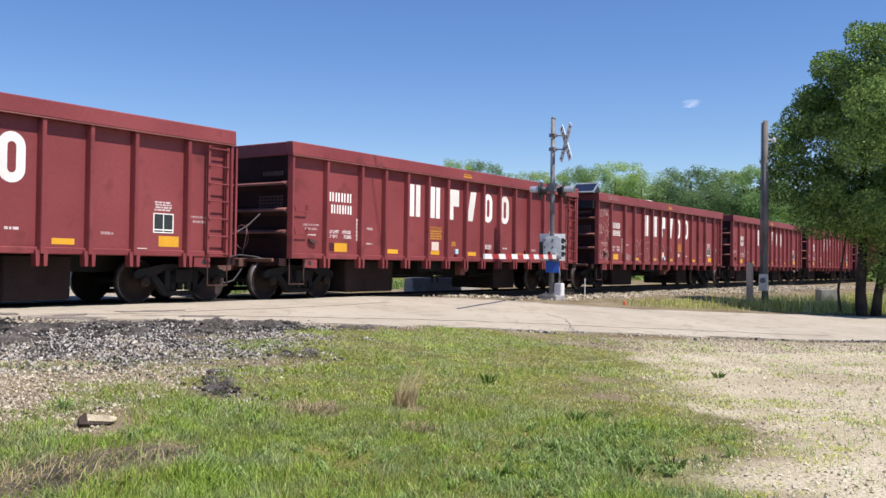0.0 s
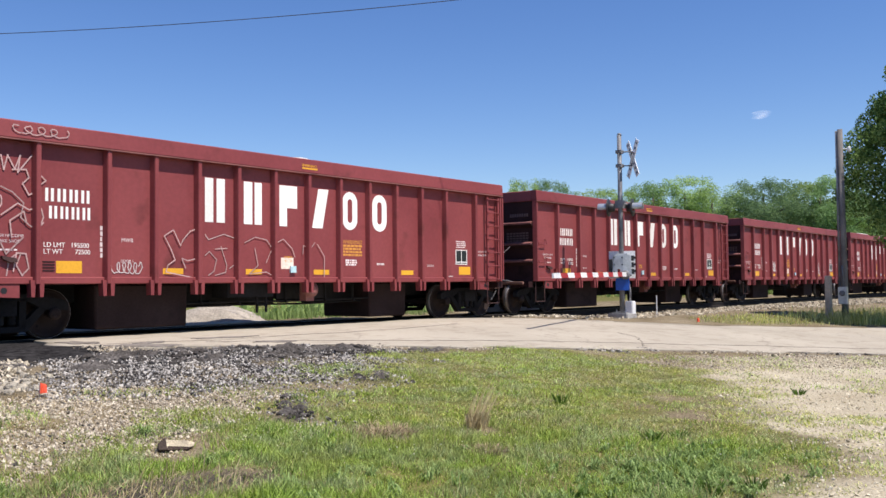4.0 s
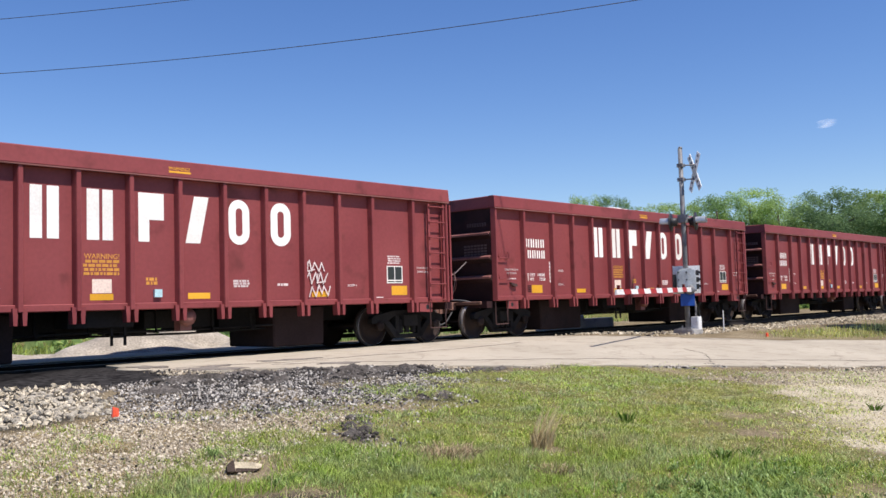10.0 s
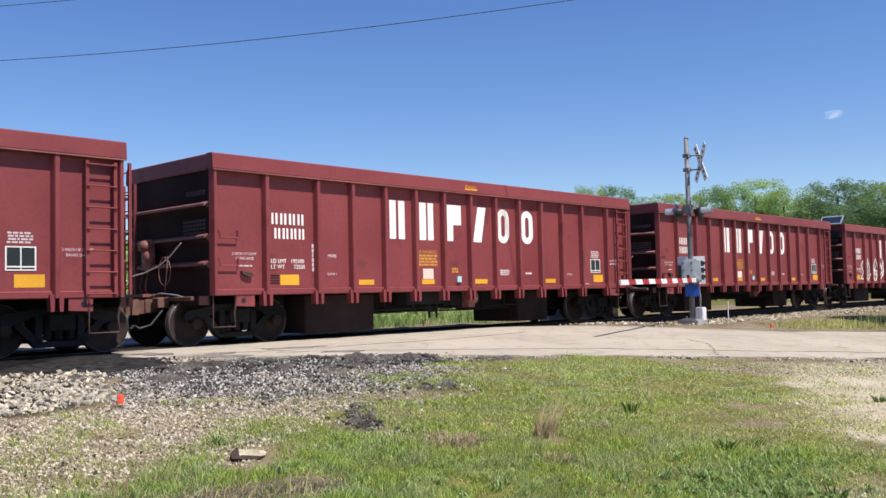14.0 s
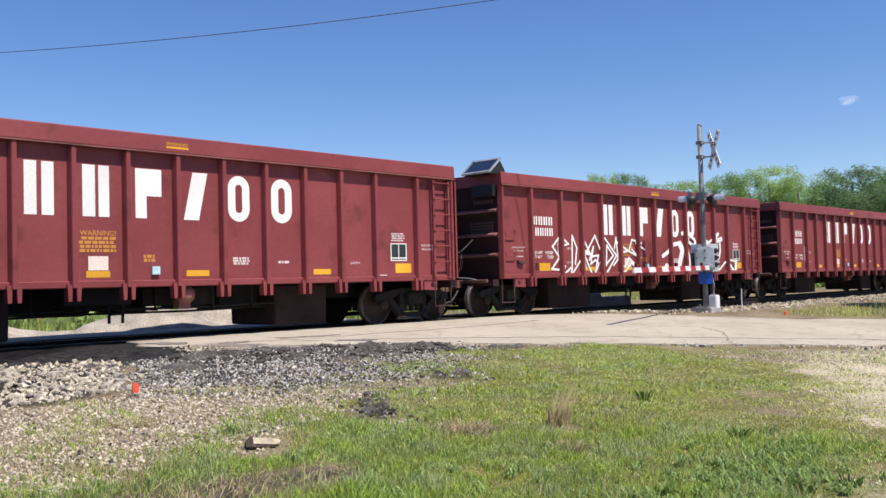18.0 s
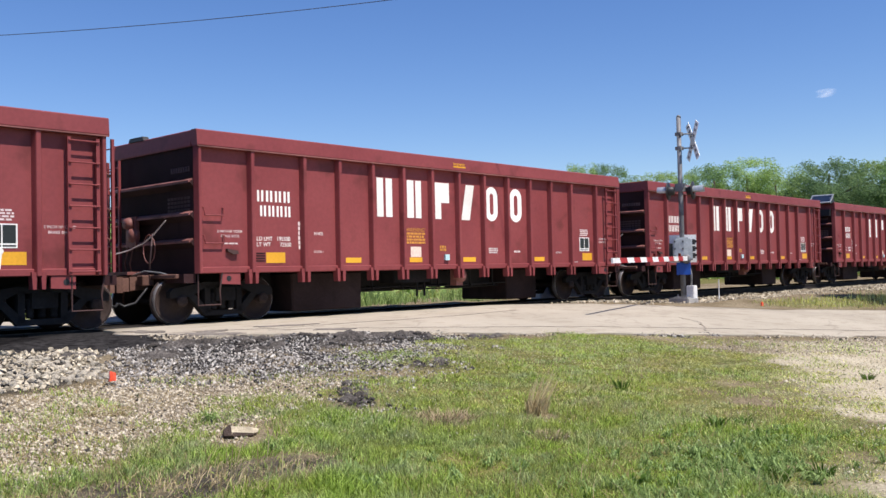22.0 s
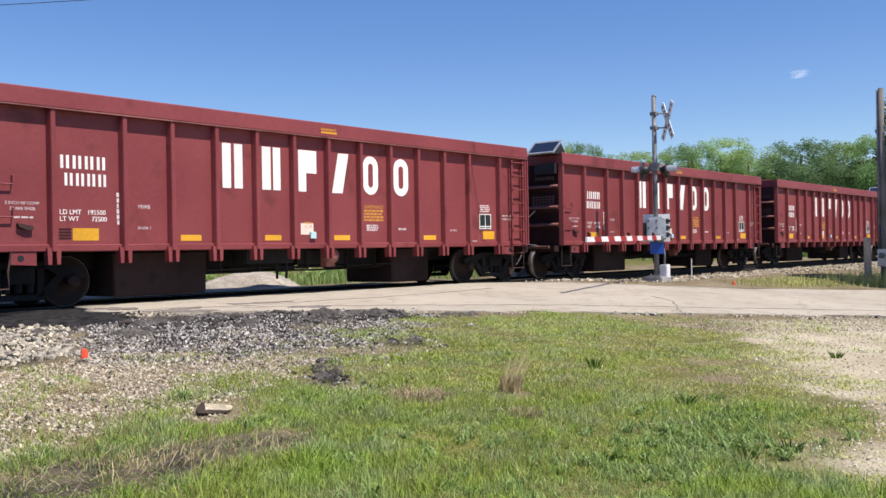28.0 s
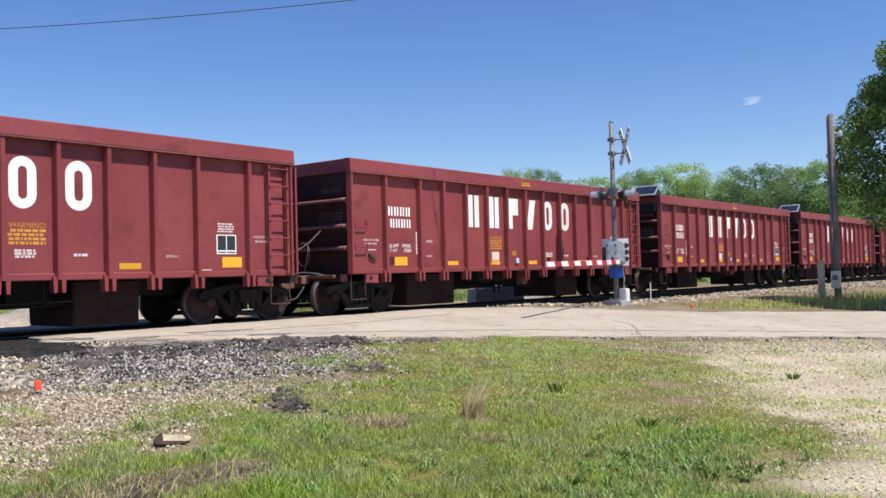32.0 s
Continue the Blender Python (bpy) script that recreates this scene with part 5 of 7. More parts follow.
strokes(CARS[1], "sprayed_stroke", [scrawl(2.65, 3.3, 1.12, 1.36, 5, 9)], 0.022, FADED_MARK, "thin pale sprayed line")
strokes(CARS[1], "sprayed_stroke", [scrawl(0.75, 1.75, 3.42, 3.58, 4, 21)], 0.024, GHOST_MARK, "thin grey sprayed line", HALF + 0.012)
strokes(CARS[3], "sprayed_stroke", [scrawl(3.6, 4.2, 1.35, 1.7, 4, 11), zigzag(3.6, 4.2, 1.35, 1.75, 6, 12)], 0.03, WHITE_MARK, "small white sprayed line")
strokes(CARS[3], "sprayed_stroke", [zigzag(10.3, 10.8, 1.68, 1.86, 6, 13), zigzag(10.3, 10.85, 1.42, 1.62, 7, 14), zigzag(10.35, 10.95, 1.17, 1.36, 7, 15), [(10.35, 1.85), (10.33, 1.66), (10.52, 1.70)], [(10.6, 1.6), (10.58, 1.42), (10.8, 1.45)]], 0.036, FADED_MARK, "small white sprayed line")


# ---- trees ----
def leaves(centres, radii, per, size, seed, squash=0.85, inner=0.45):
    """Leaf quads scattered through round lobes, thicker towards their skins."""
    r = np.random.default_rng(seed)
    pts = []
    for (c, rad) in zip(centres, radii):
        k = max(8, int(per * rad * rad))
        d = r.normal(size=(k, 3))
        d /= np.linalg.norm(d, axis=1)[:, None]
        s = rad * (inner + (1.08 - inner) * r.random(k) ** 0.5)
        pts.append(np.asarray(c) + d * s[:, None] * (1, 1, squash))
    p = np.concatenate(pts)
    n = len(p)
    a, b = r.normal(size=(n, 3)), r.normal(size=(n, 3))
    a /= np.linalg.norm(a, axis=1)[:, None]
    b -= a * (a * b).sum(1)[:, None]
    b /= np.linalg.norm(b, axis=1)[:, None]
    s = size * r.uniform(0.6, 1.4, n)[:, None]
    v = np.stack([p - a * s, p + b * s * 0.55, p + a * s, p - b * s * 0.55], 1).reshape(-1, 3)
    return v, np.arange(4 * n).reshape(n, 4)


def limb_path(a, b, r, bend):
    a, b = Vector(a), Vector(b)
    side = Vector((r.uniform(-1, 1), r.uniform(-1, 1), 0.4)) * bend * (b - a).length
    return [a.lerp(b, t) + side * math.sin(math.pi * t) for t in (0, 0.25, 0.5, 0.75, 1)]


def far_tree(name, seed, mat, label, lobes=190, leaf=0.058, per=900):
    """A woodland tree 12 m high, leafy almost to the ground."""
    r = random.Random(seed)
    t = thing(name)
    bm = bmesh.new()
    tube(bm, [(0, 0, -0.3), (0.1, 0.05, 3), (0.0, 0.15, 6.5), (0.1, 0.1, 10.0)], 0.22, 7, 0.05)
    for k in range(7):
        z = r.uniform(3, 8)
        a = r.uniform(0, 6.3)
        tube(bm, limb_path((0.05, 0.1, z), (2.0 * math.cos(a), 2.0 * math.sin(a), z + r.uniform(1, 2.2)), r, 0.1), 0.09, 5, 0.02)
    part("trunk", bm, BARK, t)
    cs, rs = [], []
    for k in range(lobes):
        z = r.uniform(1.2, 11.3)
        wide = 2.9 * math.sqrt(max(0.05, 1 - ((z - 5.6) / 6.3) ** 2))
        a = r.uniform(0, 6.3)
        d = wide * r.uniform(0.25, 0.95)
        cs.append((d * math.cos(a), d * math.sin(a), z))
        rs.append(r.uniform(0.28, 0.75) * (0.65 if z > 9 else 1))
    v, f = leaves(cs, rs, per, leaf, seed, squash=1.3, inner=0.1)
    o = new("crown", mesh_from("crown", v, f, mat))
    o.parent = t
    return tagged(t, label, "tree", "trees of the far wood edge")


def woods():
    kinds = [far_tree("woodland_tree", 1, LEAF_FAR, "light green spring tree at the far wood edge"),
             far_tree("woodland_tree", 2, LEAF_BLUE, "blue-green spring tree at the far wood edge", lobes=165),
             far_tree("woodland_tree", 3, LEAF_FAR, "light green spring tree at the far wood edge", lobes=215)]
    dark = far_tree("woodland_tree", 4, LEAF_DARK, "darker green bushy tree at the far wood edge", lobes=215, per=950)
    spots = [(92.9, 62.6, 14.5, 3.3), (94.9, 59.4, 14.4, 3.6), (94.1, 53.0, 12.5, 4.6), (97.4, 51.1, 12.8, 4.0), (95.3, 46.3, 12.9, 4.6), (98.6, 44.1, 13.7, 5.3), (96.1, 39.8, 12.2, 4.2), (102.4, 40.1, 11.6, 3.8),
             (101.1, 32.0, 12.1, 4.6), (99.8, 29.3, 12.4, 5.1), (96.4, 26.6, 12.2, 4.3), (104.8, 26.0, 10.1, 5.3), (109.3, 24.3, 8.8, 5.5)]
    r = random.Random(8)
    for az in range(12, 58, 3):
        d = r.uniform(100, 125)
        spots.append((d * math.sin(radians(az)), d * math.cos(radians(az)), r.uniform(9.0, 12.0), r.uniform(4, 5.5)))
    for k in range(11):
        az = 58 + 3 * k
        d = r.uniform(122, 140)
        spots.append((d * math.sin(radians(az)), d * math.cos(radians(az)), r.uniform(10.5, 12.5), r.uniform(4.5, 6)))
    for k, (x, y, top, half) in enumerate(spots):
        h = (top + 0.3) / 12.2
        w = half / 2.6
        m = pose(x, y, -0.4, 0, 0, r.uniform(0, 360)) @ Matrix.Diagonal((w, w, h, 1))
        if k < 3:
            kinds[k].matrix_world = m
        else:
            copy_thing(kinds[k % 3], Matrix.LocRotScale(m.translation, m.to_quaternion(), None) @ Matrix.Diagonal((w / kinds[k % 3].scale.x, w / kinds[k % 3].scale.y, h / kinds[k % 3].scale.z, 1)))
    dark.matrix_world = pose(94.3, 33.4, -0.4) @ Matrix.Diagonal((5.0 / 2.6, 5.0 / 2.6, 12.5 / 12.2, 1))
    copy_thing(dark, pose(96.5, 36.0, -0.4, 0, 0, 80) @ Matrix.Diagonal((0.8, 0.8, 0.86, 1)))
    cs, rs = [], []
    for k in range(420):
        az, d = radians(r.uniform(8, 92)), r.uniform(84, 108)
        rad = r.uniform(0.8, 1.9)
        cs.append((d * math.sin(az), d * math.cos(az), r.uniform(0.2, 1.9)))
        rs.append(rad)
    for k in range(60):
        cs.append((r.uniform(2, 26), r.uniform(36, 44), r.uniform(0.2, 3.6)))
        rs.append(r.uniform(0.7, 1.5))
    for k in range(70):
        cs.append((r.uniform(6, 32), r.uniform(23.6, 28), r.uniform(-0.3, 0.35)))
        rs.append(r.uniform(0.35, 0.7))
    v, f = leaves(cs, rs, 70, 0.19, 77)
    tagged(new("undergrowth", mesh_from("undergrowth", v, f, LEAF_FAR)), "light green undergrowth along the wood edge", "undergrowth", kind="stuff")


woods()


def near_tree():
    """The full tree beside the road, with two stems and deep shade within."""
    r = random.Random(21)
    t = thing("roadside_tree", (31.0, 5.35, float(ground_z(31, 5.35))))
    for (dx, dy, rad, top) in ((-0.1, 0.17, 0.20, (0.0, 0.1, 8.6)), (0.28, -0.16, 0.17, (0.9, -1.2, 7.6))):
        bm = bmesh.new()
        b = Vector((dx, dy, -0.1))
        e = Vector(top)
        tube(bm, [b, b.lerp(e, 0.1) + Vector((0.03, 0.05, 0)), b.lerp(e, 0.35) + Vector((0.1, 0, 0)), b.lerp(e, 0.65), e], rad, 9, 0.04)
        for k in range(9):
            q = b.lerp(e, r.uniform(0.22, 0.8))
            a = r.uniform(0, 6.3)
            out = r.uniform(1.2, 2.6)
            tube(bm, limb_path(q, q + Vector((out * math.cos(a), out * math.sin(a), r.uniform(0.5, 1.6))), r, 0.12), 0.06, 6, 0.012)
        part("trunk", bm, BARK, t, "dark furrowed stem")
    bm = bmesh.new()
    tube(bm, [(-0.35, 0.72, -0.1), (-0.38, 0.80, 0.8), (-0.30, 0.70, 1.7), (-0.2, 0.6, 2.6)], 0.05, 6, 0.02)
    part("sapling_stem", bm, BARK, t)
    cs, rs = [], []
    for k in range(74):
        z = r.uniform(2.7, 8.7)
        wide = (0.78 if z < 3.5 else 1.0) * 3.05 * (max(0.03, 1 - ((z - 4.9) / 4.75) ** 2) ** 0.62)
        if z > 6.6:
            wide *= 0.80
        a = r.uniform(0, 6.3)
        d = wide * r.uniform(0.3, 0.92) ** 0.7
        cs.append((0.25 + d * math.cos(a), -0.35 + d * math.sin(a), z))
        rs.append(r.uniform(0.40, 0.85))
    for c, rad in (((-0.3, 2.55, 4.1), 0.75), ((-0.3, 2.45, 5.0), 0.75), ((-0.3, 2.3, 5.7), 0.7), ((0.0, 2.0, 6.3), 0.65), ((-0.3, 1.8, 3.5), 0.55), ((0.0, 1.7, 6.9), 0.6), ((0.0, 1.2, 7.9), 0.6), ((-0.4, 0.9, 3.0), 0.55), ((0.2, -0.6, 1.9), 0.9), ((0.6, -1.6, 2.0), 0.9), ((0.1, 0.35, 8.9), 0.42), ((0.3, -0.9, 1.2), 0.7), ((0.8, -1.9, 1.3), 0.8), ((-0.1, 0.3, 2.9), 0.8), ((0.2, -0.4, 3.6), 1.0), ((0.3, 0.3, 4.6), 1.1), ((0.2, -0.5, 5.6), 1.1), ((0.1, 0.8, 5.4), 0.9), ((0.2, 0.0, 6.6), 1.0), ((0.1, 1.3, 4.2), 0.9), ((0.1, -1.2, 2.8), 1.0)):
        cs.append(c)
        rs.append(rad)
    v, f = leaves(cs, rs, 3300, 0.048, 31, inner=0.35)
    o = new("crown", mesh_from("crown", v, f, LEAF_NEAR))
    o.parent = t
    tagged(t, "full dark green tree with two stems beside the road", "tree")


near_tree()


# ---- crossing signal ----
def crossing_signal():
    """Mast with crossbuck, lamps, gate mechanism and lowered striped arm."""
    bx, by = 24.65, 13.05
    bz = float(ground_z(bx, by)) + 0.02
    s = thing("crossing_signal", (bx, by, bz))
    up = lambda z: z - bz
    lat = Vector((0.50, -0.866, 0))     # along the road, away from the track
    dep = Vector((0.866, 0.50, 0))
    bm = bmesh.new()
    tube(bm, [(0, 0, 0.0), (0, 0, up(2.6)), (-0.01, 0.0, up(5.30))], 0.075, 14, 0.065)
    part("mast", bm, STEEL, s, "galvanised steel mast")
    bm = bmesh.new()
    tube(bm, [(0, 0, up(5.29)), (0, 0, up(5.36))], 0.075, 12, 0.05)
    part("mast_cap", bm, STEEL, s)
    bm = bmesh.new()
    box(bm, -0.32, 0.32, -0.32, 0.32, -0.35, 0.07)
    bmesh.ops.bevel(bm, geom=bm.edges[:], offset=0.03, segments=2, affect="EDGES")
    part("foundation", bm, CONCRETE, s, "weathered concrete foundation")
    bm = bmesh.new()
    for a in range(4):
        c = math.pi * (0.25 + a / 2)
        tube(bm, [(0.17 * math.cos(c), 0.17 * math.sin(c), 0.05), (0.17 * math.cos(c), 0.17 * math.sin(c), 0.16)], 0.018, 6)
    box(bm, -0.2, 0.2, -0.2, 0.2, 0.07, 0.10)
    part("base_flange", bm, STEEL, s)
    # junction case at the foot
    bm = bmesh.new()
    c = lat * 0.24
    box(bm, c.x - 0.12, c.x + 0.12, c.y - 0.12, c.y + 0.12, 0.02, 0.42)
    bmesh.ops.bevel(bm, geom=bm.edges[:], offset=0.02, segments=2, affect="EDGES")
    part("junction_case", bm, SIGN_WHITE, s, "white metal junction case")
    bm = bmesh.new()
    tube(bm, [c + Vector((0, 0, 0.42)), c + Vector((0, 0, 0.75)), lat * 0.18 + Vector((0, 0, up(0.95)))], 0.03, 8)
    part("conduit", bm, STEEL, s)
    # crossbuck, nearly edge-on to the meadow
    mid = lat * 0.40 + Vector((0, 0, up(4.58)))
    face = Matrix.Rotation(radians(23), 3, "Z") @ dep
    for k, sign in enumerate((1, -1)):
        bm = bmesh.new()
        d = (face * 0.62 * sign + Vector((0, 0, 1))).normalized()
        nrm = d.cross(face * sign).normalized()
        wid = d.cross(nrm)
        vs = []
        for a in (-0.62, 0.62):
            for b in (-0.11, 0.11):
                for q in (-0.006, 0.006):
                    vs.append(bm.verts.new(mid + d * a + wid * b + nrm * (q + 0.02 * sign)))
        for f in ((0, 1, 3, 2), (4, 6, 7, 5), (0, 4, 5, 1), (2, 3, 7, 6), (0, 2, 6, 4), (1, 5, 7, 3)):
            bm.faces.new([vs[i] for i in f])
        bmesh.ops.recalc_face_normals(bm, faces=bm.faces[:])
        blade = part("crossbuck_blade", bm, SIGN_WHITE, s, "white crossbuck blade with dark writing")
        bm = bmesh.new()
        for j in range(7):
            for side in (-1, 1):
                if abs(j - 3) < 1:
                    continue
                p = mid + d * (-0.52 + 0.173 * j) + nrm * (0.02 * sign + 0.008 * side)
                vs = [bm.verts.new(p + d * a + wid * b) for a, b in ((-0.035, -0.05), (0.035, -0.05), (0.035, 0.05), (-0.035, 0.05))]
                bm.faces.new(vs)
        bm.normal_update()
        bmesh.ops.solidify(bm, geom=bm.faces[:], thickness=0.002)
        tagged(part("letter_bar", bm, STEEL, blade), kind="stuff")
    for z in (4.38, 4.80):
        bm = bmesh.new()
        tube(bm, [(0, 0, up(z)), lat * 0.40 + Vector((0, 0, up(z)))], 0.022, 7)
        box(bm, -0.09, 0.09, -0.09, 0.09, up(z) - 0.05, up(z) + 0.05)
        part("crossbuck_bracket", bm, STEEL, s)
    # flashing lamps on their arm
    bm = bmesh.new()
    tube(bm, [lat * -0.55 + Vector((0, 0, up(3.22))), lat * 0.58 + Vector((0, 0, up(3.22)))], 0.03, 8)
    box(bm, -0.12, 0.12, -0.12, 0.12, up(3.10), up(3.34))
    part("lamp_arm", bm, STEEL, s)
    for side, z in ((-1, 3.13), (1, 3.13)):
        c = lat * (0.36 * side) + Vector((0, 0, up(z)))
        n = Matrix.Rotation(radians(-17), 3, "Z") @ (lat * side)
        q = Vector((0, 0, 1)).rotation_difference(n).to_matrix()
        bm = bmesh.new()
        lathe(bm, [(-0.02, 0.04), (-0.015, 0.27), (0.0, 0.27), (0.01, 0.11)], 24, "z")
        for v in bm.verts:
            v.co = c + q @ v.co
        lamp = part("lamp_backboard", bm, BLACK, s, "round black backboard of a crossing lamp")
        bm = bmesh.new()
        lathe(bm, [(-0.20, 0.05), (-0.18, 0.12), (-0.03, 0.14), (-0.02, 0.14)], 18, "z")
        for v in bm.verts:
            v.co = c + q @ v.co
        part("lamp_housing", bm, BLACK, lamp)
        bm = bmesh.new()
        lathe(bm, [(0.005, 0.02), (0.015, 0.11), (0.03, 0.10), (0.05, 0.02)], 18, "z")
        for v in bm.verts:
            v.co = c + q @ v.co
        part("lens", bm, LENS_RED, lamp, "unlit dark red lens")
        bm = bmesh.new()
        rings = []
        for h in (0.01, 0.15, 0.30):
            ring = []
            for k in range(13):
                a = math.pi * (-0.12 + 1.24 * k / 12)
                # the visor's open side faces down
                tang = n.cross(Vector((0, 0, 1)))
                ring.append(bm.verts.new(c + n * h + tang * 0.125 * math.cos(a) + Vector((0, 0, 1)) * 0.125 * math.sin(a)))
            rings.append(ring)
        for a, b in zip(rings, rings[1:]):
            for k in range(12):
                bm.faces.new((a[k], a[k + 1], b[k + 1], b[k]))
        bm.normal_update()
        bmesh.ops.solidify(bm, geom=bm.faces[:], thickness=0.008)
        part("visor", bm, ALUMINIUM, lamp, "grey metal lamp visor")
    # gate mechanism
    bm = bmesh.new()
    slab(bm, [(-0.27, up(1.07)), (0.28, up(1.07)), (0.28, up(1.60)), (0.20, up(1.75)), (-0.20, up(1.75)), (-0.27, up(1.64))], -0.24, 0.24)
    bmesh.ops.bevel(bm, geom=bm.edges[:], offset=0.05, segments=2, affect="EDGES")
    rotm = Matrix(((lat.x, dep.x, 0), (lat.y, dep.y, 0), (0, 0, 1)))
    for v in bm.verts:
        v.co = rotm @ v.co
    mech = part("gate_mechanism", bm, ALUMINIUM, s, "grey metal gate mechanism case")
    bm = bmesh.new()
    box(bm, -0.25, 0.04, -0.27, -0.235, up(1.15), up(1.68))
    for v in bm.verts:
        v.co = rotm @ v.co
    part("case_door", bm, CASE_GREY, mech, "blue-grey bolted case door")
    bm = bmesh.new()
    for a in (-0.22, 0.01):
        for z0 in (1.2, 1.42, 1.63):
            for v in box(bm, a - 0.02, a + 0.02, -0.285, -0.27, up(z0) - 0.02, up(z0) + 0.02):
                v.co = rotm @ v.co
    part("door_bolts", bm, BLACK, mech)
    bm = bmesh.new()
    for v in box(bm, -0.27, 0.28, -0.26, -0.238, up(1.078), up(1.122)):
        v.co = rotm @ v.co
    part("case_rib", bm, STEEL, mech)
    bm = bmesh.new()
    for z0 in (1.14, 1.34, 1.54):
        box(bm, 0.285, 0.36, -0.16, 0.16, up(z0), up(z0 + 0.15))
    for v in bm.verts:
        v.co = rotm @ v.co
    part("counterweight", bm, BLACK, mech, "stacked black counterweight plates")
    bm = bmesh.new()
    box(bm, -0.38, -0.275, -0.16, 0.16, up(1.16), up(1.58))
    for v in bm.verts:
        v.co = rotm @ v.co
    part("motor_cover", bm, BLACK, mech, "black motor cover")
    bm = bmesh.new()
    for v in box(bm, -0.18, 0.22, -0.13, -0.10, up(0.66), up(1.02)):
        v.co = rotm @ v.co
    part("number_plate", bm, SIGN_BLUE, s, "blue enamel notice plate")
    bm = bmesh.new()
    for v in box(bm, -0.36, 0.42, 0.30, 0.32, up(1.02), up(1.84)):
        v.co = rotm @ v.co
    board = part("notice_board", bm, SIGN_WHITE, s, "white notice board behind the mechanism")
    bm = bmesh.new()
    for k in range(3):
        for v in box(bm, 0.34, 0.43, 0.292, 0.299, up(1.2 + 0.2 * k), up(1.27 + 0.2 * k)):
            v.co = rotm @ v.co
    tagged(part("letter_bar", bm, BLACK, board), kind="stuff")
    bm = bmesh.new()
    for v in box(bm, -0.08, 0.08, 0.06, 0.30, up(1.4), up(1.5)):
        v.co = rotm @ v.co
    part("board_bracket", bm, STEEL, board)
    bm = bmesh.new()
    lathe(bm, [(-0.36, 0.05), (-0.34, 0.13), (-0.24, 0.14)], 16, "y", (0.1, 0, up(1.12)))
    for v in bm.verts:
        v.co = rotm @ v.co
    part("pivot_hub", bm, STEEL, mech, "steel pivot hub of the arm")
    # arm across the road, running out towards the meadow side
    root, tip = Vector((24.28 - bx, 12.72 - by, up(1.13))), Vector((17.0 - bx, 10.66 - by, up(1.05)))
    along = Vector((tip.x - root.x, tip.y - root.y, 0))
    reach = along.length
    along.normalize()
    turn = Matrix(((along.x, along.y, 0), (along.y, -along.x, 0), (0, 0, 1)))
    n = 13
    for k in range(n):
        xa, xb = reach * k / n, reach * (k + 1) / n
        za, zb = root.lerp(tip, k / n).z, root.lerp(tip, (k + 1) / n).z
        ha, hb = 0.066 - 0.010 * k / n, 0.066 - 0.010 * (k + 1) / n
        la, lb = 0.05 if k else 0, 0.05 if k < n - 1 else 0
        bm = bmesh.new()
        slab(bm, [(xa - la, za - ha), (xb - lb, zb - hb), (xb + lb, zb + hb), (xa + la, za + ha)], -0.02, 0.02)
        for v in bm.verts:
            v.co = turn @ v.co + Vector((root.x, root.y, 0))
        bmesh.ops.recalc_face_normals(bm, faces=bm.faces[:])
        part("arm_stripe", bm, SIGN_RED if k % 2 else SIGN_WHITE, s, "red stripe of the gate arm" if k % 2 else "white stripe of the gate arm")
    bm = bmesh.new()
    box(bm, -0.25, 0.30, 0.021, 0.05, root.z - 0.05, root.z + 0.05)
    for v in bm.verts:
        v.co = turn @ v.co + Vector((root.x, root.y, 0))
    bmesh.ops.recalc_face_normals(bm, faces=bm.faces[:])
    part("arm_clamp", bm, ALUMINIUM, s, "grey clamp holding the arm")
    for k in (0.12, 0.5, 0.97):
        q = root.lerp(tip, k)
        bm = bmesh.new()
        box(bm, q.x - 0.03, q.x + 0.03, q.y - 0.03, q.y + 0.03, q.z + 0.06, q.z + 0.15)
        part("arm_lamp", bm, LENS_RED, s, "small red arm lamp")
    tagged(s, "crossing signal mast with crossbuck, lamps and lowered striped gate arm", "crossing signal")


crossing_signal()


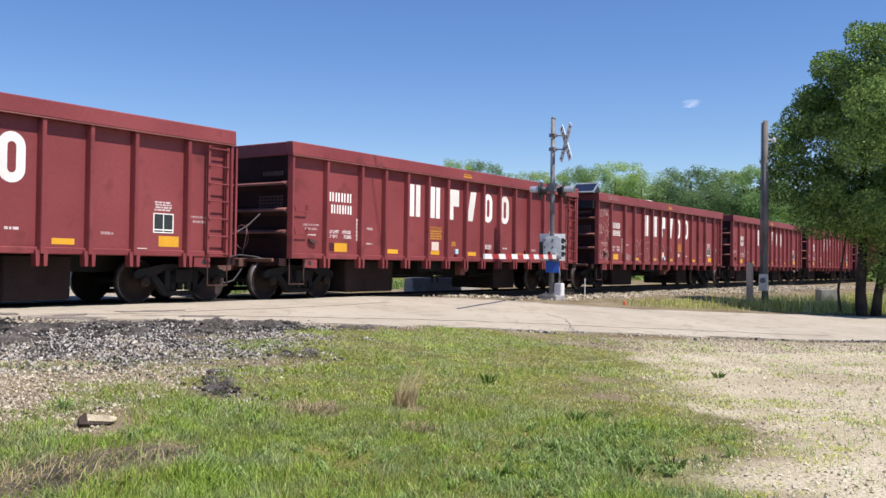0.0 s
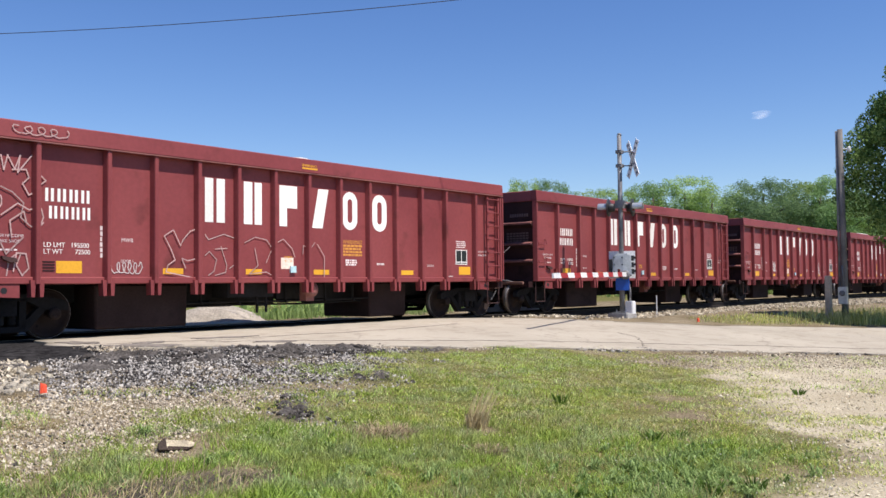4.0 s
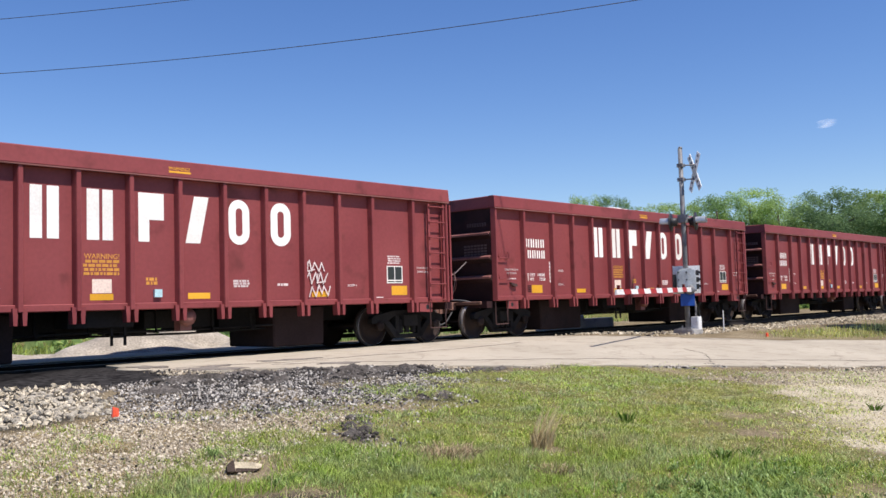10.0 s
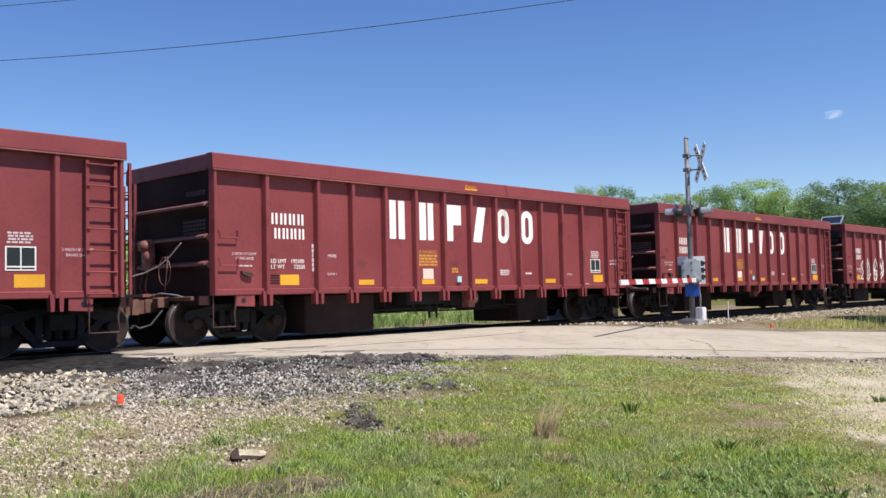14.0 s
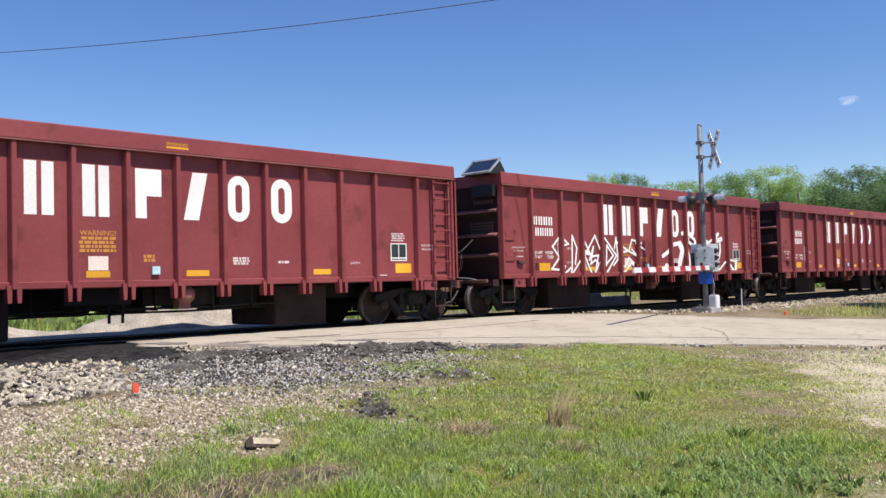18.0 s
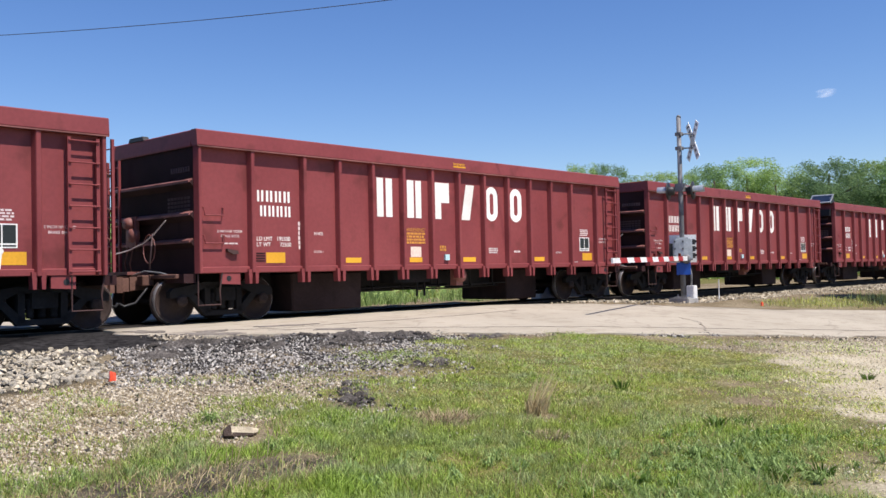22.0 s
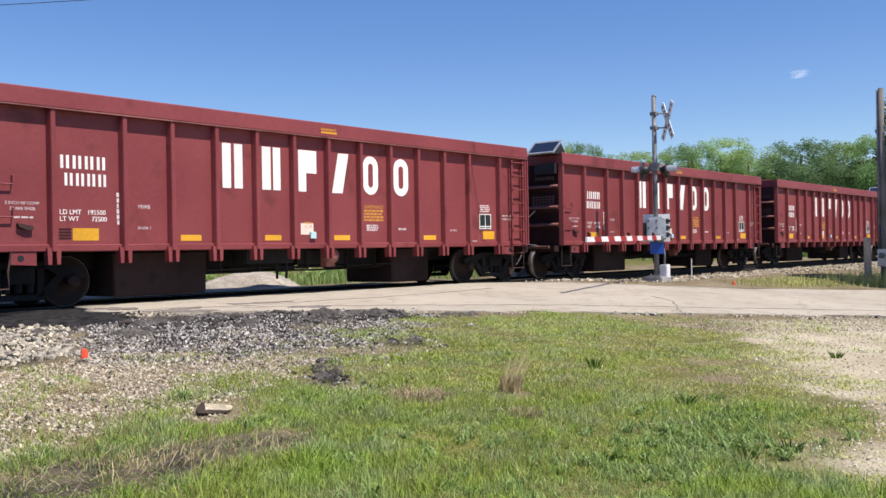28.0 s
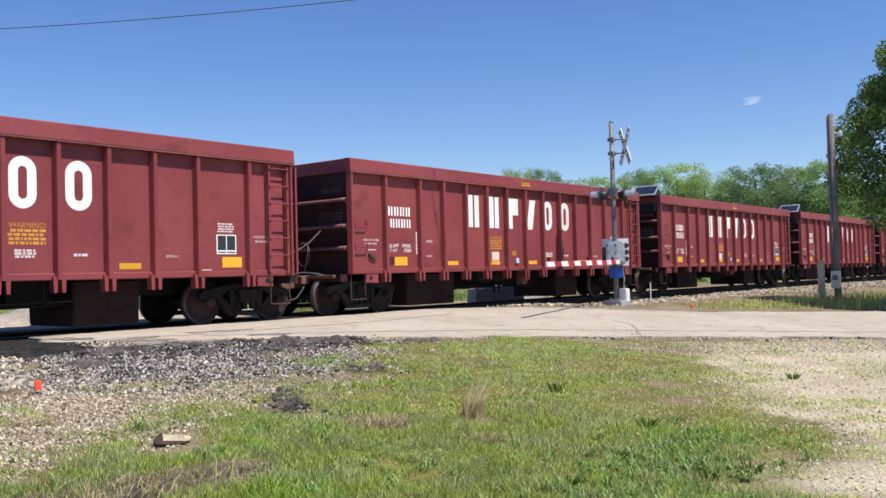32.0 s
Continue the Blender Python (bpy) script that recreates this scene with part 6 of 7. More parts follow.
def utility_pole():
    x, y = 29.95, 8.2
    z = float(ground_z(x, y))
    p = thing("utility_pole", (x, y, z))
    bm = bmesh.new()
    tube(bm, [(0, 0, -0.1), (0.01, 0, 2.5), (0.0, 0.02, 5.95)], 0.105, 12, 0.08)
    part("pole_shaft", bm, POLE_WOOD, p)
    lat = Vector((0.2, -0.98, 0))
    bm = bmesh.new()
    tube(bm, [lat * -0.13 + Vector((-0.02, 0, 0.9)), lat * -0.12 + Vector((-0.02, 0, 5.9))], 0.035, 8)
    part("conduit", bm, STEEL, p, "grey conduit up the pole")
    bm = bmesh.new()
    box(bm, -0.26, -0.10, -0.13, 0.13, 0.52, 1.05)
    bmesh.ops.bevel(bm, geom=bm.edges[:], offset=0.02, segments=2, affect="EDGES")
    part("meter_box", bm, ALUMINIUM, p, "grey meter box")
    bm = bmesh.new()
    lathe(bm, [(-0.33, 0.05), (-0.31, 0.085), (-0.26, 0.09)], 14, "x", (0, 0, 0.85))
    part("meter_dial", bm, STEEL, p)
    bm = bmesh.new()
    tube(bm, [(-0.18, 0, 1.05), (-0.18, 0, 1.5), (-0.14, 0.02, 1.7)], 0.025, 7)
    part("service_pipe", bm, STEEL, p)
    bm = bmesh.new()
    tube(bm, [Vector((0, 0, 5.35)), lat * 0.22 + Vector((0, 0, 5.32))], 0.02, 6)
    lathe(bm, [(5.22, 0.03), (5.26, 0.06), (5.36, 0.05), (5.40, 0.03)], 10, "z", tuple(lat * 0.24))
    part("insulator", bm, SIGN_WHITE, p, "pale insulator on a bracket")
    tagged(p, "weathered timber utility pole with conduit and meter box", "utility pole")
    bm = bmesh.new()
    slab(bm, [(-0.10, -0.1), (0.10, -0.1), (0.10, 1.33), (0.07, 1.37), (-0.08, 1.37), (-0.10, 1.34)], -0.07, 0.07)
    bmesh.ops.recalc_face_normals(bm, faces=bm.faces[:])
    post = tagged(ob_from("timber_post", bm, POST_WOOD), "pale weathered timber post standing in grass", "post")
    post.matrix_world = pose(29.5, 8.55, float(ground_z(29.5, 8.55)), 0, 0, -8)
    bm = bmesh.new()
    box(bm, -0.35, 0.35, -0.3, 0.3, -0.1, 0.52)
    bmesh.ops.bevel(bm, geom=bm.edges[:], offset=0.03, segments=2, affect="EDGES")
    case = tagged(ob_from("concrete_pull_box", bm, CONCRETE), "weathered concrete box beside the track", "concrete box")
    case.matrix_world = pose(36.73, 7.8, float(ground_z(36.7, 7.8)) - 0.02, 0, 0, 30)
    bm = bmesh.new()
    tube(bm, [(0, 0, -0.1), (0.02, 0.01, 0.65)], 0.016, 6)
    stake = tagged(ob_from("survey_stake", bm, SIGN_WHITE), "thin pale stake standing in ballast", "stake")
    stake.matrix_world = pose(25.6, 12.4, float(ground_z(25.6, 12.4)) - 0.05)


utility_pole()


def wires():
    for name, a, b, sag, r in (("overhead_wire", (1.0, 46.3, 10.0), (28.6, -7.0, 10.0), 2.16, 0.0095), ("overhead_wire", (0.6, 46.3, 11.5), (28.2, -7.0, 11.5), 2.16, 0.009)):
        a, b = Vector(a), Vector(b)
        bm = bmesh.new()
        tube(bm, [a.lerp(b, t) - Vector((0, 0, sag * 4 * t * (1 - t))) for t in np.linspace(0, 1, 49)], r, 6)
        tagged(ob_from(name, bm, CABLE), "black overhead wire running along the road", "wire", "overhead wires")


wires()


def cloud():
    """A wisp of cloud far off."""
    d = Vector((0.9278, 0.3310, 0.1705))
    c = d * 2400
    right = d.cross(Vector((0, 0, 1))).normalized()
    up = right.cross(d)
    m = bpy.data.materials.new("thin_cloud")
    m.use_nodes = True
    n, l = m.node_tree.nodes, m.node_tree.links
    n.remove(n["Principled BSDF"])
    co, t, r = n.new("ShaderNodeTexCoord"), n.new("ShaderNodeTexNoise"), n.new("ShaderNodeValToRGB")
    t.inputs["Scale"].default_value, t.inputs["Detail"].default_value = 0.045, 7.0
    l.new(co.outputs["Object"], t.inputs["Vector"])
    r.color_ramp.elements[0].position, r.color_ramp.elements[1].position = 0.36, 1.0
    ln, fade, both = n.new("ShaderNodeVectorMath"), n.new("ShaderNodeMapRange"), n.new("ShaderNodeMath")
    ln.operation = "LENGTH"
    l.new(co.outputs["Object"], ln.inputs[0])
    l.new(ln.outputs["Value"], fade.inputs[0])
    fade.inputs[1].default_value, fade.inputs[2].default_value, fade.inputs[3].default_value, fade.inputs[4].default_value = 4.0, 30.0, 0.14, -0.22
    both.operation = "ADD"
    l.new(t.outputs["Fac"], both.inputs[0])
    l.new(fade.outputs[0], both.inputs[1])
    l.new(both.outputs[0], r.inputs[0])
    tr, df, mx = n.new("ShaderNodeBsdfTransparent"), n.new("ShaderNodeBsdfDiffuse"), n.new("ShaderNodeMixShader")
    df.inputs["Color"].default_value = (0.97, 0.97, 0.97, 1)
    half = n.new("ShaderNodeMath")
    half.operation, half.inputs[1].default_value = "MULTIPLY", 0.42
    l.new(r.outputs[0], half.inputs[0])
    l.new(half.outputs[0], mx.inputs[0])
    l.new(tr.outputs[0], mx.inputs[1])
    l.new(df.outputs[0], mx.inputs[2])
    l.new(mx.outputs[0], n["Material Output"].inputs[0])
    bm = bmesh.new()
    rows = []
    for a in np.linspace(-1, 1, 25):
        row = []
        for b in np.linspace(-1, 1, 13):
            edge = math.sqrt(max(0.0, 1 - a * a))
            p = right * a * 29 + (up + d * 0.9) * (b * 10 * edge + a * 2) - d * 3 * a * a
            row.append(bm.verts.new(p))
        rows.append(row)
    for p, q in zip(rows, rows[1:]):
        for k in range(12):
            f = bm.faces.new((p[k], q[k], q[k + 1], p[k + 1]))
            f.smooth = True
    o = tagged(ob_from("cloud", bm, m), "small thin white cloud in a blue sky", "cloud")
    o.location = c


cloud()


# ---- beyond the track ----
def heap(name, x, y, rx, ry, h, mat, label, seed):
    r = np.random.default_rng(seed)
    nx, ny = 48, 22
    u, v = np.meshgrid(np.linspace(-1, 1, nx), np.linspace(-1, 1, ny), indexing="ij")
    d = np.sqrt(u * u + v * v)
    px, py = x + rx * u, y + ry * v
    z = h * np.clip(1 - d, 0, 1) ** 0.8 * (0.7 + 0.6 * soft_noise(px + seed, py, 1.2)) + 0.06 * (soft_noise(px, py, 0.3) - 0.5)
    w = np.stack([px, py, ground_z(px, py) - 0.06 + z], -1).reshape(-1, 3)
    a = (np.arange(nx - 1)[:, None] * ny + np.arange(ny - 1)[None]).ravel()
    f = np.stack([a, a + ny, a + ny + 1, a + 1], 1)
    return tagged(new(name, mesh_from(name, w, f, mat, True)), label, "mound", "mounds beyond the track")


HEAP = material("pale_gravel_heap", (0.42, 0.375, 0.31), rough=0.95, big=1.6, fine=22, vary=0.35, grain=0.45, bump=0.9, shift=False)
for k, (x, y, rx, ry, h) in enumerate(((11.4, 20.9, 2.3, 1.2, 0.72), (13.6, 21.9, 1.9, 1.1, 0.85), (15.6, 20.9, 2.0, 1.1, 0.66), (17.0, 22.2, 1.5, 1.0, 0.75), (7.4, 21.6, 2.6, 1.2, 0.5))):
    heap("earth_mound", x, y, rx, ry, h, HEAP, "pale grey gravel mound beyond the railway track", k)


def blocks():
    bm = bmesh.new()
    slab(bm, [(-0.30, -0.1), (0.30, -0.1), (0.22, 0.55), (-0.22, 0.55)], -1.0, 1.0)
    bmesh.ops.bevel(bm, geom=bm.edges[:], offset=0.03, segments=1, affect="EDGES")
    bmesh.ops.recalc_face_normals(bm, faces=bm.faces[:])
    b = tagged(ob_from("concrete_block", bm, CONCRETE), "pale concrete block lying beyond the track", "concrete block", "concrete blocks beyond the track")
    b.matrix_world = pose(27.6, 19.7, -0.18, 0, 0, 78)
    copy_thing(b, pose(30.0, 19.9, -0.32, 0, 0, 84))


blocks()


# ---- loose stones ----
def scatter(poly, count, seed, keep=None):
    r = np.random.default_rng(seed)
    xs, ys = [p[0] for p in poly], [p[1] for p in poly]
    out = np.zeros((0, 2))
    while len(out) < count:
        p = np.stack([r.uniform(min(xs), max(xs), count * 2), r.uniform(min(ys), max(ys), count * 2)], 1)
        d = inside(p[:, 0], p[:, 1], poly) + 0.7 * (soft_noise(p[:, 0], p[:, 1], 0.5) - 0.5)
        ok = d > r.random(len(p)) * 0.3
        if keep is not None:
            ok &= r.random(len(p)) < keep(p[:, 0], p[:, 1])
        out = np.concatenate([out, p[ok]])
    return out[:count], r


OCTA = np.array([(1, 0, 0), (-1, 0, 0), (0, 1, 0), (0, -1, 0), (0, 0, 1), (0, 0, -1)], float)
OCTA_F = np.array([(0, 2, 4), (2, 1, 4), (1, 3, 4), (3, 0, 4), (2, 0, 5), (1, 2, 5), (3, 1, 5), (0, 3, 5)])


surface_z = relief


def stones(name, poly, count, lo, hi, mat, label, seed, lift=None, keep=None):
    p, r = scatter(poly, count, seed, keep)
    s = lo + (hi - lo) * r.random(count) ** 2.2
    v = OCTA[None] * r.uniform(0.55, 1.15, (count, 6, 1)) + r.normal(0, 0.12, (count, 6, 3))
    v *= s[:, None, None] * np.array((1, 1, 0.7))
    q = r.normal(size=(count, 4))
    q /= np.linalg.norm(q, axis=1)[:, None]
    w, u = q[:, None, :1], q[:, None, 1:]
    v = v + 2 * np.cross(u, np.cross(u, v) + w * v)
    z = surface_z(p[:, 0], p[:, 1]) + 0.25 * s
    if lift is not None:
        z = z + lift(p[:, 0], p[:, 1]) * r.random(count)
    v += np.stack([p[:, 0], p[:, 1], z], -1)[:, None]
    f = (OCTA_F[None] + 6 * np.arange(count)[:, None, None]).reshape(-1, 3)
    return tagged(new(name, mesh_from(name, v.reshape(-1, 3), f, mat)), label, "stones", kind="stuff")


TAN_BED = [(-1.5, 6.4), (2.7, 6.2), (4.7, 6.6), (6.6, 7.5), (7.4, 8.3), (5.4, 9.6), (-1.5, 9.6)]
RIGHT_BED = [(21.5, 12.4), (24.5, 12.0), (34, 11.2), (60, 10.2), (60, 15.3), (21.0, 15.3)]
stones("ballast_stones", SHOULDER, 6500, 0.018, 0.058, STONE_PALE, "pale tan crushed limestone ballast beside the track", 1)
stones("grey_stones", GREY_BED, 15500, 0.008, 0.030, STONE_GREY, "grey crushed stone washed from the road edge", 2, keep=lambda x, y: 1 - 0.45 * step(bank_share(x, y)[0] * 2))
stones("tan_gravel", TAN_BED, 36000, 0.006, 0.027, STONE, "tan gravel between ballast and grass", 3)
stones("drive_gravel", DRIVE, 34000, 0.006, 0.026, STONE_DRIVE, "pale gravel of the drive beside the road", 4)
ROADSIDE = [(13.6, 7.9), (15.4, 7.5), (18.2, 5.7), (21.2, 3.1), (19.0, 2.2), (15.8, 4.9), (13.4, 6.6)]
stones("roadside_gravel", ROADSIDE, 6000, 0.006, 0.026, STONE, "grey gravel washed along the road edge", 8)
stones("trackside_ballast", RIGHT_BED, 9000, 0.03, 0.07, STONE_PALE, "tan ballast along the track", 5)
stones("asphalt_crumbs", CRUMB, 800, 0.012, 0.05, CINDER, "black broken asphalt crumbs along the road edge", 6)
for k, ((a, _), (b, _)) in enumerate(zip(ROAD_EDGES[2:8], ROAD_EDGES[3:9])):
    band = [(a[0] - 0.12, a[1] - 0.38), (b[0] - 0.12, b[1] - 0.38), (b[0] + 0.05, b[1] + 0.10), (a[0] + 0.05, a[1] + 0.10)]
    stones("edge_gravel", band, 420, 0.008, 0.04, STONE_GREY if k % 2 else STONE, "loose stones along the broken road edge", 70 + k)
    stones("edge_crumbs", band, 150 if k < 2 else 45, 0.010, 0.04, CINDER, "black asphalt crumbs along the road edge", 80 + k)
stones("meadow_stones", [(5.4, 7.2), (6.1, 6.4), (6.7, 6.5), (7.4, 7.2), (8.8, 7.7), (11.0, 9.0), (11.4, 10), (8.5, 9.0), (6.6, 8.2)], 1500, 0.008, 0.03, STONE_GREY, "stones showing through thin grass", 7)


def lumps():
    """The larger lumps of the ballast shoulder and road edge, one by one."""
    shapes = []
    r = random.Random(4)
    for k in range(8):
        bm = bmesh.new()
        bmesh.ops.create_icosphere(bm, subdivisions=1, radius=1.0)
        for v in bm.verts:
            v.co = v.co * r.uniform(0.72, 1.1)
            v.co.z *= 0.75
        me = bpy.data.meshes.new("stone")
        bm.to_mesh(me)
        bm.free()
        me.materials.append(LUMP)
        shapes.append(me)
    bed = thing("ballast_shoulder")
    tagged(bed, "loose pale ballast lumps along the track shoulder", "ballast", kind="structure")
    p, q = scatter([(1.5, 9.3), (4.4, 9.4), (5.2, 9.9), (5.8, 11.2), (5.7, 11.9), (3.0, 12.2)], 290, 9)
    for x, y in p:
        o = new("stone", shapes[r.randrange(8)])
        o.parent = bed
        s = r.uniform(0.032, 0.07)
        z = float(surface_z(np.array(x), np.array(y)))
        o.matrix_basis = pose(x, y, z + 0.3 * s, r.uniform(-20, 20), r.uniform(-20, 20), r.uniform(0, 360)) @ Matrix.Diagonal((s, s * r.uniform(0.7, 1.0), s, 1))
    # clods of broken asphalt
    edge = thing("broken_road_edge")
    tagged(edge, "dark clods of asphalt broken off the road edge", "rubble", kind="structure")
    for cx, cy, n, spread in ((9.4, 10.9, 12, 0.5), (8.3, 11.5, 10, 0.6), (10.6, 10.3, 9, 0.5), (7.3, 11.3, 9, 0.5)):
        for k in range(n):
            me = shapes[r.randrange(8)]
            o = new("clod", me)
            o.parent = edge
            o.data = CLODS[r.randrange(len(CLODS))]
            x, y, s = cx + r.gauss(0, spread), cy + r.gauss(0, spread * 0.6), r.uniform(0.04, 0.13)
            o.matrix_basis = pose(x, y, float(surface_z(np.array(x), np.array(y))) + 0.15 * s, 0, 0, r.uniform(0, 360)) @ Matrix.Diagonal((s, s * 0.8, s * 0.5, 1))
    for cx, cy, n, spread in ((6.35, 7.0, 26, 0.16), (6.6, 7.5, 14, 0.2), (8.6, 8.6, 22, 0.35), (9.6, 9.2, 18, 0.3)):
        for k in range(n):
            o = new("clod", CLODS[r.randrange(len(CLODS))])
            o.parent = edge
            x, y, s = cx + r.gauss(0, spread), cy + r.gauss(0, spread), r.uniform(0.015, 0.05)
            o.matrix_basis = pose(x, y, float(surface_z(np.array(x), np.array(y))) + 0.3 * s, 0, 0, r.uniform(0, 360)) @ Matrix.Diagonal((s, s * 0.8, s * 0.6, 1))


LUMP = material("pale_tan_ballast_lump", (0.43, 0.385, 0.30), rough=0.9, big=8.0, fine=40, vary=0.3, grain=0.3, bump=0.4)
CLOD = material("dark_asphalt_clod", (0.07, 0.06, 0.05), rough=0.95, big=6.0, fine=40, vary=0.5, grain=0.4, bump=0.6)
CLODS = []
for k in range(5):
    bm = bmesh.new()
    bmesh.ops.create_icosphere(bm, subdivisions=1, radius=1.0)
    for v in bm.verts:
        v.co = v.co * random.Random(k * 50 + v.index).uniform(0.6, 1.15)
    me = bpy.data.meshes.new("clod")
    bm.to_mesh(me)
    bm.free()
    me.materials.append(CLOD)
    CLODS.append(me)
lumps()
BANK = material("dark_grey_broken_bank", (0.13, 0.117, 0.105), rough=1.0, big=3.0, fine=24, vary=0.45, grain=0.5, bump=1.0, spec=0.0, shift=False)


def crust(cx, cy, rx, ry, seed):
    """Ragged broken asphalt that breaks through on a bank, with lumps and hollows."""
    nx, ny = 72, 48
    u, v = np.meshgrid(np.linspace(-1.15, 1.15, nx), np.linspace(-1.15, 1.15, ny), indexing="ij")
    px, py = cx + rx * u, cy + ry * v
    d = u * u + v * v
    lump = 0.07 * (soft_noise(px + seed, py, 0.16) - 0.50) + 0.045 * (soft_noise(px, py + seed, 0.06) - 0.5) + 0.02 * (soft_noise(px, py, 0.025) - 0.5)
    w = np.stack([px, py, relief(px, py) + 0.012 + lump - 0.10 * np.clip(d - 0.45, 0, 1)], -1).reshape(-1, 3)
    a = (np.arange(nx - 1)[:, None] * ny + np.arange(ny - 1)[None]).ravel()
    f = np.stack([a, a + ny, a + ny + 1, a + 1], 1)
    tagged(new("broken_edge_bank", mesh_from("broken_edge_bank", w, f, BANK)), "dark grey bank of broken asphalt at the road edge", "mound", "banks of broken asphalt")


for k, (x, y, rx, ry, h) in enumerate(BANKS):
    crust(x, y, rx, ry, 3.1 * k)



# ---- grass ----
def blades(name, p, r, height, width, mat, label, lean=0.35, seed=0, category="grass"):
    n = len(p)
    h = height * r.uniform(0.35, 1.25, n) * (0.15 + 0.7 * soft_noise(p[:, 0], p[:, 1], 0.6) + 1.0 * soft_noise(p[:, 0] + 3, p[:, 1], 0.17))
    w = width * r.uniform(0.6, 1.3, n)
    a = r.uniform(0, 6.3, n)
    side = np.stack([np.cos(a), np.sin(a), np.zeros(n)], 1)
    b = r.uniform(0, 6.3, n)
    tilt = np.stack([np.cos(b), np.sin(b), np.zeros(n)], 1) * (lean * r.random(n) * h)[:, None]
    base = np.stack([p[:, 0], p[:, 1], surface_z(p[:, 0], p[:, 1]) - 0.01], 1)
    mid = base + tilt * 0.35 + np.stack([np.zeros(n), np.zeros(n), h * 0.55], 1)
    top = base + tilt * 1.1 + np.stack([np.zeros(n), np.zeros(n), h], 1)
    s = side * w[:, None]
    v = np.stack([base - s, base + s, mid + s * 0.8, mid - s * 0.8, top], 1).reshape(-1, 3)
    k = 5 * np.arange(n)[:, None]
    f = np.concatenate([k + (0, 1, 2), k + (0, 2, 3), k + (3, 2, 4)])
    return tagged(new(name, mesh_from(name, v, f, mat)), label, category, kind="stuff")


def grow(count, seed, box_, density):
    r = np.random.default_rng(seed)
    out = np.zeros((0, 2))
    while len(out) < count:
        p = np.stack([r.uniform(box_[0], box_[1], count), r.uniform(box_[2], box_[3], count)], 1)
        out = np.concatenate([out, p[r.random(count) < density(p[:, 0], p[:, 1])]])
    return out[:count], r


def lush(x, y):
    """The meadow is thickest close to the viewer and thin towards the road."""
    n = soft_noise(x, y, 0.8)
    near = step((12.5 - np.hypot(x, y)) / 5.0)
    rim = np.where(x > 6, 0.12 + 0.88 * step((inside(x, y, MEADOW) + 0.5 * (n - 0.5)) / 1.3), 1.0)
    return meadow_share(x, y) * (0.25 + 0.75 * near) * (0.35 + 0.9 * n) * rim


p, r = grow(185000, 11, (-6, 17, -4, 10.4), lambda x, y: lush(x, y) * step((9.8 - np.hypot(x, y) + 2.5 * soft_noise(x, y + 7, 1.1)) / 3.0) * np.where((x > 1.5) & (y > 1), 1.0, 0.16))
blades("meadow_grass", p, r, 0.074, 0.0030, BLADE, "fresh green meadow grass in spring", 1.0)
p, r = grow(70000, 21, (1.5, 17, 0.5, 10.4), lambda x, y: meadow_share(x, y) * (0.15 + 0.85 * step((soft_noise(x + 8, y + 2, 0.45) - 0.3) * 2.5)) * np.where(np.hypot(x, y) < 5, 0.5, 1.0))
blades("meadow_herbs", p, r, 0.026, 0.0068, BLADE, "low green herbs between the grass", 2.2, category="herbs")
p, r = grow(60000, 12, (4, 17, 0.5, 10.4), lambda x, y: meadow_share(x, y) * (0.2 + 0.8 * soft_noise(x + 5, y, 0.5)) * step((np.hypot(x, y) - 6) / 4))
blades("thin_grass", p, r, 0.038, 0.0055, BLADE_OLIVE, "short olive grass towards the road", 1.7)
p, r = grow(16000, 18, (4, 17, 0.5, 10.4), lambda x, y: meadow_share(x, y) * step((soft_noise(x + 2, y + 1, 0.9) - 0.45) * 4) * step((np.hypot(x, y) - 6) / 4))
blades("green_patches", p, r, 0.055, 0.005, BLADE, "green grass patches towards the road", 1.0)
p, r = grow(52000, 13, (-4, 17, -3, 10.4), lambda x, y: step((soft_noise(x, y + 3, 0.7) - 0.35) * 3) * np.clip(meadow_share(x, y) + 0.12, 0, 1) * 0.8)
blades("dry_grass", p, r, 0.042, 0.004, BLADE_DRY, "dry straw among the meadow grass", 2.0)
p, r = grow(30000, 19, (-1, 8, 6.5, 9.8), lambda x, y: step((inside(x, y, TAN_BED) + 0.2) / 0.4) * (0.2 + 0.8 * soft_noise(x, y, 0.5)))
blades("gravel_straw", p, r, 0.03, 0.0045, BLADE_DRY, "dry straw lying over gravel", 2.2)
p, r = grow(20000, 14, (-1, 21, -2, 10), lambda x, y: np.clip(np.maximum(step(inside(x, y, TAN_BED) / 0.4), 0.22 * step(inside(x, y, DRIVE) / 0.4)) * step((soft_noise(x, y, 0.6) - 0.5) * 5), 0, 1))
blades("gravel_grass", p, r, 0.045, 0.004, BLADE, "sparse grass coming through gravel", 0.8)
p, r = grow(16000, 23, (-1, 10, 5, 10), lambda x, y: 0.5 * step((inside(x, y, MEADOW) + 1.6) / 1.4) * step((soft_noise(x + 1, y + 6, 0.35) - 0.35) * 4) * step((10.2 - y - 0.1 * x) / 1.0))
blades("straggling_grass", p, r, 0.05, 0.0045, BLADE, "straggling green grass at the gravel edge", 1.2)
p, r = grow(9000, 24, (8.5, 18, 1, 9.6), lambda x, y: 0.6 * step((inside(x, y, MEADOW) + 1.5) / 1.2) * (1 - step((inside(x, y, MEADOW) - 0.3) / 0.5)) * step((soft_noise(x + 3, y + 1, 0.5) - 0.3) * 3) * step((-inside(x, y, ROAD_LINE) - 0.15) / 0.2))
blades("spilling_grass", p, r, 0.032, 0.006, BLADE_OLIVE, "thin olive grass at the edge of the drive", 2.0)
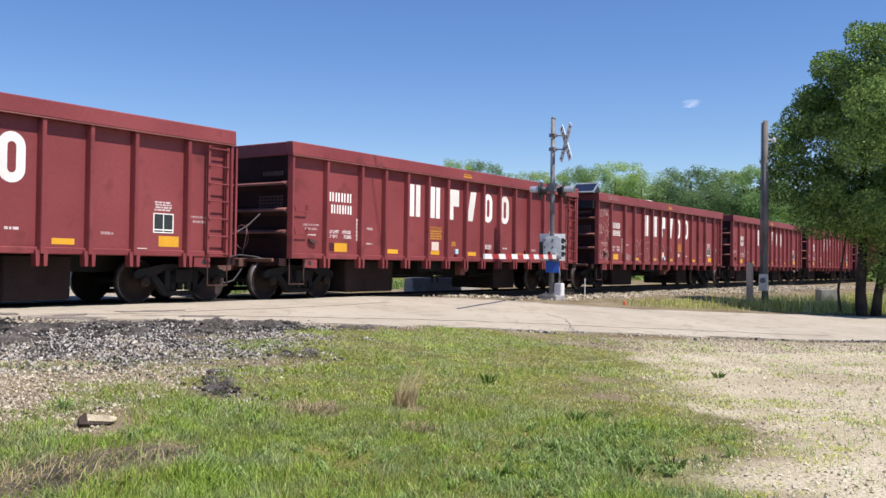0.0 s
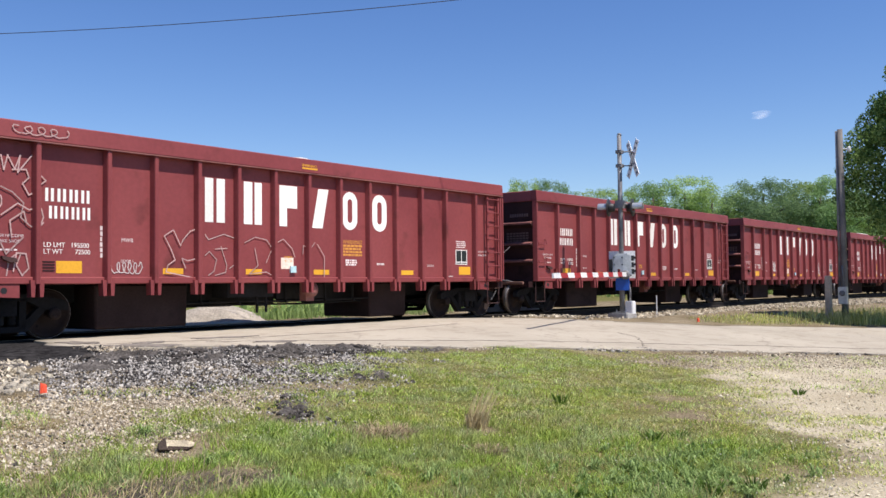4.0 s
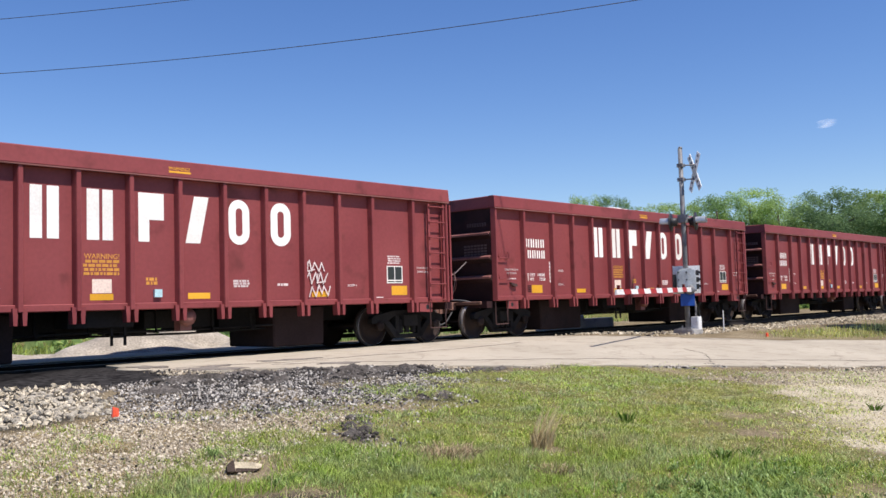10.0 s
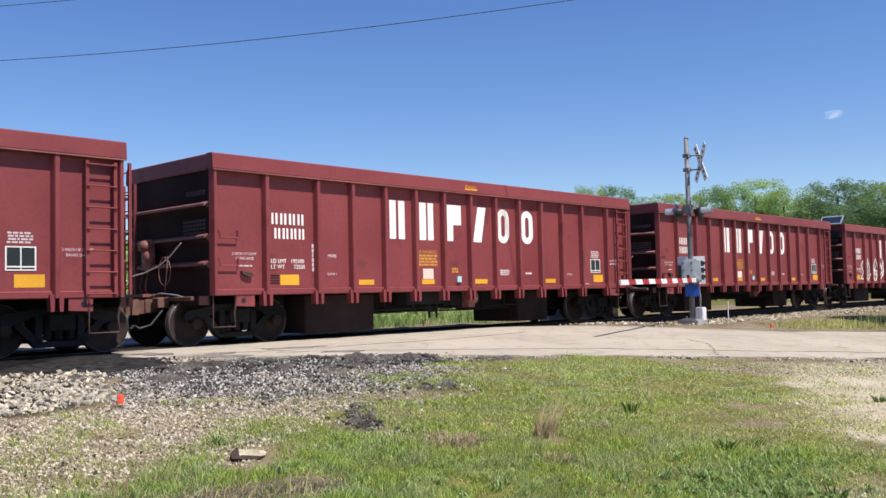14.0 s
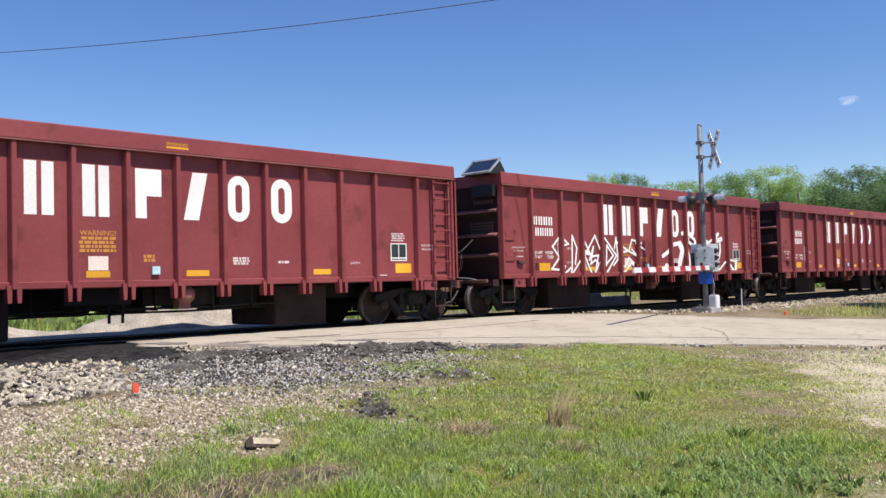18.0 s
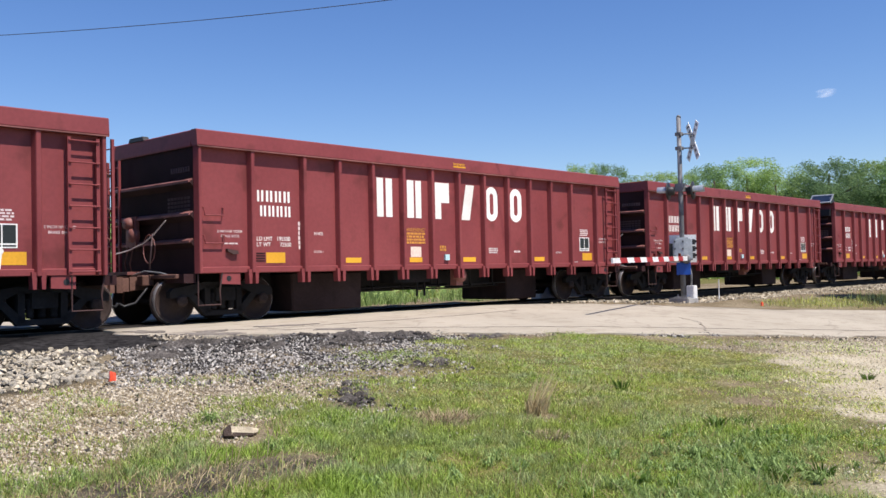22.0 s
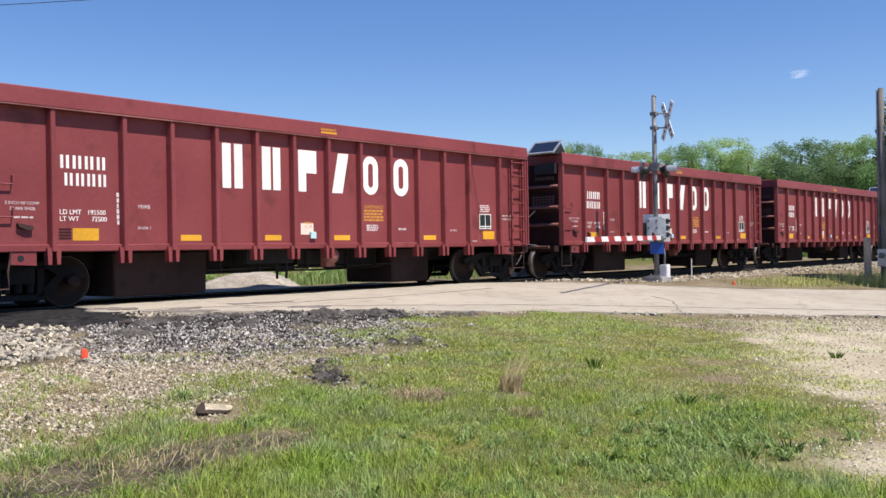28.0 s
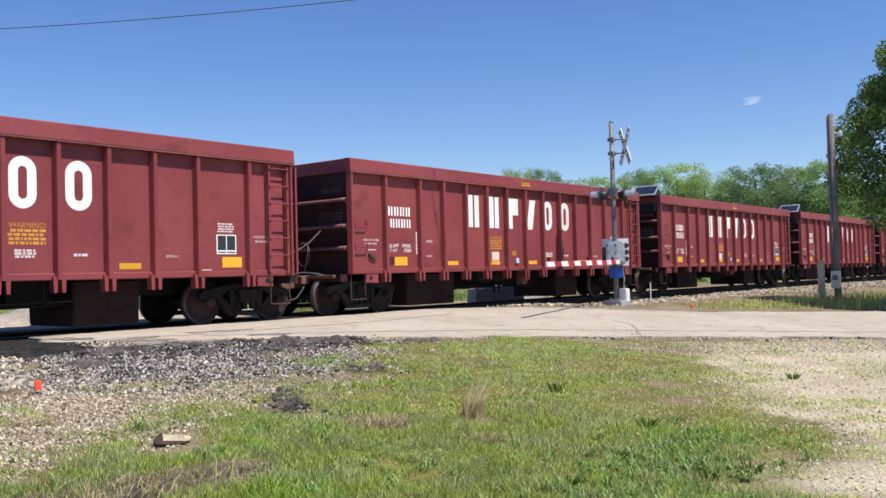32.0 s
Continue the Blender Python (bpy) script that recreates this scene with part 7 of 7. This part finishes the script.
p, r = grow(26000, 27, (5, 18, -1, 7.6), lambda x, y: step((inside(x, y, DRIVE) + 0.4) / 0.5) * step((soft_noise(x + 4, y + 5, 0.7) - 0.42) * 4) * step((soft_noise(x, y, 0.16) - 0.35) * 4) * np.where(np.hypot(x, y) < 14, 1.0, 0.3))
blades("drive_grass", p, r, 0.030, 0.0042, BLADE_OLIVE, "thin yellow-green grass scattered over the gravel drive", 1.8)
p, r = grow(9000, 28, (5, 16, -1, 7.6), lambda x, y: step((inside(x, y, DRIVE) + 0.4) / 0.5) * step((soft_noise(x + 14, y + 5, 0.5) - 0.45) * 4))
blades("drive_straw", p, r, 0.018, 0.004, BLADE_DRY, "short dry straw lying over the gravel drive", 3.0, category="straw")
p, r = grow(1100, 25, (1.8, 5.4, 5.0, 6.5), lambda x, y: np.clip(sum(np.exp(-((x - cx) / (rx * 1.2)) ** 2 - ((y - cy) / (ry * 1.3)) ** 2) for cx, cy, rx, ry in BARE[:3]), 0, 1))
blades("lying_straw", p, r, 0.05, 0.0028, BLADE_DRY, "dry straw lying on bare brown earth", 4.5, category="straw")
p, r = grow(2600, 26, (2, 14, 2.5, 9.5), lambda x, y: meadow_share(x, y) * step((soft_noise(x + 6, y + 9, 0.8) - 0.4) * 3))
blades("dry_stems", p, r, 0.13, 0.0022, BLADE_DRY, "thin dry stems standing in the meadow", 1.2)
p, r = grow(13000, 15, (21.5, 52, 1, 12.6), lambda x, y: step((inside(x, y, VERGE) + 0.3) / 0.8) * (0.3 + 0.7 * soft_noise(x, y, 1.4)))
blades("verge_grass", p, r, 0.13, 0.010, BLADE_OLIVE, "green grass on the verge beyond the road", 0.5)
p, r = grow(3600, 16, (28, 40, 4.8, 9.6), lambda x, y: step((inside(x, y, VERGE) + 0.2) / 0.6) * np.exp(-((y - 6.9 + 0.42 * (x - 31)) / 1.0) ** 2))
blades("tall_verge_grass", p, r, 0.40, 0.008, BLADE_OLIVE, "tall olive grass stalks round the pole", 0.5)
p, r = grow(14000, 17, (-12, 40, 21.5, 32), lambda x, y: (0.3 + 0.7 * soft_noise(x, y, 2.0)) * step((y - 22.5) / 3))
blades("far_grass", p, r, 0.30, 0.016, BLADE, "rough grass beyond the railway track", 0.5)


def rosettes(count, seed, per=26):
    """Low broad-leaved clumps: leaves that rise and droop round a centre."""
    c, r = grow(count, seed, (2.2, 12, 2.0, 9.0), lambda x, y: meadow_share(x, y) * np.clip(0.06 * step((9.5 - np.hypot(x, y)) / 3.5) + np.exp(-((x - 6.7) / 1.0) ** 2 - ((y - 3.1) / 0.5) ** 2), 0, 1))
    n = count * per
    c = np.repeat(c, per, 0) + r.normal(0, 0.02, (n, 2))
    size = np.repeat(r.uniform(0.6, 1.3, count), per)
    a, ln, w = r.uniform(0, 6.3, n), size * r.uniform(0.04, 0.10, n), size * r.uniform(0.003, 0.007, n)
    out = np.stack([np.cos(a), np.sin(a), np.zeros(n)], 1)
    side = np.stack([-np.sin(a), np.cos(a), np.zeros(n)], 1) * w[:, None]
    base = np.stack([c[:, 0], c[:, 1], surface_z(c[:, 0], c[:, 1])], 1)
    rise = (ln * r.uniform(0.3, 1.0, n))[:, None] * np.array((0, 0, 1.0))
    mid, tip = base + out * (0.55 * ln)[:, None] + rise, base + out * ln[:, None] * 1.1 + rise * 0.55
    v = np.stack([base - side * 0.4, base + side * 0.4, mid + side, mid - side, tip], 1).reshape(-1, 3)
    k = 5 * np.arange(n)[:, None]
    f = np.concatenate([k + (0, 1, 2), k + (0, 2, 3), k + (3, 2, 4)])
    tagged(new("leaf_rosettes", mesh_from("leaf_rosettes", v, f, WEED_PALE)), "low broad-leaved green clumps among the grass", "herbs", kind="stuff")


rosettes(260, 71)


p, r = grow(2600, 29, (16.5, 30, 20.3, 23.4), lambda x, y: step((soft_noise(x + 3, y, 1.1) - 0.25) * 3))
blades("trackside_weeds", p, r, 0.34, 0.012, WEED_PALE, "rank green weeds beyond the railway track", 0.7, category="weeds")


def flowers(count, seed):
    """Tiny pale flower heads scattered in the grass."""
    p, r = grow(count, seed, (2, 16, 1, 10.2), lambda x, y: meadow_share(x, y) * np.clip(0.10 * step((np.hypot(x, y) - 6.5) / 2) + np.exp(-((x - 5.7) / 0.8) ** 2 - ((y - 6.45) / 0.35) ** 2) + 0.5 * np.exp(-((x - 11) / 2.5) ** 2 - ((y - 8) / 1.2) ** 2), 0, 1))
    s = r.uniform(0.004, 0.009, count)
    z = surface_z(p[:, 0], p[:, 1]) + r.uniform(0.03, 0.09, count)
    v = OCTA[None] * s[:, None, None] * np.array((1, 1, 0.6)) + np.stack([p[:, 0], p[:, 1], z], -1)[:, None]
    f = (OCTA_F[None] + 6 * np.arange(count)[:, None, None]).reshape(-1, 3)
    tagged(new("meadow_flowers", mesh_from("meadow_flowers", v.reshape(-1, 3), f, PETAL)), "tiny pale flower heads in the grass", "flowers", kind="stuff")


flowers(2200, 61)


def tuft(name, x, y, n, h, spread, width, mat, label, lean, seed, drift=(0, 0), category="weed"):
    r = np.random.default_rng(seed)
    a = r.uniform(0, 6.3, n)
    d = spread * np.sqrt(r.random(n))
    bx, by = x + d * np.cos(a), y + d * np.sin(a)
    hh = h * r.uniform(0.5, 1.1, n)
    base = np.stack([bx, by, surface_z(bx, by) - 0.01], 1)
    a = a + r.normal(0, 1.4, n) if drift != (0, 0) else a
    out = np.stack([np.cos(a) * lean * hh + drift[0] * hh, np.sin(a) * lean * hh + drift[1] * hh, hh], 1)
    b = r.uniform(0, 6.3, n)
    s = np.stack([np.cos(b), np.sin(b), np.zeros(n)], 1) * width
    v = np.stack([base - s * 0.6, base + s * 0.6, base + out * 0.5 + s + (0, 0, 0.02), base + out * 0.5 - s + (0, 0, 0.02), base + out], 1).reshape(-1, 3)
    k = 5 * np.arange(n)[:, None]
    f = np.concatenate([k + (0, 1, 2), k + (0, 2, 3), k + (3, 2, 4)])
    t = thing(name)
    o = new("leaf_clump", mesh_from("leaf_clump", v, f, mat))
    o.parent = t
    tagged(o, kind="stuff")
    return tagged(t, label, category)


for k, (x, y, h) in enumerate(((9.4, 5.8, 0.15), (7.9, 3.9, 0.12), (8.25, 3.8, 0.12), (12.4, 4.0, 0.10), (6.4, 2.7, 0.12), (6.7, 2.5, 0.11), (5.6, 3.4, 0.11))):
    weed = tuft("broadleaf_weed", x, y, 30, h, 0.065, 0.007, WEED, "dark green broad-leaved weed in the meadow", 0.75 if h < 0.14 else 0.55, 40 + k)
    tagged(weed, group="weeds in the meadow")
tuft("dry_grass_tuft", 7.41, 5.60, 60, 0.55, 0.09, 0.0036, BLADE_DRY, "tall dry straw tuft leaning in the meadow", 0.16, 51, (0.40, -0.22), "grass tuft")
tuft("dry_grass_tuft", 7.41, 5.57, 230, 0.20, 0.10, 0.0040, BLADE_DRY, "dense tan straw at the foot of the dry tuft", 0.35, 58, (0.15, -0.05), "grass tuft")
tuft("dead_brush", 6.45, 5.95, 380, 0.11, 0.30, 0.0032, STRAW_DARK, "flattened dead brush in the grass", 1.0, 52, (0.3, -0.3), "dead brush")
tuft("dead_brush", 6.51, 4.79, 220, 0.08, 0.18, 0.0032, STRAW_DARK, "flattened dead brush in the grass", 1.0, 53, (0, 0), "dead brush")
tuft("dry_stalks", 3.8, 5.5, 80, 0.24, 0.5, 0.0034, BLADE_DRY, "a few tall dry stalks in bare earth", 0.3, 57, (0.2, -0.2), "stalks")
tuft("dead_brush", 3.4, 5.4, 130, 0.11, 0.45, 0.0032, BLADE_DRY, "flattened dead brush in the grass", 0.9, 54, (0.4, -0.4), "dead brush")
tuft("straw_patch", 4.2, 8.2, 400, 0.035, 0.24, 0.004, BLADE_DRY, "orange-brown straw lying on gravel", 1.6, 55, (0, 0), "straw")


def small_things():
    bm = bmesh.new()
    slab(bm, [(-0.16, -0.06), (0.10, -0.05), (0.17, -0.01), (0.18, 0.03), (0.10, 0.05), (-0.12, 0.06), (-0.17, 0.01)], -0.05, 0.07)
    bmesh.ops.bevel(bm, geom=bm.edges[:], offset=0.006, segments=1, affect="EDGES")
    bmesh.ops.scale(bm, vec=(0.82, 0.8, 0.8), verts=bm.verts[:])
    bmesh.ops.recalc_face_normals(bm, faces=bm.faces[:])
    log = tagged(ob_from("split_log", bm, LOG_WOOD), "pale split log with dark bark lying at the grass edge", "log")
    bm = bmesh.new()
    slab(bm, [(-0.175, -0.064), (-0.09, -0.062), (-0.11, 0.066), (-0.13, 0.068), (-0.182, 0.012)], -0.058, 0.078)
    slab(bm, [(-0.09, -0.066), (0.11, -0.058), (0.15, -0.03), (-0.09, -0.02)], -0.056, 0.074)
    bmesh.ops.scale(bm, vec=(0.82, 0.8, 0.8), verts=bm.verts[:])
    bmesh.ops.recalc_face_normals(bm, faces=bm.faces[:])
    part("bark_shell", bm, BARK_DARK, log, "dark bark on the log")
    log.matrix_world = pose(4.62, 6.62, float(surface_z(np.array(4.62), np.array(6.62))) + 0.03, -38, 4, -30)
    flag = thing("marker_flag", (4.85, 9.35, float(surface_z(np.array(4.85), np.array(9.35)))), 20)
    bm = bmesh.new()
    tube(bm, [(0, 0, -0.03), (0.01, 0, 0.17)], 0.004, 5)
    part("wire_stem", bm, STEEL, flag)
    bm = bmesh.new()
    rows = []
    for k in range(6):
        u = k / 5
        rows.append([bm.verts.new((0.005 + 0.085 * u, 0.02 * math.sin(4 * u), 0.165 - 0.03 * u * u)), bm.verts.new((0.005 + 0.08 * u, 0.025 * math.sin(4 * u + 0.5), 0.045 + 0.01 * u))])
    for a, b in zip(rows, rows[1:]):
        bm.faces.new((a[0], b[0], b[1], a[1]))
    bm.normal_update()
    bmesh.ops.solidify(bm, geom=bm.faces[:], thickness=0.004)
    part("flag_sheet", bm, ORANGE, flag, "crumpled orange plastic flag")
    tagged(flag, "small orange marker flag standing among ballast", "marker flag")
    bm = bmesh.new()
    slab(bm, [(-0.05, 0), (0.05, 0), (0.03, 0.10), (-0.04, 0.09)], -0.02, 0.02)
    bmesh.ops.recalc_face_normals(bm, faces=bm.faces[:])
    scrap = tagged(ob_from("orange_scrap", bm, ORANGE), "small orange scrap lying by the road edge", "scrap")
    scrap.matrix_world = pose(23.3, 10.1, float(surface_z(np.array(23.3), np.array(10.1))) + 0.06)


small_things()


# ---- what moves ----
def motions():
    """The train rolls by; every wheelset turns with it."""
    for n, car in CARS.items():
        walk(car, [(t, pose(run(t) + PITCH * n, TRACK_Y, 0)) for t in (0, 2, 4, 6, 8, 10, 12, 14, 16, 18, 20, 22, 24, 26, 28, 30, 32)])
        for w in [o for o in car.children_recursive if o.name.startswith("wheelset")]:
            at = w.matrix_basis.translation.copy()
            walk(w, [(k / 10, pose(at.x, at.y, at.z, 0, math.degrees(run(k / 10) / R_WHEEL), 0)) for k in range(321)])


motions()
